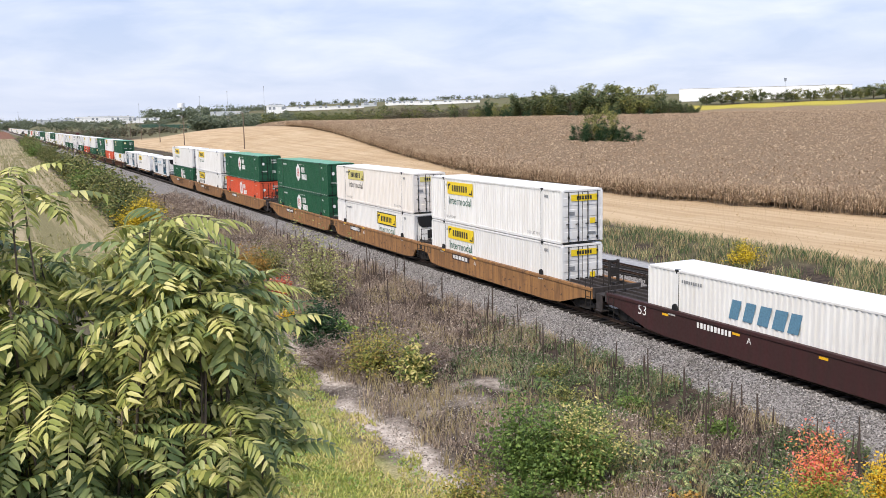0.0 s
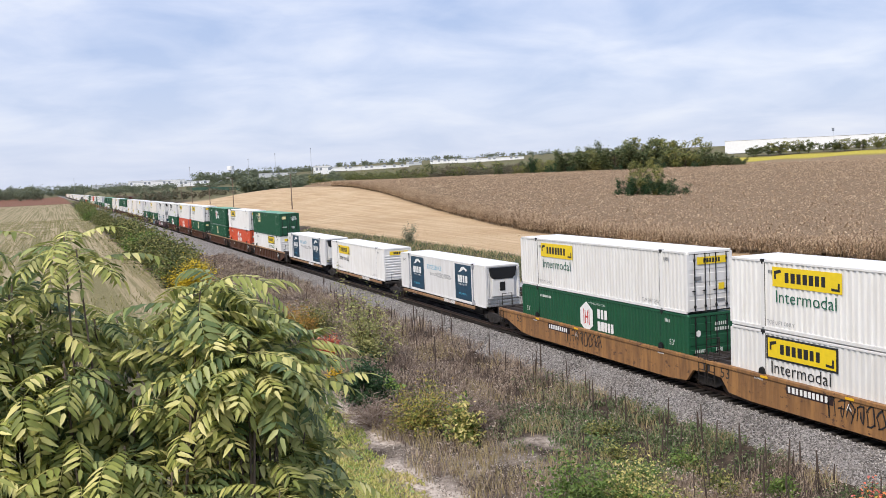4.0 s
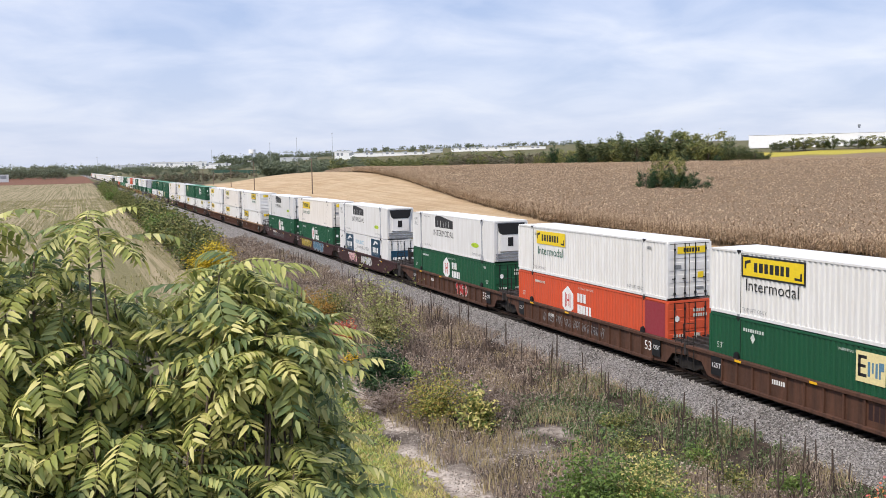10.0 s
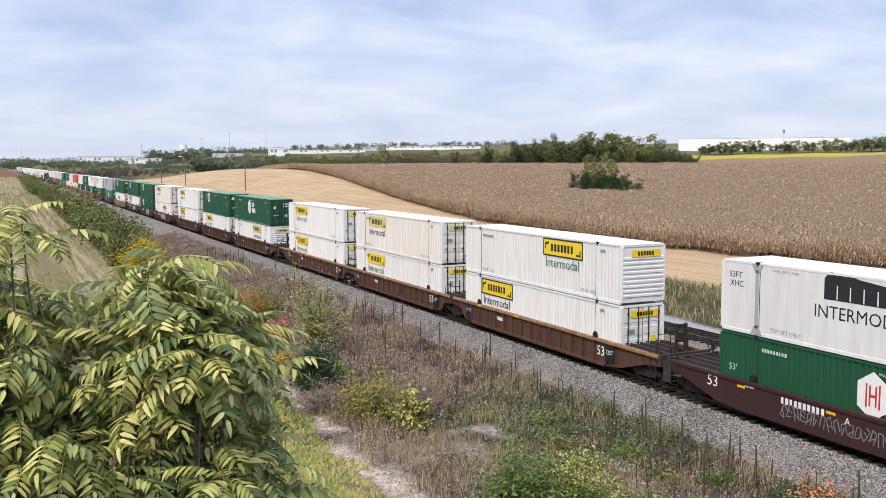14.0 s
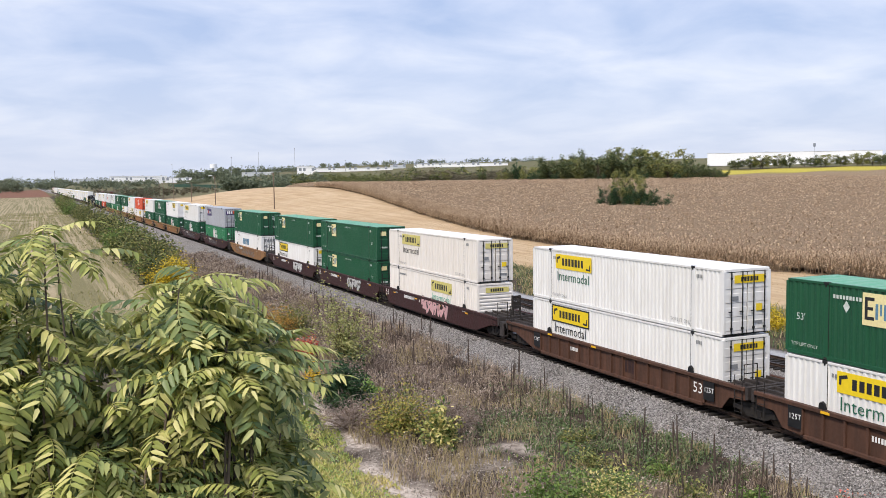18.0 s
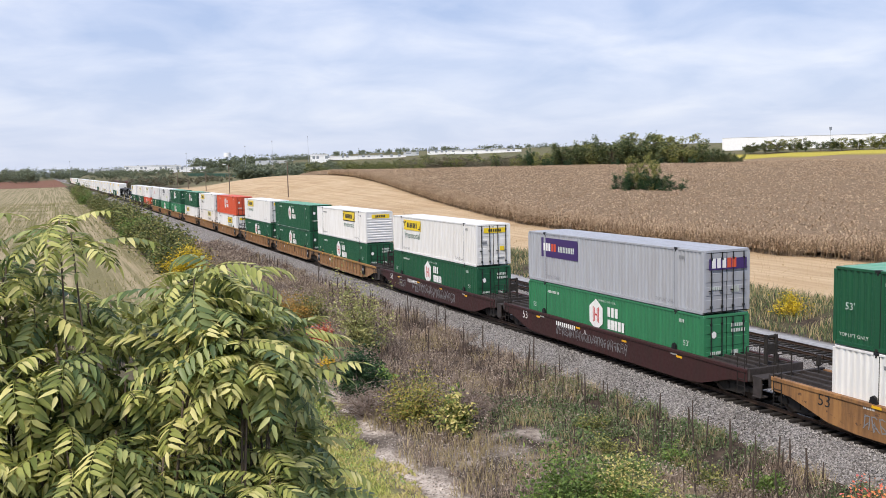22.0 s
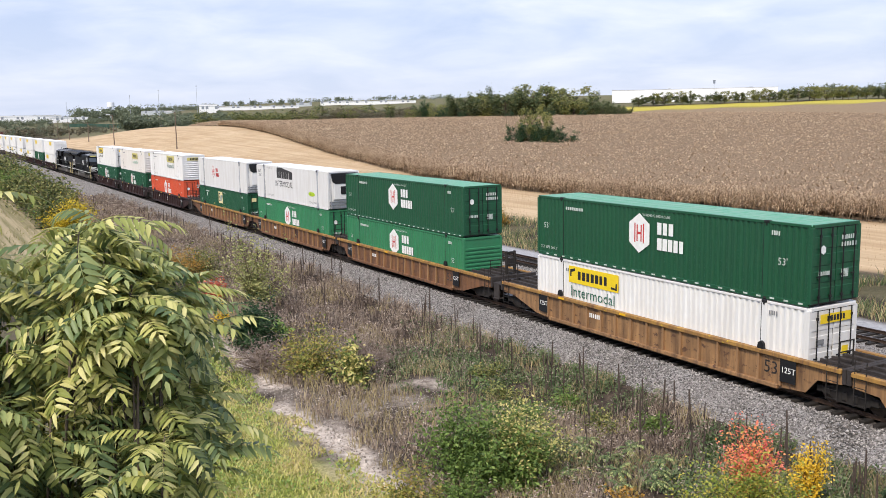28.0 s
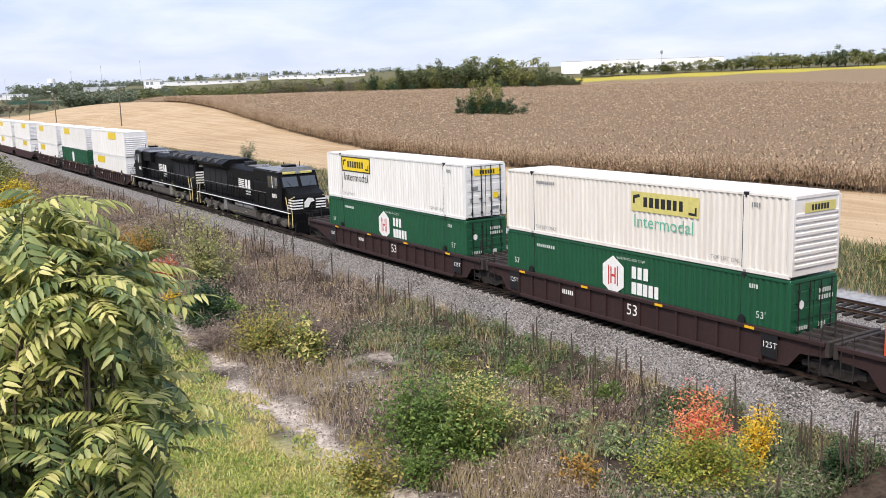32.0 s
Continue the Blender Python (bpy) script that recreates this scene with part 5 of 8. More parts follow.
    P("radiator_wing", Build().prism([(-1.52, 4.12), (-1.52, 4.30), (-0.95, 4.62), (0.95, 4.62), (1.52, 4.30), (1.52, 4.12), (0.95, 3.75), (-0.95, 3.75)], "y", 14.6, L_ - 1.1), "loco", "black radiator wing")
    for i in range(4):
        y = 14.75 + i * 1.95
        P("radiator_screen", Build().box(-0.93, 0.93, y, y + 1.65, 4.62, 4.66, 0.01), "black")
        P("roof_rib", Build().box(-1.45, 1.45, y + 1.72, y + 1.84, 4.3, 4.655), "tankgrey", "pale roof rib")
    for s in (-1, 1):
        X = both(s, 0.945, 0.978)
        for i in range(9):
            y = 8.5 + i * 0.72
            P("hood_door", Build().box(*X, y, y + 0.64, 1.75, 3.3 if i < 8 else 2.6, 0.012), "loco")
            P("door_latch", Build().box(*both(s, 0.978, 0.995), y + 0.3, y + 0.36, 2.45, 2.6), "tankgrey")
        for i in range(4):
            P("grille", Build().box(*X, 15.2 + i * 1.45, 16.5 + i * 1.45, 2.3, 3.65, 0.01), "black")
            P("hood_door", Build().box(*X, 15.2 + i * 1.45, 16.5 + i * 1.45, 1.72, 2.2, 0.01), "loco")
        P("walkway_edge", Build().box(*both(s, 1.545, 1.57), 0.8, L_ - 0.7, 1.47, 1.54), "mark", "thin white edge stripe")
        flip = Matrix.Identity(4) if s < 0 else Matrix.Rotation(math.pi, 4, "Z")
        base_ = lambda x, y, z: Matrix.Translation((s * x, y, z)) @ flip @ NEAR
        word, bar = (10.9, 12.4) if s < 0 else (11.2, 9.7)
        P("emblem_block", letters(2, 1.2, 0.7, 0, 0.14, 51), "mark", "white emblem blocks", base_(1.0, word, 2.55))
        P("emblem_bars", [B := Build()] and [B.box(0, 1.3, i * 0.15, i * 0.15 + 0.095, 0, 0.004) for i in range(5)] and B, "mark", "white streak bars", base_(1.0, bar, 2.55))
        P("lettering", letters(8, 1.2, 0.13, 0, 0.25, 52), "palemark", "", base_(1.0, word, 2.25))
        P("lettering", letters(8, 1.2, 0.10, 0, 0.25, 54), "palemark", "", base_(1.0, word, 2.05))
        P("lettering", letters(4, 0.85, 0.3, 0, 0.2, 53), "mark", "", base_(1.52, 4.1, 2.4))
        P("underframe_box", Build().box(*both(s, 1.0, 1.45), 14.3, 15.0, 0.5, 1.4, 0.03), "tankgrey")
        post = Build().tube([(0, 0, 1.6), (0, 0, 2.65)], 0.025, 5).mesh("rail_post", M["loco"])
        for i in range(12):
            part("rail_post", post, ob, at=(s * 1.5, 5.6 + i * 1.35, 0))
        P("handrail", Build().tube([(s * 1.5, 5.4, 2.65), (s * 1.5, L_ - 1.0, 2.65)], 0.022, 5), "tankgrey")
        for y, q in ((0.95, 1), (L_ - 0.95, -1)):
            P("step_rail", Build().tube([(s * 1.52, y - 0.35 * q, 0.5), (s * 1.52, y - 0.35 * q, 1.6), (s * 1.5, y, 2.5), (s * 1.1, y, 2.65)], 0.03, 5), "paleyellow", "pale yellow grab rail")
            P("step_rail", Build().tube([(s * 1.52, y + 0.35 * q, 0.5), (s * 1.52, y + 0.35 * q, 1.6), (s * 1.5, y + 0.7 * q, 2.6)], 0.03, 5), "paleyellow", "pale yellow grab rail")
            P("steps", Build().box(*both(s, 1.2, 1.5), y - 0.3, y + 0.3, 0.45, 0.5).box(*both(s, 1.2, 1.5), y - 0.3, y + 0.3, 0.85, 0.9).box(*both(s, 1.2, 1.5), y - 0.3, y + 0.3, 1.2, 1.25).box(*both(s, 1.15, 1.2), y - 0.35, y + 0.35, 0.4, 1.5), "loco")
        P("air_reservoir", Build().tube([(s * 1.25, 8.3, 1.2), (s * 1.25, 10.4, 1.2)], 0.2, 12), "tankgrey")
        P("air_reservoir", Build().tube([(s * 1.25, 10.6, 1.2), (s * 1.25, 12.4, 1.2)], 0.2, 12), "tankgrey")
    for i in range(5):
        P("end_stripe", Build().box(-0.97, 0.97, L_ - 1.0, L_ - 0.985, 2.0 + i * 0.24, 2.13 + i * 0.24), "mark", "white stripe on the hood end")
    P("end_number_board", Build().box(-0.6, 0.6, L_ - 1.02, L_ - 0.98, 3.5, 3.72), "tankgrey")
    P("fuel_tank", Build().prism([(-1.35, 0.5), (-1.1, 0.25), (1.1, 0.25), (1.35, 0.5), (1.4, 1.0), (-1.4, 1.0)], "y", 8.0, 14.0), "truckgrey")
    wh = ART["wheel_set"]
    for y in (4.6, L_ - 4.6):
        t = part("truck", art("loco_truck", lambda: Build().box(-1.05, 1.05, -2.6, 2.6, 0.62, 0.85, 0.05).prism([(-2.75, 0.55), (-2.6, 0.85), (-2.2, 0.95), (-1.4, 0.72), (-0.6, 0.95), (0.6, 0.95), (1.4, 0.72), (2.2, 0.95), (2.6, 0.85), (2.75, 0.55), (1.2, 0.42), (0.6, 0.6), (-0.6, 0.6), (-1.2, 0.42)], "x", -1.22, -1.08).prism([(-2.75, 0.55), (-2.6, 0.85), (-2.2, 0.95), (-1.4, 0.72), (-0.6, 0.95), (0.6, 0.95), (1.4, 0.72), (2.2, 0.95), (2.6, 0.85), (2.75, 0.55), (1.2, 0.42), (0.6, 0.6), (-0.6, 0.6), (-1.2, 0.42)], "x", 1.08, 1.22), M["truckgrey"]), ob, at=(0, y, 0))
        for dy in (-1.85, 0, 1.85):
            part("wheel_set", wh, t, at=(0, dy, 0.52))
            part("axle_box", art("axle_box", lambda: Build().box(-1.32, -1.1, -0.28, 0.28, 0.3, 0.72, 0.05).box(1.1, 1.32, -0.28, 0.28, 0.3, 0.72, 0.05), M["truckgrey"]), t, at=(0, dy, 0))
        for dy in (-0.92, 0.92):
            part("brake_cylinder", art("brake_cyl", lambda: Build().tube([(-1.3, -0.25, 0.85), (-1.3, 0.3, 0.85)], 0.12, 8).tube([(1.3, -0.25, 0.85), (1.3, 0.3, 0.85)], 0.12, 8), M["truckgrey"]), t, at=(0, dy, 0))
    P("horn", Build().tube([(-0.2, 9.0, 4.42), (-0.2, 8.6, 4.48)], 0.05, 8, 0.09).tube([(0.1, 9.0, 4.42), (0.1, 8.6, 4.48)], 0.05, 8, 0.09), "steel")
    if turned:
        m = Matrix.Translation((0, L_, 0)) @ Matrix.Rotation(math.pi, 4, "Z")
        for c in ob.children:
            c.matrix_basis = m @ c.matrix_basis
    return ob


# ---- make-up of the train ----
STOCK = {}


def put(key, make, s, z):
    """The thing of that kind standing at s along the train and at height z; made once, then copied."""
    m = Matrix.Translation((TRACK, s, z))
    if key in STOCK:
        ob = copy_thing(STOCK[key], m)
    else:
        ob = STOCK[key] = make()
        ob.matrix_basis = m
    MOVERS.append((ob, s, z))
    return ob


A_ = dict
KINDS = {
    "J": lambda: jbh(), "Jk": lambda: jbh(words="inter_ink"), "Jf": lambda: jbh(9.2, 1.72, True, "inter_green"), "Jn": lambda: jbh(9.0, 1.9, True, "inter_green", "nose"),
    "Jo": lambda: jbh(2.6, 1.85, False, "inter_ink", "doors", "cream", True), "Jp": lambda: jbh(8.2, 1.7, False, "inter_pale", "nose", "cream", True), "Js": lambda: jbh(8.9, 1.95, False, "inter_ink", "nose", "cream", True), "Jc": lambda: jbh(2.3, 1.75, False, "inter_green", "doors", "cream"),
    "Ju": lambda: jbh(2.0, 1.85, True, "inter_ink"), "Jl": lambda: jbh(2.3, 1.75, False, "inter_ink", "nose"), "Jq": lambda: jbh(7.6, 1.85, False, "inter_green"), "Jm": lambda: jbh(8.6, 1.9, False, "inter_green", "nose", "white", True),
    "H": lambda: hub(), "Hl": lambda: hub("lgreen", "tgreen"), "Ho": lambda: hub("orange", "orange", 7.6), "How": lambda: hub("orange", "orange", 6.4, 1.7, True), "Hn": lambda: hub("lgreen", "tgreen", end="nose"),
    "E": lambda: emp(), "El": lambda: emp("green", 6.9, 1.45), "Em": lambda: emp("green", 7.2, 1.5), "Eq": lambda: emp("green", 8.5, 1.5), "P": lambda: prime(), "Pd": lambda: prime(end="doors"), "Jr": lambda: jbh(9.0, 1.7, True, "inter_green", "reefer"), "K": lambda: kllm(), "Kd": lambda: kllm(end="doors"), "W": lambda: hubw(), "S": lambda: swift(), "Sb": lambda: swift(5.2, "sprayblue"), "F": lambda: fedex(),
    "j": lambda: jbh(lite=True), "jn": lambda: jbh(8.6, 1.9, False, "inter_green", "nose", lite=True), "h": lambda: hub(lite=True), "e": lambda: emp(lite=True), "ho": lambda: hub("orange", "orange", lite=True),
}
LABEL = {"rust": "rust-stained ribbed well car with yellow edge", "smooth": "weathered orange smooth-sided well car", "yellow": "weathered yellow ribbed well car", "brown": "rusty brown ribbed well car with tan top chord", "brown2": "rusty brown ribbed well car", "maroon": "maroon smooth-sided well car", "dark": "dark brown ribbed well car with yellow reflectors"}
G_ = {"a": [("ink", 5.5, 3.6, 0.9, 0.45)], "b": [("pink", 4.0, 2.6, 0.9, 0.4), ("spraywhite", 8.2, 3.4, 0.8, 0.45)], "c": [("sprayyellow", 2.0, 5.0, 0.9, 0.4), ("sprayblue", 8.0, 4.6, 1.1, 0.3)], "d": [("greytext", 3.5, 7.0, 0.6, 0.45)], "e": [("spraywhite", 8.6, 3.6, 1.1, 0.35)], "f": [("pink", 7.0, 4.6, 1.2, 0.3)], "g": [("greytext", 1.6, 1.4, 0.7, 0.4), ("greytext", 4.5, 4.6, 0.9, 0.3), ("greytext", 9.2, 3.6, 0.8, 0.35)], "h": [("redmark", 9.5, 2.0, 0.9, 0.4)]}
TRAIN = [
    # set: style, then (lower, upper, spray) for each unit
    ("maroon", [("Sb", None, None)]),
    ("smooth", [("J", "J", None), ("Jr", "Jo", None), ("H", "H", None)]),
    ("smooth", [("Ho", "H", None), ("Ju", "J", "a"), ("H", "J", "a")]),
    ("spine", [("K", None, None), ("Jl", None, None), ("K", None, None)]),
    ("brown", [("Jn", "E", None), ("Ho", "Ju", None), ("Em", "H", None)]),
    ("brown2", [("Eq", "Ju", None), ("How", "J", "d"), ("H", "P", "h")]),
    ("maroon", [("Kd", "P", "b"), ("H", "Jc", "c"), ("H", "Pd", "d")]),
    ("brown", [("Ju", "Jn", None), ("J", "Jo", None), ("J", "J", None)]),
    ("brown2", [("Jm", "H", None), ("J", "E", None), ("Ju", "J", None)]),
    ("maroon", [("Jp", "Jo", "f"), ("E", "E", "e"), ("Ju", "E", "e")]),
    ("smooth", [("Sb", "E", "g")]),
    ("maroon", [("Hl", "F", "d")]),
    ("maroon", [("H", "J", "g")]),
    ("yellow", [("H", "Jn", None), ("H", "H", None), ("H", "J", None)]),
    ("yellow", [("Jf", "Ho", None), ("Js", "Jk", None), ("J", "H", None)]),
    ("rust", [("Hn", "H", None), ("Hl", "P", None), ("El", "W", None)]),
    ("dark", [("Ho", "Jm", None), ("H", "Jp", None), ("H", "Ju", None)]),
    ("loco", []),
    ("dark", [("j", "jn", None), ("h", "j", None), ("j", "j", None)]),
]


# how far each unit stands off the even spacing
NUDGE = [0.4, 0.4, -0.06, -1.02, -0.72, -1.11, -1.7, -2.44, -1.4, -2.04, -0.97, -1.35, -1.78, -1.67, -1.94, -1.68, -1.95, -2.21, -2.69, -3.17, -3.17, -3.53, -3.58, -3.89, -3.84, -3.79, -4.28, -4.87, -4.85, -4.69, -4.55, -4.62, -4.83, -5.14, -5.32, -5.62, -5.74, -5.8, -5.9, -6.3, -6.6, -6.6, -6.5]


def make_train():
    r = random.Random(11)
    rest = []
    for i in range(10):
        st = r.choice(("brown2", "dark", "dark", "maroon"))
        rest.append((st, [(r.choice(("j", "j", "h", "jn")), r.choice(("j", "j", "j", "jn", "h" if i > 5 else "j", "ho" if i == 9 else "j")), None) for _ in range(3)]))
    s, n = 17.2, 0
    for si, (style, units) in enumerate(TRAIN + rest):
        lite = si >= len(TRAIN)
        if style == "loco":
            s -= 8.6
            for i in range(2):
                put("loco" + str(i), lambda: locomotive("black diesel locomotive with white nose stripes", i == 1), s, 0)
                s += 22.5
            s += 5.6
            continue
        if style == "spine":
            s -= 1.2
        for i, (low, high, spray) in enumerate(units):
            off = NUDGE[n] if n < len(NUDGE) else -3.5
            n += 1
            first, last = i == 0, i == len(units) - 1
            pitch = 19.6 if style != "spine" else 19.3
            half = (pitch - LEN) / 2
            yf, yr = (-3.2 if first else -half), (LEN + 3.2 if last else LEN + half)
            ends = ("F" if first else "") + ("R" if last else "")
            if style == "spine":
                put(("spine", first, last), lambda: spine_car(-2.6 if first else -half, LEN + (2.6 if last else half), first, last), s - 1.9, 0)
                put(low, KINDS[low], s + off, 1.07)
            else:
                put((style, ends, spray, n % 3, lite), lambda: well_car(style, yf, yr, ends, LABEL[style] + (" with sprayed graffiti" if spray else ""), n, G_.get(spray), lite=lite), s + off, 0)
                put(low, KINDS[low], s + off, 0.362)
                if high:
                    put(high, KINDS[high], s + off, 0.362 + HIGH + 0.025)
            s += 23.3 if last else pitch
        if style == "spine":
            s -= 3.9


make_train()

# ---- plants ----
def leaf_cloud(c, size, rng, flat=0.5, long=1.9, fold=0.25):
    """Small folded leaves at the points c; each is its own island of two triangles."""
    n = len(c)
    d = rng.normal(size=(n, 3)); d[:, 2] *= 0.6
    d /= np.linalg.norm(d, axis=1, keepdims=True)
    up = rng.normal(size=(n, 3)) * (1 - flat) + np.array([0, 0, flat + 0.2])
    s = np.cross(d, up); s /= np.linalg.norm(s, axis=1, keepdims=True) + 1e-9
    nrm = np.cross(s, d)
    L_ = (size * (0.7 + 0.6 * rng.random(n)))[:, None] if np.ndim(size) == 0 else size[:, None]
    W_ = L_ / long * 0.5
    v = np.stack([c, c + 0.5 * L_ * d + W_ * s + fold * W_ * nrm, c + L_ * d, c + 0.5 * L_ * d - W_ * s + fold * W_ * nrm], 1)
    k = 4 * np.arange(n)[:, None]
    f = np.concatenate([np.stack([k, k + 1, k + 2], -1), np.stack([k, k + 2, k + 3], -1)], 1).reshape(-1, 3)
    return v.reshape(-1, 3), f


def bush_meshes(r, h, n_stem, n_leaf, size, mat, wood, seed, droop=0.15, spread=0.11, low=0.12, lumps=0.32, long=1.9):
    """Stems that fork outwards and leaves along their outer parts, with an uneven outline."""
    rng = np.random.default_rng(seed)
    b, pts, wt = Build(), [], []
    for i in range(n_stem):
        a, e = rng.random() * 6.283, math.asin(min(1, low + (1 - low) * rng.random() ** 0.8))
        q = 1 + lumps * rng.normal() * 0.6
        tip = np.array([r * q * math.cos(a) * math.cos(e), r * q * math.sin(a) * math.cos(e), max(0.12 * h, h * q * math.sin(e))])
        mid = tip * np.array([0.35, 0.35, 0.55]) + rng.normal(size=3) * 0.06 * r
        tip[2] -= droop * r * math.cos(e) * 0.3
        p = [np.zeros(3), mid, tip]
        if i < 26:
            b.tube([tuple(x) for x in p], 0.012 + 0.008 * r, 4, 0.004, False)
        u = rng.random(max(3, n_leaf // n_stem)) ** 0.6
        seg = np.where(u[:, None] < 0.5, mid * (u[:, None] * 2), mid + (tip - mid) * (u[:, None] * 2 - 1))
        pts.append(seg + rng.normal(size=(len(u), 3)) * spread * r * (0.5 + 0.6 * u[:, None]))
    c = np.concatenate(pts)
    c = c[c[:, 2] > 0.03]
    v, f = leaf_cloud(c, size, rng, long=long)
    return b.mesh("branchwork", wood), mesh_np("foliage", v, f, mat)


WOOD = plain("grey_brown_bark", (0.10, 0.075, 0.055), 0.9, 0.35, 9)
TWIG = plain("thin_brown_twig", (0.13, 0.085, 0.05), 0.9, 0.3, 9)
LEAF = {
    "dark": leafy("dark_green_leaf", [(0.016, 0.041, 0.019), (0.041, 0.088, 0.035), (0.074, 0.135, 0.054)]),
    "green": leafy("green_leaf", [(0.065, 0.112, 0.027), (0.135, 0.210, 0.048), (0.235, 0.325, 0.083)]),
    "bright": leafy("bright_green_leaf", [(0.144, 0.264, 0.054), (0.264, 0.408, 0.102), (0.396, 0.516, 0.168)]),
    "mixed": leafy("yellowing_leaf", [(0.08, 0.11, 0.032), (0.22, 0.24, 0.06), (0.42, 0.38, 0.085), (0.36, 0.24, 0.085)]),
    "varie": leafy("variegated_pale_leaf", [(0.078, 0.143, 0.039), (0.208, 0.260, 0.072), (0.546, 0.494, 0.169), (0.715, 0.598, 0.260)]),
    "lime": leafy("yellow_green_leaf", [(0.10, 0.16, 0.03), (0.24, 0.32, 0.05), (0.44, 0.46, 0.08), (0.60, 0.50, 0.10)]),
    "yellow": leafy("yellow_autumn_leaf", [(0.345, 0.299, 0.023), (0.632, 0.460, 0.023), (0.805, 0.598, 0.057)]),
    "red": leafy("red_autumn_leaf", [(0.385, 0.050, 0.039), (0.660, 0.110, 0.077), (0.792, 0.275, 0.132)]),
    "pink": leafy("pink_and_orange_leaf", [(0.575, 0.103, 0.103), (0.759, 0.196, 0.115), (0.828, 0.380, 0.115), (0.713, 0.184, 0.196)]),
    "gold": leafy("golden_leaf", [(0.550, 0.363, 0.022), (0.792, 0.528, 0.033), (0.850, 0.616, 0.099)]),
    "rust": leafy("rust_brown_leaf", [(0.224, 0.168, 0.042), (0.420, 0.238, 0.042), (0.504, 0.280, 0.070), (0.168, 0.182, 0.056)]),
    "pale": leafy("pale_sparse_leaf", [(0.20, 0.23, 0.08), (0.38, 0.39, 0.145), (0.56, 0.52, 0.22)]),
    "brush": leafy("dead_brush_twig", [(0.128, 0.093, 0.075), (0.225, 0.173, 0.143), (0.315, 0.255, 0.217)], 0.9, 0.05),
    "olive": leafy("olive_hedge_leaf", [(0.055, 0.075, 0.026), (0.15, 0.18, 0.055), (0.28, 0.29, 0.09), (0.42, 0.37, 0.12)]),
    "hedge": leafy("hedge_leaf", [(0.035, 0.05, 0.02), (0.10, 0.125, 0.04), (0.20, 0.22, 0.07), (0.34, 0.31, 0.11)]),
    "scrub": leafy("brown_scrub_leaf", [(0.08, 0.075, 0.05), (0.18, 0.16, 0.10), (0.29, 0.245, 0.155)]),
    # greyed and lightened: the haze of distance is put into this leaf colour
    "wood_hazed": leafy("woodland_leaf", [(0.085, 0.11, 0.075), (0.17, 0.20, 0.125), (0.27, 0.295, 0.185)]),
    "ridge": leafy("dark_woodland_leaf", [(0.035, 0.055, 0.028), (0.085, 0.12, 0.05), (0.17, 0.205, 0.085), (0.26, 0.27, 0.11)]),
}


def shrub(name, x, y, r, h, n_stem, n_leaf, size, kind, label, seed, cat="shrub", group="", **kw):
    ob = tagged(new(name), label, cat, group)
    ob.matrix_basis = Matrix.Translation((x, y, float(land(x, y)) - 0.03))
    w, l = bush_meshes(r, h, n_stem, n_leaf, size, LEAF[kind], TWIG, seed, **kw)
    part("branchwork", w, ob)
    tagged(part("foliage", l, ob), kind="stuff")
    return ob


shrub("shrub", 13.5, 42.9, 1.4, 2.3, 112, 6500, 0.165, "dark", "dense dark green shrub on the weedy slope", 1)
shrub("shrub", 15.3, 44.6, 0.6, 0.95, 32, 750, 0.21, "bright", "small bright green seedling beside a dark shrub", 2)
shrub("shrub", 15.1, 55.9, 1, 1.6, 50, 1400, 0.17, "red", "small red autumn shrub", 3)
shrub("shrub", 13.2, 47.5, 0.6, 1.6, 25, 600, 0.16, "gold", "slender golden autumn seedling", 4)
shrub("shrub", 17.2, 54.3, 2.1, 4.0, 80, 4000, 0.18, "pale", "thin pale green sapling with sparse leaves", 5, spread=0.12, lumps=0.5)
shrub("shrub", 14.0, 36.6, 1.6, 2.1, 100, 4200, 0.13, "mixed", "yellowing shrub with brown twigs", 6)
shrub("shrub", 15.0, 34.4, 0.95, 1.75, 60, 1500, 0.22, "varie", "pale green leafy shoots on a shrub", 7)
shrub("shrub", 12.4, 38.6, 1.7, 1.3, 100, 3200, 0.34, "brush", "grey dead brush beside the path", 8, low=0.3, long=16)
shrub("shrub", 16.2, 36.2, 1.5, 1.4, 75, 2600, 0.32, "brush", "grey dead brush on the slope", 9, low=0.3, long=16)
shrub("shrub", 13.7, 23.0, 1.6, 2.6, 125, 8125, 0.135, "green", "thick green shrub below the bank", 10)
shrub("shrub", 15.3, 22.6, 1.6, 2.3, 118, 7000, 0.115, "varie", "green shrub with pale variegated leaves", 11)
shrub("shrub", 14.7, 21.9, 1.2, 1.7, 75, 3200, 0.15, "green", "low green shrub below the bank", 12)
shrub("shrub", 11.2, 22.2, 1.1, 1.3, 62, 2500, 0.121, "mixed", "low yellow-green weeds below the bank", 13)
shrub("shrub", 12.6, 21.4, 0.9, 1.1, 55, 2125, 0.121, "green", "low green weeds below the bank", 14)
shrub("shrub", 19.4, 17.4, 1.2, 2.35, 80, 3400, 0.1, "pink", "red and orange autumn shrub", 15, low=0.7, lumps=0.3)
shrub("shrub", 21.2, 16.8, 0.85, 2.15, 60, 2400, 0.1, "gold", "golden yellow autumn shrub", 16, low=0.7, lumps=0.3)
shrub("shrub", 18.6, 16.6, 1.85, 1.9, 130, 8600, 0.1, "lime", "bright green and yellow shrub below autumn shoots", 17, lumps=0.25)
shrub("shrub", 22.6, 15.1, 0.55, 1.15, 75, 3000, 0.09, "dark", "small dark green conifer shrub", 18)
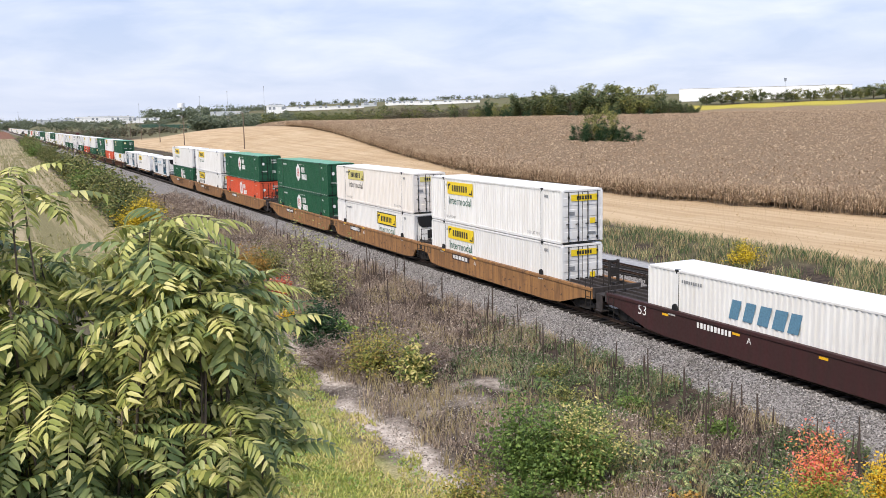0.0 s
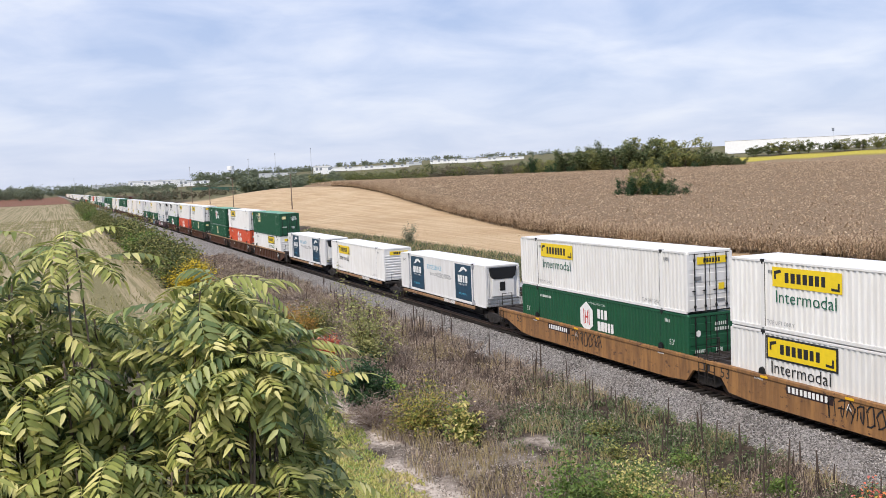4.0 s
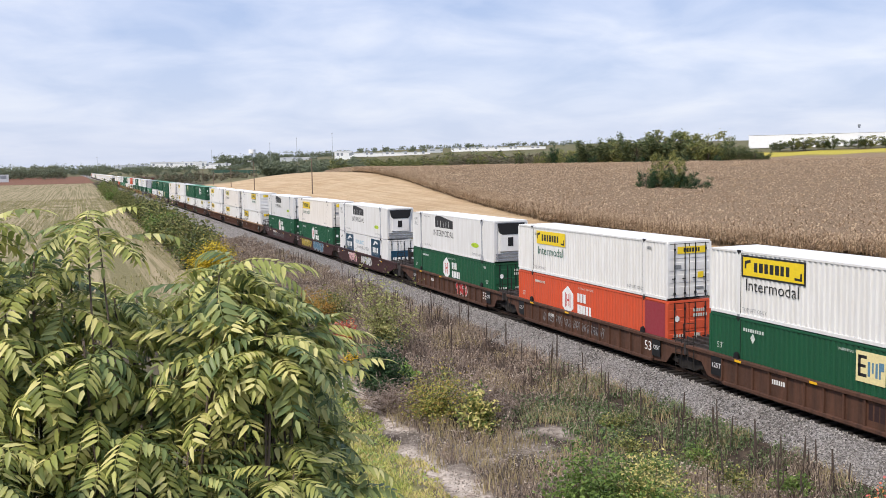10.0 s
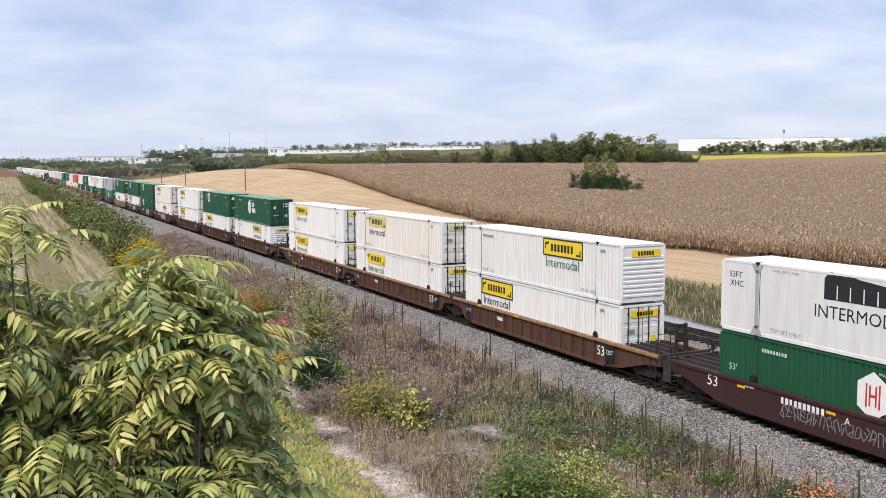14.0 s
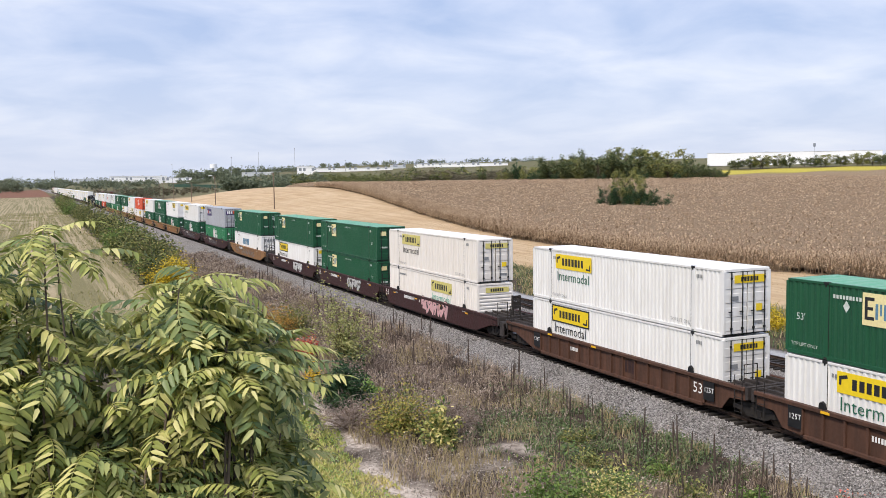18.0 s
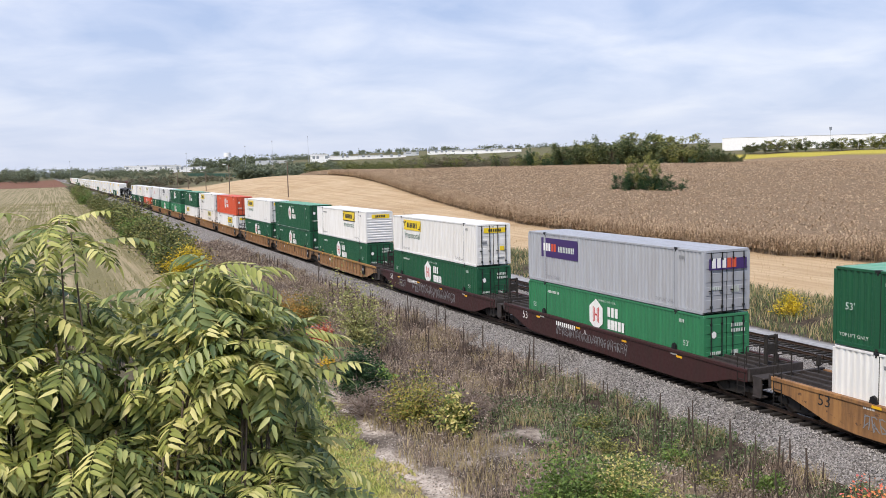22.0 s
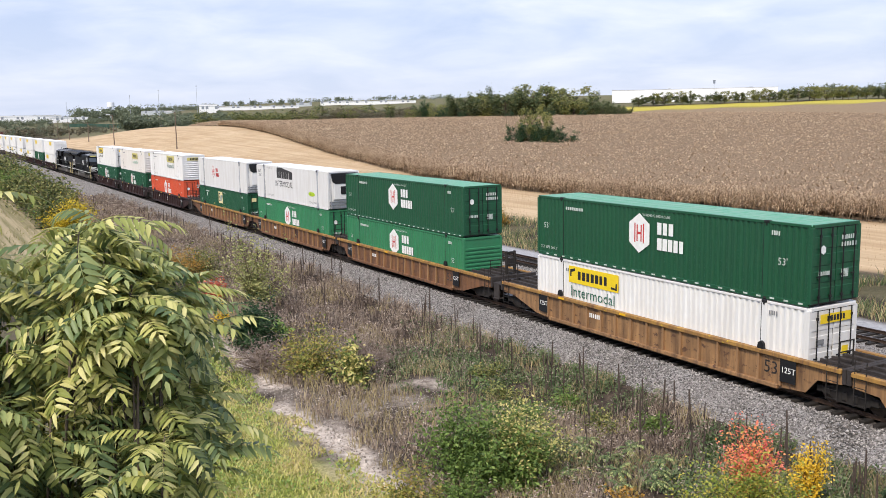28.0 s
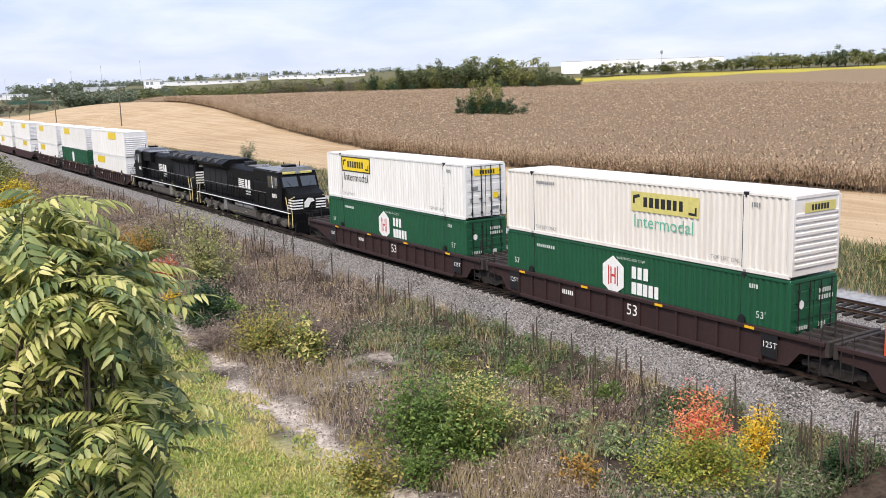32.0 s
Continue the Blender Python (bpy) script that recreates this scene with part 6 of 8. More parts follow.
for i, (x_, y_, r_, h_, k_) in enumerate(((1.2, 10.5, 1.6, 1.7, "green"), (3.4, 10.8, 1.5, 1.5, "varie"), (-1.2, 10.2, 1.6, 1.8, "green"), (-3.6, 10.5, 1.7, 1.8, "olive"), (2.6, 8.6, 1.1, 1.3, "lime"), (0.3, 8.4, 1.2, 1.4, "green"), (-2.4, 8.3, 1.2, 1.4, "olive"), (4.6, 12.6, 1.1, 1.1, "lime"))):
    shrub("shrub", x_, y_, r_, h_, 70, 3400, 0.10, k_, "leafy green undergrowth on the bank below the sumac", 90 + i)
for i, (x_, y_, r_, h_, k_) in enumerate(((18.2, 26.5, 0.8, 0.8, "green"), (20.4, 25.2, 1.0, 0.8, "olive"), (19.2, 29.5, 0.9, 0.7, "olive"), (21.4, 28.5, 0.9, 0.7, "green"), (18.9, 16.4, 0.7, 0.8, "rust"), (16.0, 18.6, 0.8, 0.9, "rust"), (21.0, 33.5, 0.9, 0.7, "olive"), (22.3, 24.4, 0.8, 0.8, "green"))):
    shrub("shrub", x_, y_, r_, h_, 45, 1500, 0.12, k_, "low weedy shrub among the dry stalks", 120 + i, lumps=0.4)
shrub("shrub", 14.9, 63.8, 2.0, 2.3, 90, 4200, 0.15, "rust", "rusty orange autumn shrub", 19)
shrub("shrub", 16.8, 65.6, 1.9, 2.1, 85, 3600, 0.155, "olive", "olive green shrub on the slope", 20)
shrub("shrub", 12.7, 100.0, 2.5, 3.3, 100, 5200, 0.2, "yellow", "yellow autumn shrub beside the hedge", 21)
shrub("shrub", 14.2, 94, 1.6, 2, 62, 1750, 0.189, "rust", "orange-tinged shrub beside the hedge", 22)
shrub("shrub", 46.9, 72.5, 0.9, 1.8, 50, 1125, 0.176, "rust", "dark reddish sapling across the tracks", 23)
shrub("shrub", 46.0, 48.2, 1.3, 1.5, 62, 1875, 0.135, "yellow", "yellow-green weeds beside the gravel road", 24)
shrub("shrub", 47.2, 50.0, 0.9, 1, 50, 1250, 0.135, "mixed", "yellowing weeds beside the gravel road", 25)
shrub("shrub", 46.4, 36.0, 1, 1.3, 50, 1250, 0.135, "varie", "pale green weeds beside the gravel road", 26)
shrub("shrub", 46.8, 29.0, 1.1, 1.2, 50, 1250, 0.135, "olive", "green weeds beside the gravel road", 27)
shrub("shrub", 49.0, 131, 1.3, 3, 50, 1125, 0.23, "wood_hazed", "small dark sapling beyond the tracks", 28)


def hedge():
    """Bushes in a ragged line between the field and the track."""
    made = []
    for k, kind in enumerate(("hedge", "hedge", "green", "mixed")):
        ob = tagged(new("hedge_bush"), {"hedge": "olive green hedge bush along the railway", "green": "green hedge bush along the railway", "mixed": "yellowing hedge bush along the railway"}[kind], "bush", "hedge along the railway")
        w, l = bush_meshes(1.0, 1.3, 60, 1900, 0.14, LEAF[kind], TWIG, 60 + k, lumps=0.45, spread=0.08)
        part("branchwork", w, ob)
        tagged(part("foliage", l, ob), kind="stuff")
        made.append((ob, kind))
    r = random.Random(5)
    y, i = 106.0, 0
    while y < 560:
        for _ in range(2 if y < 260 else 1):
            x, s = r.uniform(12.0, 15.9) - 0.004 * (y - 90), r.uniform(1.7, 3.1) * (0.9 + 0.0011 * y)
            if abs(y - 104) < 6 and x > 12.6:
                x -= 2.5
            src = made[r.choice((0, 0, 1, 1, 2, 2, 0, 1))][0]
            m = Matrix.Translation((x, y + r.uniform(-2, 2), float(land(x, y)) - 0.1)) @ Matrix.Rotation(r.uniform(0, 6.28), 4, "Z")
            if i < 4:
                src = made[i][0]
                ob = src
                ob.matrix_basis = m
            else:
                ob = copy_thing(src, m)
            ob.scale = (s, s, s * r.uniform(0.8, 1.15))
            i += 1
        y += r.uniform(4, 7) if y < 200 else r.uniform(10, 16)


hedge()


# ---- sumac by the camera ----
def frond(seed, pairs=9, L_=0.55, bend=70, leaflet=0.132):
    """A feathered leaf: an arching midrib with paired leaflets. Arrays in its own space, growing along +x."""
    rng = np.random.default_rng(seed)
    vs, fs = [], []
    ts = np.linspace(0, 1, 13)
    ang = -radians(bend) * ts ** 1.25
    step = np.stack([np.cos(ang), 0.10 * np.sin(ts * 4 + seed), np.sin(ang)], -1) * (L_ / 12)
    rib = np.concatenate([np.zeros((1, 3)), np.cumsum(step[:-1], 0)])
    for i, p in enumerate(rib):
        w = 0.0055 * (1 - 0.7 * ts[i])
        vs += [p + (0, -w, 0), p + (0, w, 0), p + (0, 0, -w)]
    for i in range(12):
        a, b = 3 * i, 3 * i + 3
        fs += [(a, a + 1, b + 1), (a, b + 1, b), (a + 1, a + 2, b + 2), (a + 1, b + 2, b + 1), (a + 2, a, b), (a + 2, b, b + 2)]
    def leaflet_at(p, d, n, ln):
        s = np.cross(d, n); s /= np.linalg.norm(s)
        n = np.cross(s, d)
        w = ln * rng.uniform(0.125, 0.155)
        k = len(vs)
        bend_ = -rng.uniform(0.08, 0.3) * ln
        vs.extend([p, p + 0.22 * ln * d + w * s + 0.25 * w * n, p + 0.26 * ln * d - 0.08 * w * n, p + 0.22 * ln * d - w * s + 0.25 * w * n,
                   p + 0.62 * ln * d + 0.8 * w * s + 0.2 * w * n + 0.35 * bend_ * n, p + 0.62 * ln * d + 0.4 * bend_ * n, p + 0.62 * ln * d - 0.8 * w * s + 0.2 * w * n + 0.35 * bend_ * n, p + ln * d + bend_ * n])
        fs.extend([(k, k + 1, k + 2), (k, k + 2, k + 3), (k + 1, k + 4, k + 5), (k + 1, k + 5, k + 2), (k + 2, k + 5, k + 6), (k + 2, k + 6, k + 3), (k + 4, k + 7, k + 5), (k + 5, k + 7, k + 6)])
    for j in range(pairs + 1):
        t = 0.16 + 0.83 * j / pairs
        p = np.array([np.interp(t, ts, rib[:, q]) for q in range(3)])
        d0 = np.array([np.interp(min(1, t + 0.03), ts, rib[:, q]) - np.interp(t - 0.03, ts, rib[:, q]) for q in range(3)])
        d0 /= np.linalg.norm(d0)
        side = np.cross(np.array([-d0[2], 0, d0[0]]), d0); side /= np.linalg.norm(side)
        up = np.cross(d0, side)
        ln = leaflet * (0.70 + 0.42 * math.sin(math.pi * (0.12 + 0.72 * j / pairs))) * rng.uniform(0.9, 1.1)
        if j == pairs:
            leaflet_at(p, d0, up, ln)
            break
        for q in (-1, 1):
            a = radians(rng.uniform(52, 68))
            d = math.cos(a) * d0 + math.sin(a) * q * side - rng.uniform(0.08, 0.3) * up
            leaflet_at(p, d / np.linalg.norm(d), up + 0.25 * q * side, ln)
    return np.array(vs), np.array(fs)


SUMAC = leafy("sumac_leaflet", [(0.135, 0.175, 0.052), (0.31, 0.35, 0.095), (0.52, 0.53, 0.165), (0.70, 0.67, 0.25), (0.82, 0.76, 0.34)], 0.42, 0.28)
SUMAC_G = leafy("green_sumac_leaflet", [(0.075, 0.12, 0.052), (0.165, 0.23, 0.088), (0.31, 0.37, 0.145), (0.51, 0.53, 0.21)], 0.42, 0.28)
SUMAC_Y = leafy("yellowing_sumac_leaflet", [(0.30, 0.38, 0.06), (0.50, 0.54, 0.09), (0.68, 0.62, 0.11), (0.78, 0.65, 0.11)], 0.45, 0.3)
SUMAC_WOOD = plain("sumac_bark", (0.10, 0.075, 0.055), 0.85, 0.3, 14)


def spot(b, e, d):
    """A place d metres off, b degrees right of the line's direction and e degrees below eye level."""
    b, e = radians(b), radians(e)
    return Vector((d * math.sin(b), d * math.cos(b), EYE.z - d * math.tan(e)))


def crown_top(b):
    return float(np.interp(b, [-12, -6, -2.5, 0.6, 2.2, 4, 5.5, 7.5, 9, 11, 13.5, 15.5, 16.8], [2.6, 2.2, 2.6, 2.0, 3.6, 5.6, 6.6, 5.2, 4.9, 7.6, 9.2, 11.2, 14.5]))


def sumac():
    r = random.Random(21)
    tree = tagged(new("sumac_tree"), "sumac tree with drooping feathered yellow-green leaves on the bank", "tree")
    base = Vector((0.3, 7.4, float(land(0.3, 7.4)) - 0.05))
    tree.matrix_basis = Matrix.Translation(base)
    va = [frond(*q) for q in ((1, 9, 0.56, 62), (2, 8, 0.50, 85), (3, 10, 0.62, 48), (4, 8, 0.46, 96), (5, 9, 0.54, 72), (6, 9, 0.52, 34), (7, 10, 0.62, 80))]
    leaf = [mesh_np("leaf", v, f, SUMAC) for v, f in va]
    leaf_g = [mesh_np("leaf", v, f, SUMAC_G) for v, f in va]
    leafy_y = [mesh_np("leaf", v, f, SUMAC_Y) for v, f in va]
    tips, made = [], 0
    rest = {"pale": ([], [], 0), "green": ([], [], 0)}
    guard, bough, twigs = 0, 0, Build()
    # the crown is a dome: leaf whorls over its face, then a second layer behind them
    for want, gap, back in ((150, 0.31, 0.0), (120, 0.26, 0.8)):
        start = len(tips)
        while len(tips) - start < want and guard < 40000:
            guard += 1
            b = r.uniform(-13, 13.4)
            top = crown_top(b)
            e = top + 2.2 + (33 - top) * r.random() ** 1.05
            d = 7.9 - 2.3 * (e - top) / 31 + back + r.uniform(-0.35, 0.35)
            if b > 11.0 and e > 14 and r.random() < 0.4:
                continue
            p = spot(b, e, d)
            if p.z < float(land(p.x, p.y)) + 0.35:
                continue
            if all((p - q[0]).length > gap for q in tips[start:]):
                tips.append((p, b, e, back))
    for b, up in ((0.3, 0.9), (0.9, 1.4), (-5.5, 1.0), (8.9, 1.0), (8.2, 1.5), (9.6, 1.6), (-8, 1.2), (7.4, 1.7), (12.9, 1.2), (12.2, 1.1), (11.0, 1.2), (13.2, 3.0)):
        tips.append((spot(b, crown_top(b) + up - 0.5, 7.2), b, 0.0, 0.0))
    for i in range(16):
        b = r.uniform(6.6, 10.8)
        tips.append((spot(b, crown_top(b) + r.uniform(0.9, 5.0), r.uniform(6.6, 7.6)), b, 6.0, 0.0))
    for i in range(12):
        b = r.uniform(10.5, 14.2)
        tips.append((spot(b, crown_top(b) + r.uniform(2.0, 12.0), r.uniform(6.4, 7.8)), b, 12.0, 0.0))
    trunks = [Vector((dx, dy, 0)) for dx, dy in ((0, 0), (0.35, 0.5), (-0.6, 0.2), (0.9, -0.2), (-1.1, 0.6))]
    for p, b, e, back in tips:
        loc = p - base
        t0 = min(trunks, key=lambda q: (q - Vector((loc.x * 0.55, loc.y * 0.4, 0))).length)
        fork = Vector((t0.x + 0.5 * (loc.x - t0.x), t0.y + 0.5 * (loc.y - t0.y), 0.55 * loc.z))
        pts = [fork, fork.lerp(loc, 0.5) + Vector((r.uniform(-0.08, 0.08), r.uniform(-0.08, 0.08), -0.08)), loc + Vector((0, 0, -0.02))]
        tw = [tuple(t0)] + [tuple(q) for q in pts] if r.random() < 0.06 else [tuple(q) for q in pts]
        if bough < 90:
            part("branch", Build().tube(tw, 0.018, 6, 0.008).mesh("branch", SUMAC_WOOD, True), tree)
            bough += 1
        else:
            twigs.tube(tw, 0.014, 5, 0.006)
        top_e = crown_top(b)
        yellow = (b > 6.6 and b < 10.8 and e < 8.5) or (b < -4.5 and e < 5.0)
        k, a0 = r.randint(8, 11), r.uniform(0, 6.28)
        for i in range(k):
            a = a0 + 6.283 * i / k + r.uniform(-0.3, 0.3)
            tilt = radians(r.uniform(-12, 40) if e < top_e + 4 else r.uniform(-38, 28))
            m = Matrix.Translation(loc + Vector((0, 0, -0.2 * r.random()))) @ Matrix.Rotation(a, 4, "Z") @ Matrix.Rotation(-tilt, 4, "Y") @ Matrix.Rotation(r.uniform(-0.4, 0.4), 4, "X") @ Matrix.Scale(r.uniform(0.7, 1.08), 4)
            j = r.randrange(7)
            green = r.random() < (0.6 if back else 0.3 + 0.4 * sst((e - 13) / 9))
            if made < 300 and back == 0 and (i % 3 == 0 or yellow):
                part("leaf", (leafy_y if yellow else leaf_g if green else leaf)[j], tree, at=m)
                made += 1
            else:
                v, f = va[j]
                mm = np.array(m)
                vs, fs, n = rest["green" if green else "pale"]
                vs.append(v @ mm[:3, :3].T + mm[:3, 3])
                fs.append(f + n)
                rest["green" if green else "pale"] = (vs, fs, n + len(v))
    for t0 in trunks:
        top = Vector((t0.x * 1.5, t0.y * 1.2, 3.3))
        part("trunk", Build().tube([tuple(t0), (t0.x * 1.1 + 0.05, t0.y * 1.1, 1.8), (t0.x * 1.3 - 0.05, t0.y * 1.15, 2.6), tuple(top)], 0.065, 8, 0.03).mesh("trunk", SUMAC_WOOD, True), tree, "slender grey-brown trunk")
    tagged(part("twig_mass", twigs.mesh("twig_mass", SUMAC_WOOD, True), tree), kind="stuff")
    for key, mat in (("pale", SUMAC), ("green", SUMAC_G)):
        vs, fs, n = rest[key]
        tagged(part("leaf_mass", mesh_np("leaf_mass", np.concatenate(vs), np.concatenate(fs), mat), tree), kind="stuff")
    # young sumac shoots low on the slope
    kid = tagged(new("sumac_shoot"), "young sumac shoot with sage green feathered leaves", "plant", "sumac shoots on the slope")
    part("stem", Build().tube([(0, 0, 0), (0.03, 0, 0.5)], 0.012, 5, 0.006).mesh("stem", SUMAC_WOOD), kid)
    for i in range(8):
        part("leaf", leaf_g[i % 5], kid, at=Matrix.Translation((0.03, 0, 0.5)) @ Matrix.Rotation(i * 0.785 + r.uniform(-0.2, 0.2), 4, "Z") @ Matrix.Rotation(radians(r.uniform(-35, 5)), 4, "Y"))
    first = True
    for x, y in ((17.4, 20.6), (18.2, 21.8), (17.8, 22.9), (18.9, 20.4), (18.6, 23.4), (16.9, 19.8), (19.8, 21.2), (17.2, 24.5), (19.3, 22.3), (20.2, 23.0), (18.0, 19.6), (16.2, 21.4)):
        m = Matrix.Translation((x, y, float(land(x, y)))) @ Matrix.Rotation(r.uniform(0, 6), 4, "Z") @ Matrix.Scale(r.uniform(0.7, 1.05), 4)
        if first:
            kid.matrix_basis = m
            first = False
        else:
            k = copy_thing(kid, m)


sumac()


# ---- weeds and grass ----
def blades(x, y, z, h, w, lean, rng, mat, name, label, cat, turn=None):
    """Bent blades or stalks: each a tapered strip of two quads closed to a point."""
    n = len(x)
    a, q = rng.random(n) * 6.283 if turn is None else turn + 0.5 * rng.normal(size=n), rng.random(n) * 6.283
    dx, dy = np.cos(a) * lean * h, np.sin(a) * lean * h
    wx, wy = np.cos(q) * w, np.sin(q) * w
    p0, p1, p2 = np.stack([x, y, z], -1), np.stack([x + 0.3 * dx, y + 0.3 * dy, z + 0.55 * h], -1), np.stack([x + dx, y + dy, z + h], -1)
    s = np.stack([wx, wy, 0 * wx], -1)
    v = np.stack([p0 - s, p0 + s, p1 + 0.8 * s, p1 - 0.8 * s, p2], 1).reshape(-1, 3)
    k = 5 * np.arange(n)[:, None]
    f = np.concatenate([np.stack([k, k + 1, k + 2], -1), np.stack([k, k + 2, k + 3], -1), np.stack([k + 3, k + 2, k + 4], -1)], 1).reshape(-1, 3)
    tagged(new(name, mesh_np(name, v, f, mat)), label, cat, kind="stuff")


DRY = leafy("dry_weed_stalk", [(0.058, 0.041, 0.036), (0.165, 0.122, 0.100), (0.32, 0.25, 0.20), (0.53, 0.43, 0.335), (0.27, 0.19, 0.12)], 0.9, 0.1, 0.4)
STRAW = leafy("straw_grass", [(0.260, 0.208, 0.111), (0.416, 0.338, 0.182), (0.546, 0.455, 0.260)], 0.85, 0.15, 0.3)
GRASS = leafy("mown_grass_blade", [(0.16, 0.24, 0.05), (0.34, 0.40, 0.09), (0.54, 0.53, 0.17), (0.70, 0.57, 0.27), (0.50, 0.40, 0.20)], 0.8, 0.2, 0.6)
WEED = leafy("green_weed_leaf", [(0.042, 0.072, 0.032), (0.10, 0.152, 0.063), (0.195, 0.245, 0.115), (0.31, 0.315, 0.17)], 0.8, 0.2, 0.4)
SEED = leafy("seed_head", [(0.045, 0.033, 0.030), (0.15, 0.113, 0.10), (0.37, 0.30, 0.25), (0.55, 0.47, 0.39)], 0.9, 0.1, 0.2)


def weeds():
    rng = np.random.default_rng(31)
    def field(n, x0, x1, y0, y1, pw=1.6):
        return x0 + (x1 - x0) * rng.random(n), y0 + (y1 - y0) * rng.random(n) ** pw
    # dry weeds over the slope in tufts, thinner on the bare patches
    def tufts(n, per, pw=1.9):
        cx, cy = field(n, 10.6, 24.6, 15, 150, pw)
        keep = (cx > path_x(cy) + 1.0 + 0.9 * value_noise(cx, cy, 1.5, 40)) & (rng.random(n) < 0.45 + 0.3 * (cx - path_x(cy))) & (value_noise(cx, cy, 1.7, 41) > 0.22)
        bare = np.exp(-(((cx - 14.5) / 2.2) ** 2 + ((cy - 31) / 2.6) ** 2)) + np.exp(-(((cx - 17.5) / 1.8) ** 2 + ((cy - 33) / 2.2) ** 2))
        keep &= rng.random(n) > 0.8 * bare
        cx, cy = cx[keep], cy[keep]
        tall = (0.24 + 0.62 * rng.random(len(cx)) ** 1.5 * (0.35 + value_noise(cx, cy, 3.5, 42)) + 0.25 * sst((cy - 40) / 30))
        a, q = rng.random((len(cx), per)) * 6.283, 0.22 * np.sqrt(rng.random((len(cx), per))) * (0.6 + tall[:, None])
        x, y = (cx[:, None] + q * np.cos(a)).ravel(), (cy[:, None] + q * np.sin(a)).ravel()
        h = (tall[:, None] * (1.1 - 1.2 * q) * (0.6 + 0.5 * rng.random((len(cx), per)))).ravel()
        return x, y, np.maximum(h, 0.12), a.ravel()
    x, y, h, turn = tufts(11500, 14)
    green = sst((value_noise(x, y, 4.5, 43) - 0.26) / 0.22) * sst((x - 15.2) / 2.6) * sst((48 - y) / 14)
    g = rng.random(len(x)) < green * 0.72
    blades(x[~g], y[~g], land(x, y)[~g] - 0.03, h[~g], 0.006 + 0.008 * rng.random((~g).sum()) + 0.00011 * y[~g], 0.42, rng, DRY, "dry_weeds", "dry brown weeds over the railway slope", "weeds", turn[~g])
    blades(x[g], y[g], land(x, y)[g] - 0.03, h[g] * 0.7, 0.014 + 0.01 * rng.random(g.sum()), 0.6, rng, WEED, "green_weeds", "low green weeds among dry stalks", "weeds", turn[g])
    # seed heads on top of the stalks
    k = (~g) & (rng.random(len(x)) < 0.42) & (h > 0.25)
    c = np.stack([x[k], y[k], land(x[k], y[k]) + h[k] * 0.92], -1) + rng.normal(size=(k.sum(), 3)) * 0.05
    v, f = leaf_cloud(c, 0.09 + 0.0009 * y[k], rng, 0.2, 2.4)
    tagged(new("seed_heads", mesh_np("seed_heads", v, f, SEED)), "grey-brown seed heads of dry weeds", "weeds", kind="stuff")
    c = np.stack([x[g], y[g], land(x[g], y[g]) + h[g] * 0.5], -1)
    v, f = leaf_cloud(np.concatenate([c, c]) + rng.normal(size=(2 * len(c), 3)) * 0.1, 0.12, rng, 0.6, 1.7)
    tagged(new("weed_leaves", mesh_np("weed_leaves", v, f, WEED)), "broad green weed leaves", "weeds", kind="stuff")
    # straw tufts
    x, y = field(42000, 11.3, 24.4, 16, 120, 1.8)
    keep = (value_noise(x, y, 1.3, 45) > 0.62 - 0.25 * np.exp(-((x - path_x(y) - 2.5) / 2.0) ** 2)) & (x > path_x(y) + 0.9)
    x, y = x[keep], y[keep]
    blades(x, y, land(x, y) - 0.03, 0.35 + 0.4 * rng.random(len(x)), 0.006 + 0.006 * rng.random(len(x)) + 0.0001 * y, 0.4, rng, STRAW, "straw_tufts", "pale straw-coloured grass tufts", "grass")
    # mown grass
    x, y = field(84000, 4.0, 12.6, 13, 64, 1.5)
    keep = (x < path_x(y) + 0.5 + 1.4 * (value_noise(x, y, 1.2, 46) - 0.5)) & (value_noise(x, y, 0.9, 47) > 0.1)
    x, y = x[keep], y[keep]
    blades(x, y, land(x, y) - 0.02, 0.07 + 0.12 * rng.random(len(x)), 0.014 + 0.018 * rng.random(len(x)), 0.7, rng, GRASS, "mown_grass", "short green and yellowing mown grass", "grass")
    x, y = field(16000, 4.5, 12.2, 13, 50, 1.4)
    keep = (x < path_x(y) + 0.2) & (value_noise(x, y, 1.1, 52) > 0.45)
    v, f = leaf_cloud(np.stack([x[keep], y[keep], land(x[keep], y[keep]) + 0.05], -1), 0.10, rng, 0.7, 1.5)
    tagged(new("clover_leaves", mesh_np("clover_leaves", v, f, LEAF["bright"])), "low bright clover leaves in the mown grass", "grass", kind="stuff")
    # pebbles along the worn path
    n = 7500
    y = 16 + 36 * rng.random(n); x = path_x(y) + 1.0 + rng.normal(size=n) * 0.6
    bx = rng.random(n) < 0.35
    x[bx] = 14.6 + rng.normal(size=bx.sum()) * 1.6; y[bx] = 31.5 + rng.normal(size=bx.sum()) * 1.9
    v, f = leaf_cloud(np.stack([x, y, land(x, y) + 0.01], -1), 0.07, rng, 0.8, 1.2, 0.8)
    peb = leafy("pale_path_stone", [(0.16, 0.13, 0.11), (0.36, 0.31, 0.26), (0.58, 0.52, 0.46)], 0.9, 0.0)
    tagged(new("path_stones", mesh_np("path_stones", v, f, peb)), "pale broken stones on the worn path", "stones", kind="stuff")
    # verge across the tracks
    x, y = field(42000, 42.9, 51, 18, 190, 1.6)
    keep = value_noise(x, y, 1.8, 48) > 0.25
    x, y = x[keep] - SKEW * (y[keep] - 35), y[keep]
    m = rng.random(len(x)) < 0.55
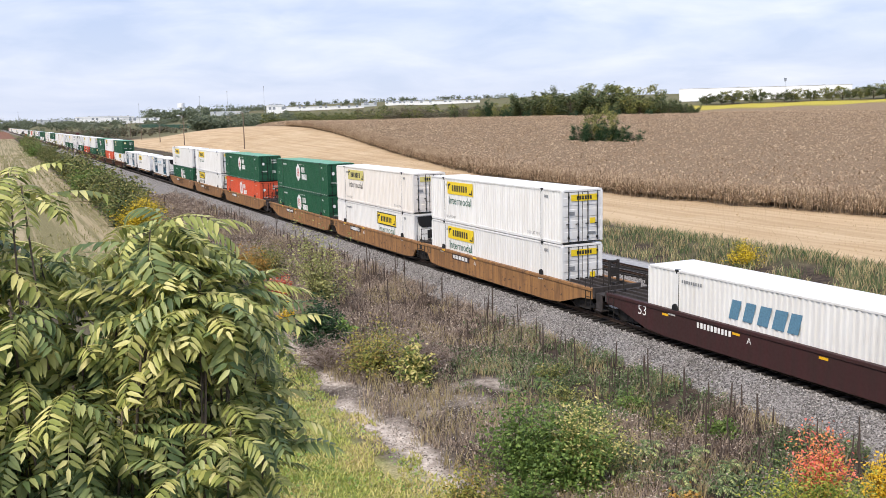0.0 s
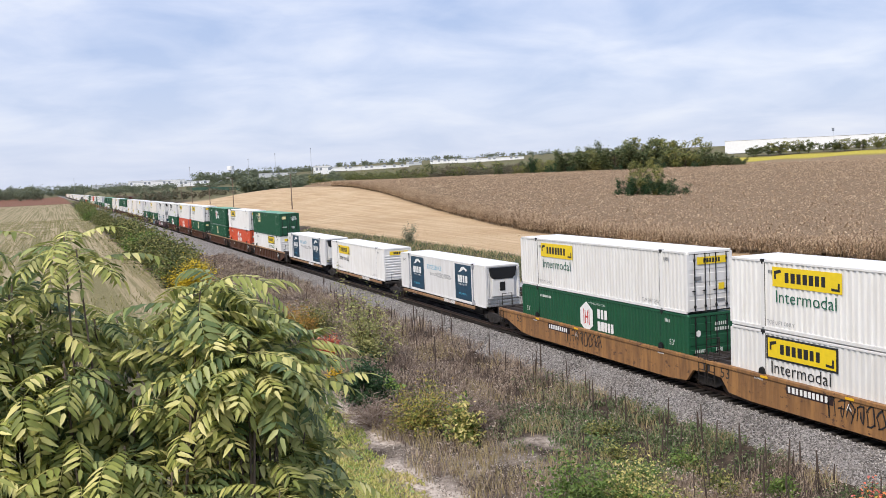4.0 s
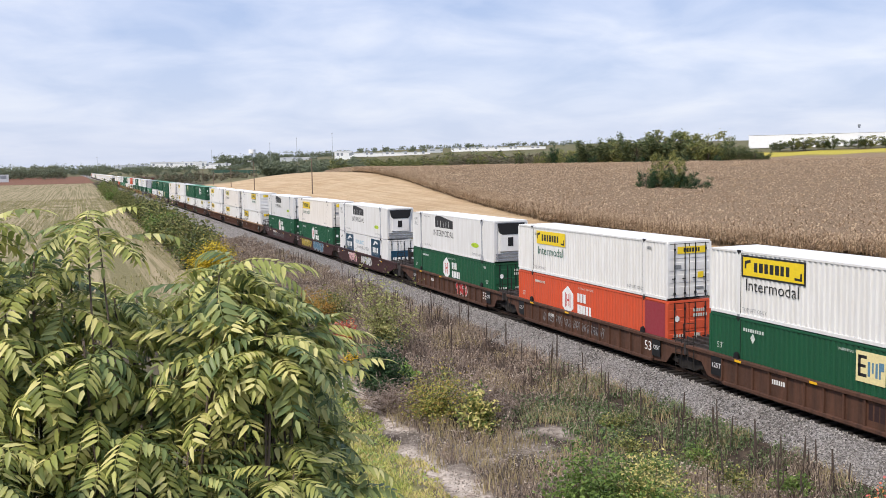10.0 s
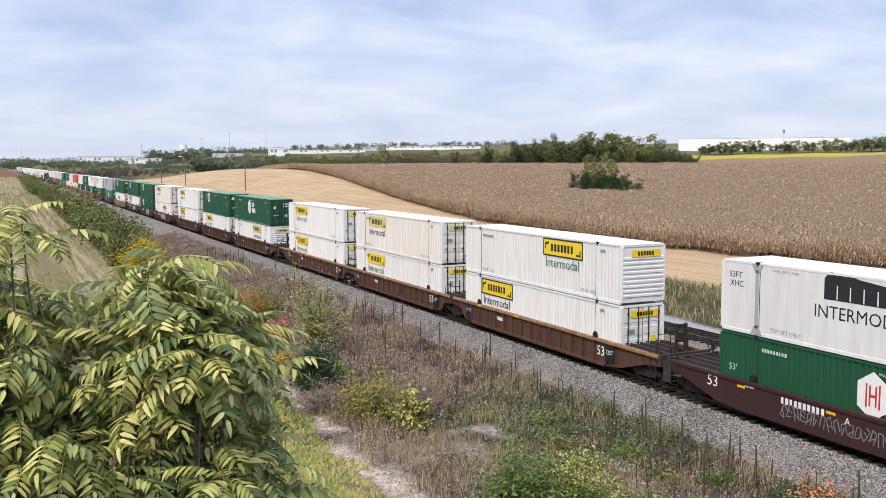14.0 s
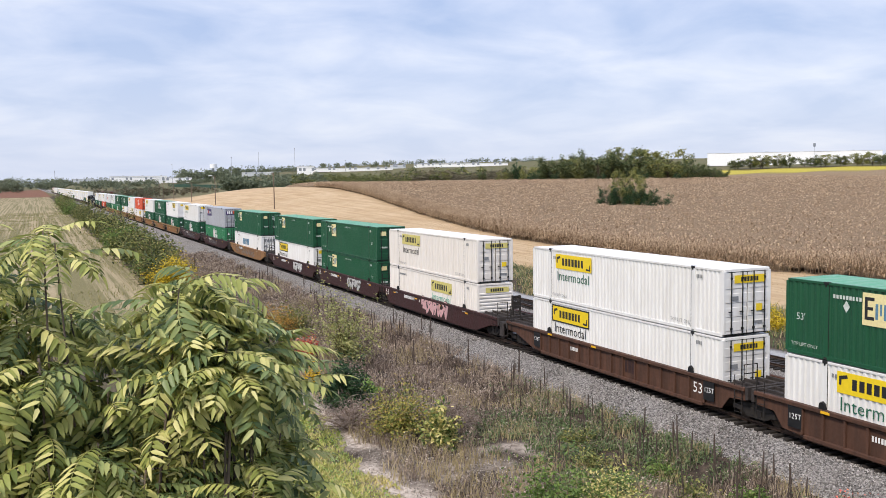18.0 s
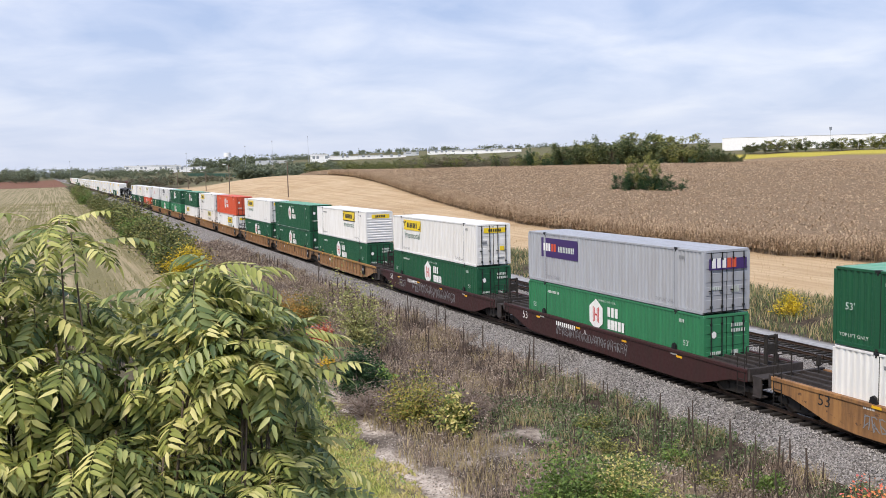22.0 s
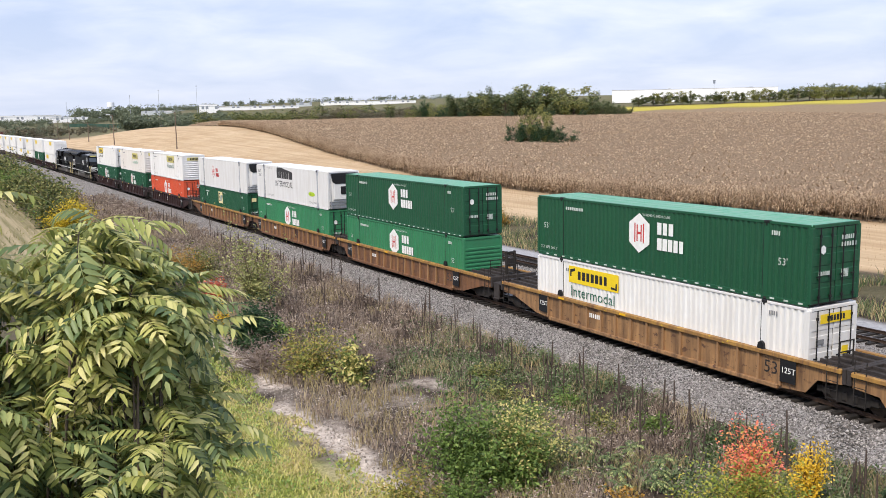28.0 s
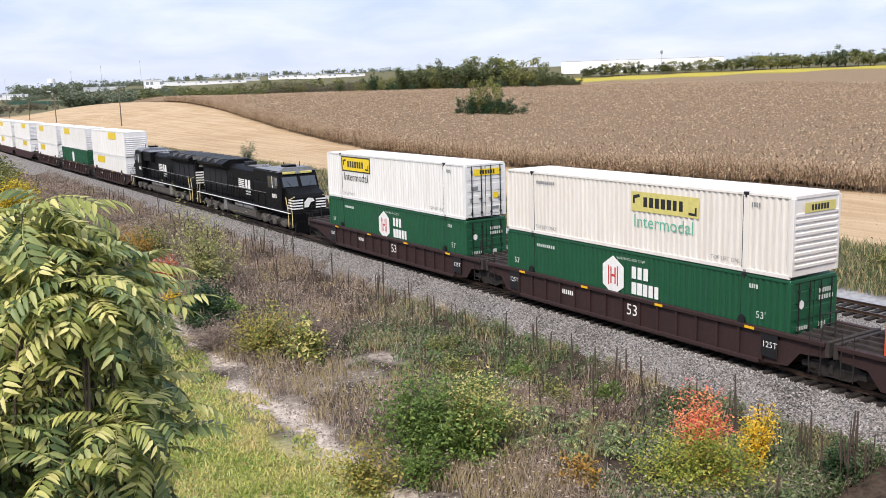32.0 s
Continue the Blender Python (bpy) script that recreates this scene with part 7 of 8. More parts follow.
    for mask, mat, nm, lb in ((m, WEED, "verge_weeds", "green verge weeds beside the gravel road"), (~m, STRAW, "verge_grass", "dry straw verge grass beside the field")):
        blades(x[mask], y[mask], land(x[mask], y[mask]) - 0.03, 0.3 + 0.5 * rng.random(mask.sum()), 0.015 + 0.02 * rng.random(mask.sum()), 0.45, rng, mat, nm, lb, "grass")
    # rows of cut stalks in the field beside the hedge
    x, y = -40 + 52 * rng.random(26000), 62 + 330 * rng.random(26000) ** 1.8
    x = np.round(x / 0.76) * 0.76 + rng.normal(size=len(x)) * 0.16
    keep = (x < 11.5) & (value_noise(x, y, 9, 61) > 0.3)
    x, y = x[keep], y[keep]
    blades(x, y, land(x, y) - 0.02, 0.15 + 0.3 * rng.random(len(x)), 0.012 + 0.00022 * y, 0.5, rng, leafy("cut_row_stalk", [(0.20, 0.21, 0.07), (0.32, 0.30, 0.13), (0.48, 0.40, 0.23)], 0.85, 0.15, 0.4), "field_stalks", "rows of cut stalks and greenery in the field", "crop")
    # stubble of the harvested strip
    n = 24000
    y = -10 + 360 * rng.random(n) ** 1.4
    x = 50.5 + (corn_edge(y) - 51) * rng.random(n)
    y2 = np.round(y / 0.76) * 0.76 + rng.normal(size=n) * 0.06
    blades(x, y2, land(x, y2) - 0.02, 0.06 + 0.09 * rng.random(n), 0.02 + 0.00015 * y, 0.6, rng, leafy("cut_stubble", [(0.42, 0.30, 0.16), (0.54, 0.41, 0.24), (0.64, 0.50, 0.31)], 0.9, 0.1, 0.4), "field_stubble", "pale tan cut stubble", "crop")


weeds()


def mullein():
    """Tall dark dead flower stalks along the foot of the ballast."""
    dark = plain("dead_dark_stalk", (0.075, 0.055, 0.045), 0.95, 0.3, 20)
    r, made = random.Random(8), []
    for k in range(4):
        h = (1.5, 1.15, 1.8, 0.95)[k]
        ob = tagged(new("mullein_stalk"), "tall dead dark brown mullein stalk", "plant", "dead stalks along the ballast")
        b = Build().tube([(0, 0, 0), (0.015, 0.01, h * 0.5), (0.0, 0.02, h)], 0.018, 5, 0.012)
        b.tube([(0.004, 0.012, h * 0.55), (0.0, 0.016, h * 0.75), (0, 0.02, h * 1.02)], 0.036, 6, 0.018)
        part("stalk", b.mesh("stalk", dark), ob)
        if k == 2:
            part("side_spike", Build().tube([(0, 0, h * 0.5), (0.12, 0.05, h * 0.62), (0.14, 0.06, h * 0.85)], 0.026, 5, 0.012).mesh("side_spike", dark), ob)
        made.append(ob)
    n = 0
    for i in range(165):
        y = 14.5 + 100 * r.random() ** 1.8
        x = 23.4 - 0.9 * abs(r.gauss(0, 1)) + r.uniform(-0.3, 0.5) if r.random() < 0.8 else r.uniform(17, 23)
        m = Matrix.Translation((x, y, float(land(x, y)) - 0.02)) @ Matrix.Rotation(r.uniform(0, 6.28), 4, "Z") @ Matrix.Rotation(r.uniform(-0.09, 0.09), 4, "X") @ Matrix.Scale(r.uniform(0.75, 1.25), 4)
        if i < 4:
            made[i].matrix_basis = m
        else:
            copy_thing(made[r.choice((0, 0, 1, 2, 3))], m)


mullein()


# ---- standing corn ----
def corn():
    rng = np.random.default_rng(41)
    mat = leafy("dry_corn_leaf", [(0.175, 0.117, 0.072), (0.30, 0.207, 0.130), (0.42, 0.307, 0.200), (0.58, 0.452, 0.305)], 0.9, 0.12, 0.35)
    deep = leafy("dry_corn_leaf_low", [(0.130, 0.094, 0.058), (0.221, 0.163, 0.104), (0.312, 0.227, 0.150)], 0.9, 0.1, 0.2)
    def plants(x, y, nl, lw, ll, h, mt, name):
        n = len(x)
        z = land(x, y)
        t = 0.25 + 0.75 * rng.random((n, nl))
        c = np.stack([np.repeat(x[:, None], nl, 1), np.repeat(y[:, None], nl, 1), z[:, None] + h[:, None] * t], -1).reshape(-1, 3)
        a = rng.random(n * nl) * 6.283
        up = 0.25 + 0.5 * rng.random(n * nl)
        d = np.stack([np.cos(a), np.sin(a), up], -1)
        s = np.stack([-np.sin(a), np.cos(a), 0 * a], -1)
        L_ = (ll * (0.6 + 0.7 * rng.random(n * nl)))[:, None]
        w = (np.repeat(lw[:, None], nl, 1).reshape(-1) * (0.7 + 0.6 * rng.random(n * nl)))[:, None]
        p1 = c + 0.55 * L_ * d
        p2 = p1 + L_ * np.stack([0.5 * np.cos(a), 0.5 * np.sin(a), -0.35 - 0.4 * rng.random(n * nl)], -1)
        v = np.stack([c - 0.6 * w * s, c + 0.6 * w * s, p1 + w * s, p1 - w * s, p2], 1).reshape(-1, 3)
        k = 5 * np.arange(n * nl)[:, None]
        f = np.concatenate([np.stack([k, k + 1, k + 2], -1), np.stack([k, k + 2, k + 3], -1), np.stack([k + 3, k + 2, k + 4], -1)], 1).reshape(-1, 3)
        tagged(new(name, mesh_np(name, v, f, mt)), "dense stand of dry brown corn", "corn", kind="stuff")
        return z
    # the edge facing the line, plant by plant
    n = 11000
    y = -15 + 410 * rng.random(n) ** 1.25
    dep = 5.5 * rng.random(n) ** 1.6
    x = corn_edge(y) + np.round(dep / 0.76) * 0.76 + rng.normal(size=n) * 0.12
    plants(x, y, 7, 0.035 + 0.00022 * y, 0.5, 1.9 + 0.5 * rng.random(n), mat, "corn_edge")
    m = 9000
    y = -15 + 410 * rng.random(m) ** 1.25
    x = corn_edge(y) + 3.5 * rng.random(m)
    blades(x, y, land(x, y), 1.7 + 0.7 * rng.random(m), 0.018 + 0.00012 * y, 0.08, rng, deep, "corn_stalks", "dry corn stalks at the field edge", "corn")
    # the field behind
    n = 64000
    y = -20 + 510 * rng.random(n) ** 1.15
    x = corn_edge(y) + 4 + 300 * rng.random(n) ** 1.35
    keep = ~((np.abs(x - 125.5) < 7) & (np.abs(y - 178) < 5))
    x, y = x[keep], y[keep]
    d = np.hypot(x, y)
    plants(x, y, 3, 0.05 + 0.00045 * d, 0.62 + 0.0 * d.mean(), 2.0 + 0.45 * rng.random(len(x)), mat, "corn_field")
    # tops closed into a rough canopy
    xs, ys = np.arange(0, 310, 2.0), np.arange(-20, 500, 2.0)
    U, Y = np.meshgrid(xs, ys, indexing="ij")
    X = corn_edge(Y) + 2.2 + U
    Z = land(X, Y) + 1.35 + 0.55 * rng.random(X.shape)
    Z[0] -= 1.4
    idx = np.arange(X.size).reshape(X.shape)
    f = np.stack([idx[:-1, :-1], idx[1:, :-1], idx[1:, 1:], idx[:-1, 1:]], -1).reshape(-1, 4)
    m2, nt, b = new_mat("corn_canopy")
    # the noise's dark tone paints in the shade of gaps between plants
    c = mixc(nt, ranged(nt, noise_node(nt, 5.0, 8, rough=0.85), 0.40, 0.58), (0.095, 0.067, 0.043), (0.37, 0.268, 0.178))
    nt.links.new(c, b.inputs["Base Color"])
    b.inputs["Roughness"].default_value = 1.0
    b.inputs["Specular IOR Level"].default_value = 0.05
    bumped(nt, b, noise_node(nt, 3.0, 6), 0.8, 0.3)
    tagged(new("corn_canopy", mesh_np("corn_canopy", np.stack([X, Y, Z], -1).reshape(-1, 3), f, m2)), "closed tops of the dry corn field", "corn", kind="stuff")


corn()


# ---- trees ----
def tree_kind(seed, h, r, mat, size, n_leaf, n_limb=16, slim=1.0):
    """Trunk, limbs and a lumpy crown of small leaves; returns the meshes."""
    rng = np.random.default_rng(seed)
    wood, pts = Build(), []
    wood.tube([(0, 0, 0), (0.05 * r, 0, 0.35 * h), (0, 0.04 * r, 0.8 * h)], 0.022 * h, 7, 0.006 * h)
    for i in range(n_limb):
        z0 = h * (0.14 + 0.66 * (i + 0.5) / n_limb)
        a = i * 2.4 + rng.random()
        rr = r * slim * (0.45 + 0.65 * math.sin(math.pi * (0.18 + 0.72 * z0 / h))) * (0.7 + 0.5 * rng.random())
        tip = np.array([rr * math.cos(a), rr * math.sin(a), min(h, z0 + 0.22 * h * (0.5 + rng.random()))])
        wood.tube([(0, 0, z0 * 0.85), tuple(tip * 0.55 + np.array([0, 0, z0 * 0.42])), tuple(tip)], 0.008 * h, 5, 0.002 * h, False)
        for _ in range(3):
            c = tip * (0.55 + 0.5 * rng.random()) + np.array([0, 0, (1 - 0.75) * z0 * 0.4])
            k = n_leaf // (3 * n_limb)
            pts.append(c + rng.normal(size=(k, 3)) * np.array([0.13 * r, 0.13 * r, 0.052 * h]))
    c = np.concatenate(pts)
    c = c[c[:, 2] > 0.04 * h]
    v, f = leaf_cloud(c, size, rng, 0.4, 1.3)
    return wood.mesh("trunk", WOOD), mesh_np("crown", v, f, mat)


TREES = [tree_kind(71, 1.0, 0.42, LEAF["ridge"], 0.05, 2600), tree_kind(72, 1.0, 0.36, LEAF["ridge"], 0.05, 2400), tree_kind(73, 1.0, 0.30, LEAF["ridge"], 0.042, 2400, slim=0.8), tree_kind(74, 1.0, 0.46, LEAF["olive"], 0.05, 2400), tree_kind(75, 1.0, 0.22, LEAF["dark"], 0.042, 2000, slim=0.7), tree_kind(76, 1.0, 0.5, LEAF["dark"], 0.05, 2400)]


def tree(k, x, y, h, label, group="", wide=1.0, turn=0.0, name="tree"):
    ob = tagged(new(name), label, "tree", group)
    part("trunk", TREES[k][0], ob)
    part("crown", TREES[k][1], ob)
    ob.matrix_basis = Matrix.Translation((x, y, float(land(x, y)) - 0.2)) @ Matrix.Rotation(turn, 4, "Z") @ Matrix.Diagonal((h * wide, h * wide, h, 1))
    return ob


def at_bearing(b, d):
    return d * math.sin(radians(b)), d * math.cos(radians(b))


def woods():
    r = random.Random(15)
    # thicket standing in the corn
    for k, x, y, h, w in ((5, 121.6, 181.5, 5.4, 0.85), (5, 123.8, 179.8, 5.6, 0.9), (5, 126.4, 177.8, 5.2, 0.95), (5, 129.0, 175.8, 4.8, 0.95), (5, 131.2, 173.8, 4.0, 0.95), (3, 125.8, 180.6, 8.8, 0.7), (3, 127.4, 179.2, 7.4, 0.8), (1, 129.2, 177.6, 6.0, 0.85)):
        tree(k, x, y, h, "dark green thicket tree in the corn field" if k == 5 else "yellow-green tree in a thicket in the corn field", "thicket in the corn", w, r.uniform(0, 6))
    # wood on the ridge
    n = 0
    for i in range(64):
        b = 27.8 + 12.8 * (i + r.random()) / 64
        d = r.uniform(490, 560)
        hump = float(np.interp(b, [27.8, 29.5, 31.5, 34, 36.5, 38.5, 40.6], [6.5, 9.5, 12.0, 13.2, 12.8, 10.2, 8.0]))
        x, y = at_bearing(b, d)
        tree(r.choice((0, 1, 1, 2, 3, 0)), x, y, hump * r.uniform(0.62, 1.3), r.choice(("broad green woodland tree on the ridge", "dark green woodland tree on the ridge")), "wood on the ridge", r.uniform(1.1, 1.5), r.uniform(0, 6))
    # lone trees and scrub nearer the ridge
    for b, d, h, k in ((26.2, 520, 9, 2), (27.4, 500, 6, 3), (23.9, 560, 7.5, 3), (22.8, 620, 6, 4), (28.3, 480, 10, 4), (20.6, 640, 6, 0), (29.4, 470, 6, 5), (30.6, 470, 5, 5), (33.5, 470, 4.5, 5), (36, 475, 5, 5), (38, 480, 4.6, 5)):
        x, y = at_bearing(b, d)
        tree(k, x, y, h, "scrubby green tree at the field edge", "scrub at the field edge", r.uniform(0.9, 1.2), r.uniform(0, 6))
    # hedgerow behind the yellow crop
    for i in range(46):
        b = 40.8 + 22 * (i + r.random()) / 46
        x, y = at_bearing(b, 905 + r.uniform(-8, 8))
        tree(r.choice((0, 3, 1, 3)), x, y, r.uniform(8, 11.5) * (1.5 if i in (19, 31) else 1), "hedgerow tree behind the yellow field", "far hedgerow", r.uniform(1.3, 1.9), r.uniform(0, 6))
    # far woods in one piece
    rng = np.random.default_rng(77)
    src_v = []
    for t in TREES[:4]:
        a = np.empty(len(t[1].vertices) * 3, np.float32); t[1].vertices.foreach_get("co", a)
        src_v.append(a.reshape(-1, 4, 3)[::5])
    def grove(bag, b0, b1, d0, d1, num, lo, hi, least=3.5):
        """Trees between two bearings and distances whose tops stand lo to hi degrees above eye level."""
        for _ in range(num):
            b, d = rng.uniform(b0, b1), rng.uniform(d0, d1)
            x, y = at_bearing(b, d)
            g = float(land(x, y))
            h = float(np.clip(EYE.z + d * math.tan(radians(rng.uniform(lo, hi))) - g, least, 26))
            v = src_v[rng.integers(4)] * h
            mid = v.mean(1, keepdims=True)
            v = mid + (v - mid) * 1.8
            a, w = rng.random() * 6.28, rng.uniform(1.1, 1.8)
            bag.append(np.stack([w * (v[..., 0] * math.cos(a) - v[..., 1] * math.sin(a)) + x, w * (v[..., 0] * math.sin(a) + v[..., 1] * math.cos(a)) + y, v[..., 2] + g - 0.12 * h], -1).reshape(-1, 3))
    def close(bag, name, mat, label):
        v = np.concatenate(bag)
        i = 4 * np.arange(len(v) // 4)[:, None]
        f = np.concatenate([np.concatenate([i, i + 1, i + 2], 1), np.concatenate([i, i + 2, i + 3], 1)])
        tagged(new(name, mesh_np(name, v, f, mat)), label, "woods", kind="stuff")
    far, scrub, mixed = [], [], []
    grove(far, -60, -14, 900, 2200, 110, 0.3, 0.8)
    grove(far, -14, -0.5, 1350, 1750, 90, 0.0, 0.40)      # beyond the red field
    grove(far, -20, 9, 1900, 2900, 190, 0.1, 0.42)         # skyline ahead
    grove(far, 1.2, 9, 950, 1700, 36, -0.15, 0.25)
    grove(far, 4.6, 5.8, 600, 700, 12, -0.3, -0.1)         # dark clump beside the line
    grove(far, 6.0, 9.5, 620, 760, 10, -0.3, -0.1)
    grove(far, 10.6, 12.2, 560, 640, 22, 0.15, 0.5)        # clump behind the stubble
    grove(far, 13.0, 16.5, 560, 720, 34, 0.15, 0.5)
    grove(mixed, 15.0, 21.8, 560, 760, 120, 0.1, 0.48)    # green row behind the corn ridge
    grove(mixed, 21.5, 29, 560, 900, 22, 0.3, 0.75)
    grove(scrub, 20.5, 29.5, 560, 1000, 260, 0.05, 0.6, 2.0)
    grove(far, 1, 16, 1000, 1950, 300, -5, -5, 5.5)
    grove(far, 15, 30, 1400, 2000, 70, -5, -5, 8)
    grove(scrub, 3.5, 15, 560, 900, 50, -0.45, -0.1, 1.5)
    grove(far, 8, 32, 1700, 2600, 260, 0.72, 0.98)         # skyline behind the warehouses
    grove(far, 50.5, 68, 1300, 2000, 110, 0.9, 1.5)
    close(far, "far_woods", LEAF["wood_hazed"], "dark green skyline woods with haze put into the leaf colour")
    close(mixed, "green_thicket", LEAF["hedge"], "green scrub trees behind the corn field")
    close(scrub, "brown_scrub", LEAF["scrub"], "brown and grey scrub on the far slope")


woods()

# ---- distance: buildings, masts, lamp poles ----
FAR = {
    "wall": plain("white_metal_cladding", (0.84, 0.85, 0.86), 0.6, 0.04, 0.4),
    "wall2": plain("pale_grey_cladding", (0.52, 0.55, 0.58), 0.6, 0.08, 0.4),
    "wall3": plain("green_cladding", (0.045, 0.10, 0.07), 0.6, 0.2, 0.4),
    "roof": plain("pale_roof_membrane", (0.62, 0.63, 0.64), 0.8, 0.1, 0.3),
    "dock": plain("grey_dock_door", (0.24, 0.27, 0.31), 0.5, 0.2, 1),
    "pole": plain("rust_brown_pole", (0.16, 0.115, 0.085), 0.7, 0.25, 3),
    "mast": plain("grey_mast_steel", (0.35, 0.37, 0.40), 0.5, 0.15, 2),
    "boxred": paint("oxide_red_freight_car", (0.14, 0.035, 0.03), (0.06, 0.03, 0.025), 0.4, 0.6),
}


def warehouse(b, d, wide, deep, top, wall="wall", doors=9, stripe=True, label="long white warehouse with loading doors"):
    """A flat-roofed shed whose roof stands at the height top."""
    x, y = at_bearing(b, d)
    z = float(land(x, y)) - 0.5
    high = max(5.0, top - z)
    ob = tagged(new("warehouse"), label, "building", "warehouses in the distance")
    ob.matrix_basis = Matrix.Translation((x, y, z)) @ Matrix.Rotation(-radians(b), 4, "Z")
    W = wide / 2
    part("wall", Build().box(-W, W, 0, deep, 0, high, 0.1).mesh("wall", FAR[wall]), ob)
    part("roof", Build().box(-W - 0.3, W + 0.3, -0.3, deep + 0.3, high, high + 0.4, 0.1).mesh("roof", FAR["roof"]), ob)
    dm = Build().box(-1.7, 1.7, -0.12, 0.02, 0.8, 4.6, 0.05).mesh("loading_door", FAR["dock"])
    for i in range(doors):
        part("loading_door", dm, ob, at=(-W + (i + 0.5 + 0.3 * math.sin(i * 2.7 + b)) * wide / doors, 0, high * 0.45))
    if stripe:
        part("wall_band", Build().box(-W - 0.02, W + 0.02, -0.06, 0.0, 0.8 * high, 0.88 * high).mesh("wall_band", FAR["wall2"]), ob)
    unit = Build().box(-1.6, 1.6, -1.2, 1.2, 0, 1.1, 0.1).mesh("roof_unit", FAR["mast"])
    for i in range(max(2, doors // 2)):
        part("roof_unit", unit, ob, at=(-W + (i + 0.7) * wide / max(2, doors // 2), deep * 0.4, high + 0.4))


warehouse(18.2, 1300, 113, 60, 27, doors=8)
warehouse(21.0, 1350, 22, 40, 30, "wall2", 3, label="grey warehouse bay with dark doors")
warehouse(22.7, 1350, 34, 40, 29, "wall", 4, label="white warehouse with dark window strips")
warehouse(25.5, 1300, 104, 60, 29.6, doors=7)
warehouse(15.35, 1250, 23, 30, 29.5, "wall", 3, label="small white warehouse with dark doors")
warehouse(12.6, 1600, 60, 50, 26, "wall2", 4)
warehouse(5.6, 1600, 90, 40, 21.5, doors=6)
warehouse(7.6, 1400, 50, 40, 17, doors=4)
warehouse(3.2, 1900, 80, 40, 19, "wall2", 5)
warehouse(-5.4, 1100, 16, 14, 11, doors=2, label="white farm building beyond the red field")
warehouse(-3.9, 1120, 10, 10, 6, "wall2", 2, label="small pale farm shed beyond the red field")
warehouse(44.4, 1000, 165, 60, 33.4, doors=0, stripe=False, label="very large white warehouse behind the hedgerow")


def trailers():
    """Green trailers parked in a row beyond the line."""
    body = Build().box(-6.5, 6.5, -1.3, 1.3, 1.2, 4.1, 0.08).mesh("trailer_body", FAR["wall3"])
    wheel = Build().tube([(-0.3, -1.2, 0.5), (-0.3, 1.2, 0.5)], 0.5, 10).mesh("axle", M["black"])
    first = None
    for i in range(6):
        x, y = at_bearing(7.9 + i * 0.5 + 0.1 * (i % 3), 900 - i * 14)
        m = Matrix.Translation((x, y, float(land(x, y)))) @ Matrix.Rotation(-radians(6), 4, "Z") @ Matrix.Rotation(0.15 * (i % 3), 4, "Z")
        if first is None:
            first = tagged(new("trailer"), "green box trailer parked in a yard", "trailer", "parked trailers")
            part("trailer_body", body, first)
            part("axle", wheel, first, at=(4.5, 0, 0))
            part("axle", wheel, first, at=(-4.5, 0, 0))
            first.matrix_basis = m
        else:
            copy_thing(first, m)


trailers()


def freight_string():
    """Dark red freight cars standing on a far siding."""
    body = Build().box(-1.4, 1.4, 0.6, 14.6, 1.1, 4.6, 0.06).mesh("car_body", FAR["boxred"])
    frame_ = Build().box(-1.2, 1.2, 0, 15.2, 0.8, 1.1, 0.03).mesh("underframe", M["under"])
    wh = ART["wheel_set"]
    first = None
    for i in range(12):
        m = Matrix.Translation((SIDING + 14, 720 + i * 15.6, -0.6))
        if first is None:
            first = tagged(new("box_car"), "dark red freight car standing on a far siding", "rail car", "standing freight cars")
            part("car_body", body, first)
            part("underframe", frame_, first)
            for y in (1.8, 3.4, 11.8, 13.4):
                part("wheel_set", wh, first, at=(0, y, 0.46))
            first.matrix_basis = m
        else:
            copy_thing(first, m)


freight_string()


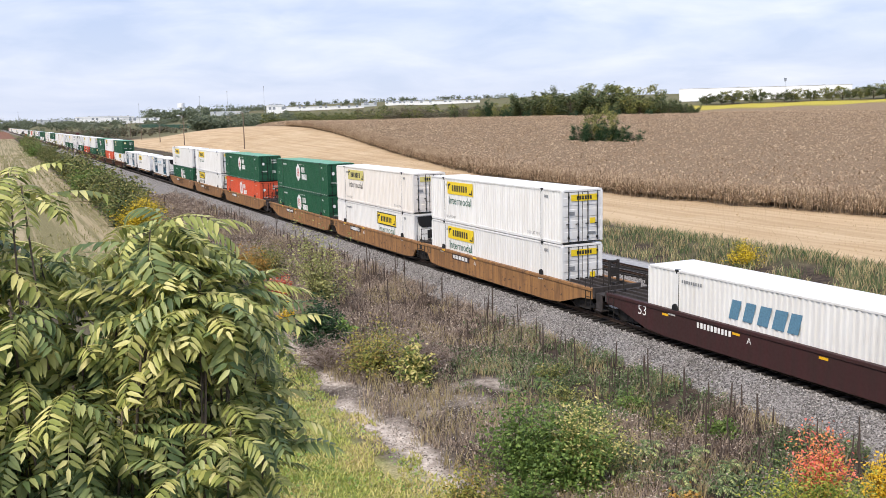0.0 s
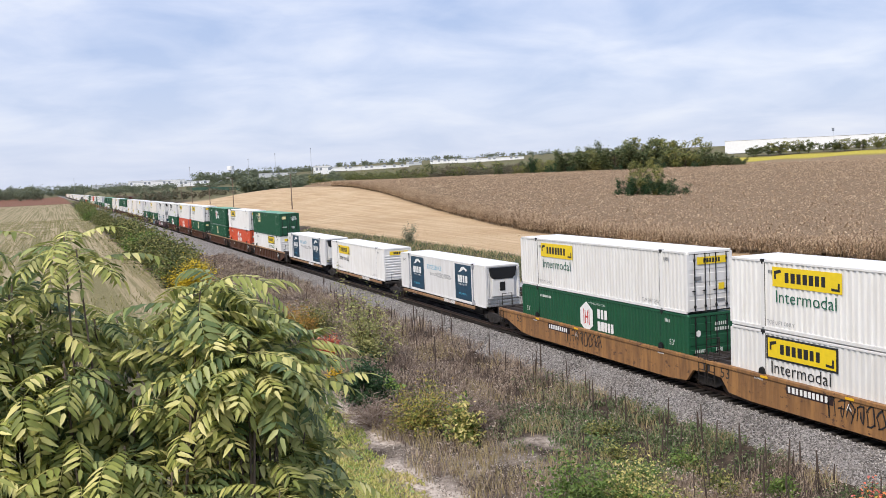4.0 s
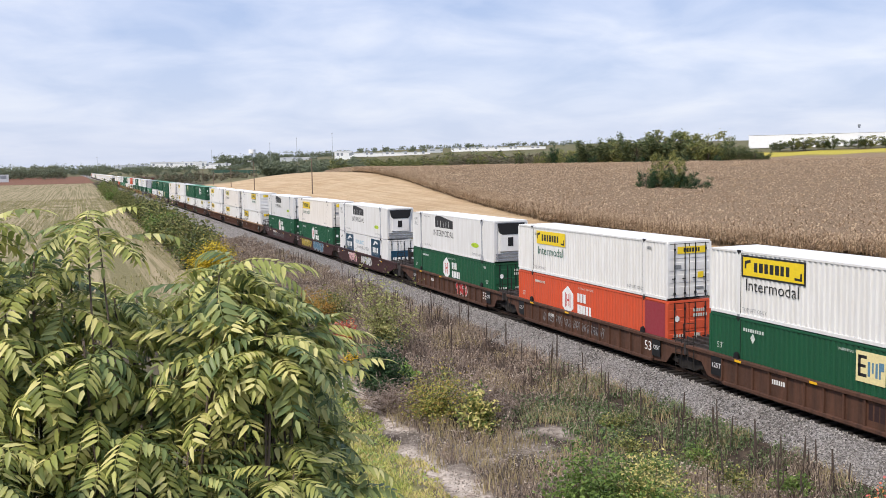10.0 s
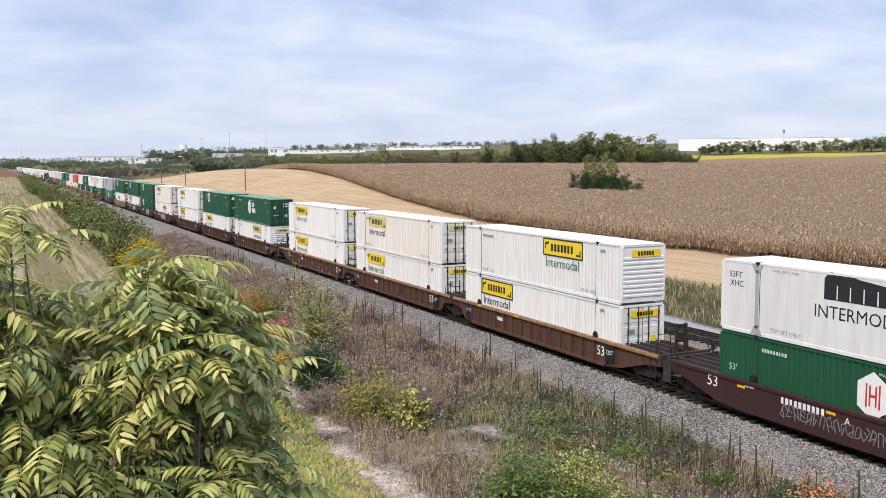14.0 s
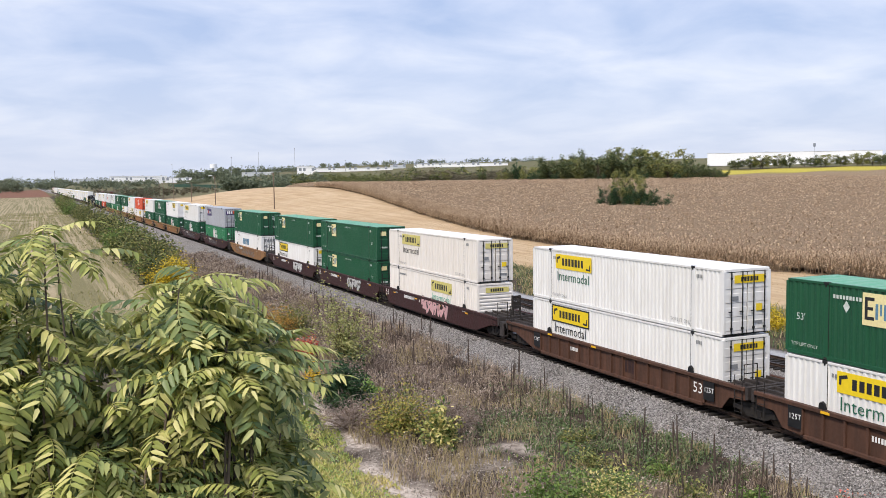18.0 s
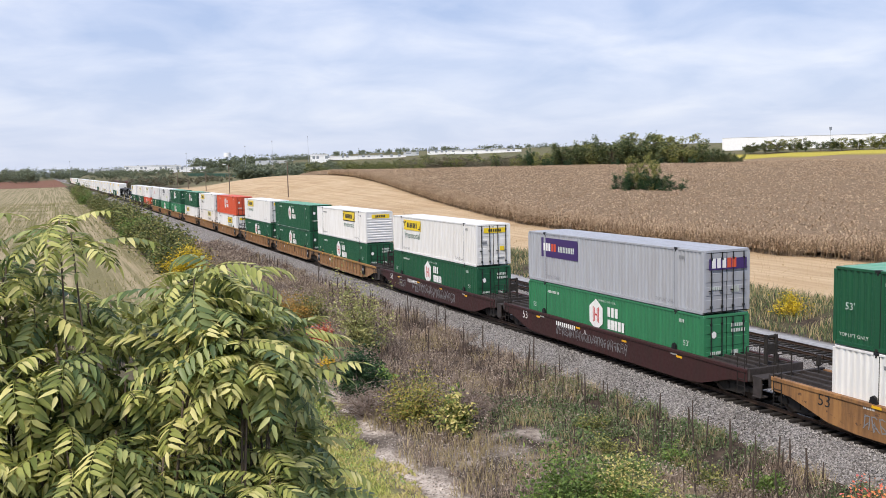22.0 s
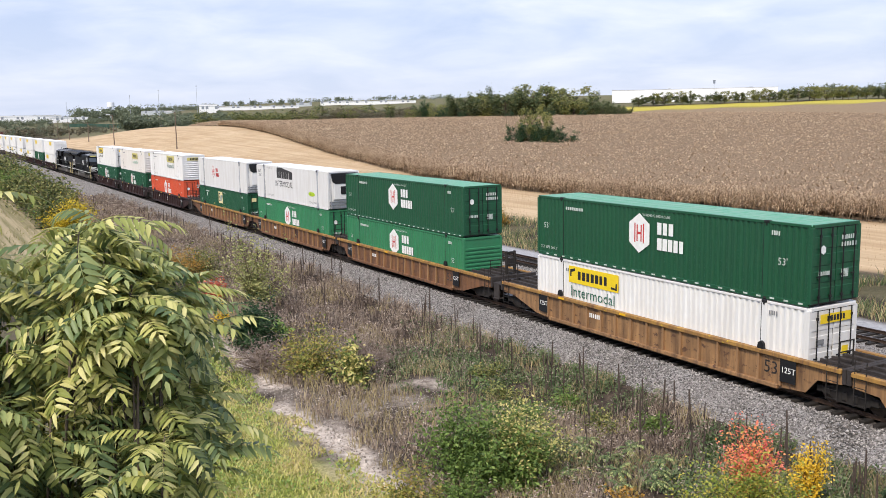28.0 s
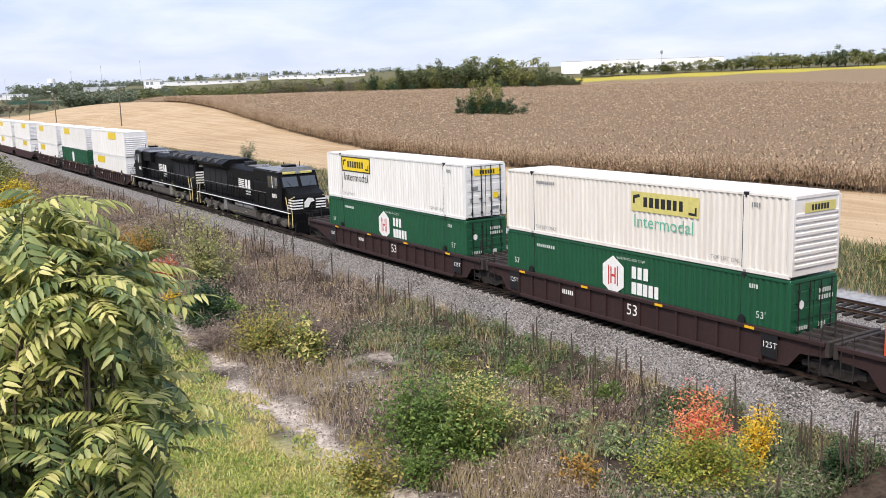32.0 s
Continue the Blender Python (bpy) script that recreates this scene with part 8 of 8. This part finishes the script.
def lamp_pole():
    ob = tagged(new("lamp_pole"), "brown street lamp pole with a short arm", "street lamp", "lamp poles beyond the line")
    part("pole", Build().tube([(0, 0, 0), (0, 0, 11.2)], 0.2, 8, 0.13).mesh("pole", FAR["pole"]), ob)
    part("arm", Build().tube([(0, 0, 11.05), (-1.0, 0.2, 11.3)], 0.08, 6).mesh("arm", FAR["pole"]), ob)
    part("lamp_head", Build().box(-2.3, -0.9, -0.1, 0.4, 11.2, 11.5, 0.05).mesh("lamp_head", FAR["roof"]), ob)
    spots = ((13.42, 290), (9.94, 366), (8.57, 430), (7.55, 500), (6.95, 560), (6.74, 610), (5.89, 700))
    for i, (b, d) in enumerate(spots):
        x, y = at_bearing(b, d)
        m = Matrix.Translation((x, y, float(land(x, y)) - 0.2)) @ Matrix.Diagonal((1, 1, 1.0 if i < 2 else 0.78, 1))
        if i == 0:
            ob.matrix_basis = m
        else:
            copy_thing(ob, m)


lamp_pole()


def masts():
    first = None
    for b, d, h in ((14.71, 700, 34.4), (12.55, 760, 33.2), (10.94, 900, 33.1), (17.78, 1300, 37.8), (1.05, 2000, 36), (7.5, 1200, 33)):
        x, y = at_bearing(b, d)
        h -= float(land(x, y))
        ob = tagged(new("light_mast"), "tall thin grey light mast", "mast", "tall masts in the distance")
        part("mast_pole", Build().tube([(0, 0, 0), (0, 0, h)], 0.00022 * d, 6, 0.00013 * d).mesh("mast_pole", FAR["mast"]), ob)
        part("mast_head", Build().tube([(0, 0, h - 0.4), (0, 0, h + 0.4)], 0.0005 * d, 8).mesh("mast_head", FAR["mast"]), ob)
        ob.matrix_basis = Matrix.Translation((x, y, float(land(x, y))))
    x, y = at_bearing(9.88, 2000)
    wt = tagged(new("water_tower"), "white water tower on the skyline", "water tower")
    part("tank", Build().tube([(0, 0, 27), (0, 0, 29), (0, 0, 34), (0, 0, 35.5)], 7.5, 20, 7).mesh("tank", FAR["wall"]), wt)
    part("column", Build().tube([(0, 0, 0), (0, 0, 28)], 2.2, 12).mesh("column", FAR["wall2"]), wt)
    wt.matrix_basis = Matrix.Translation((x, y, float(land(x, y))))
    x, y = at_bearing(45.58, 990)
    bt = tagged(new("beacon_mast"), "thin mast with a dark round beacon", "mast")
    part("mast_pole", Build().tube([(0, 0, 0), (0, 0, 18)], 0.12, 6).mesh("mast_pole", FAR["mast"]), bt)
    part("beacon", Build().tube([(0, 0, 17), (0, 0, 18), (0, 0, 19.5), (0, 0, 20.3)], 1.0, 10, 1.3).mesh("beacon", FAR["dock"]), bt)
    bt.matrix_basis = Matrix.Translation((x, y, float(land(x, y))))


masts()


# ---- what moves ----
def motions():
    for ob, s, z in MOVERS:
        walk(ob, [(t, pose(TRACK - SKEW * (s - SPEED * t - 35), s - SPEED * t, z, rz=math.degrees(math.atan(SKEW)))) for t in (0, 32)])


motions()
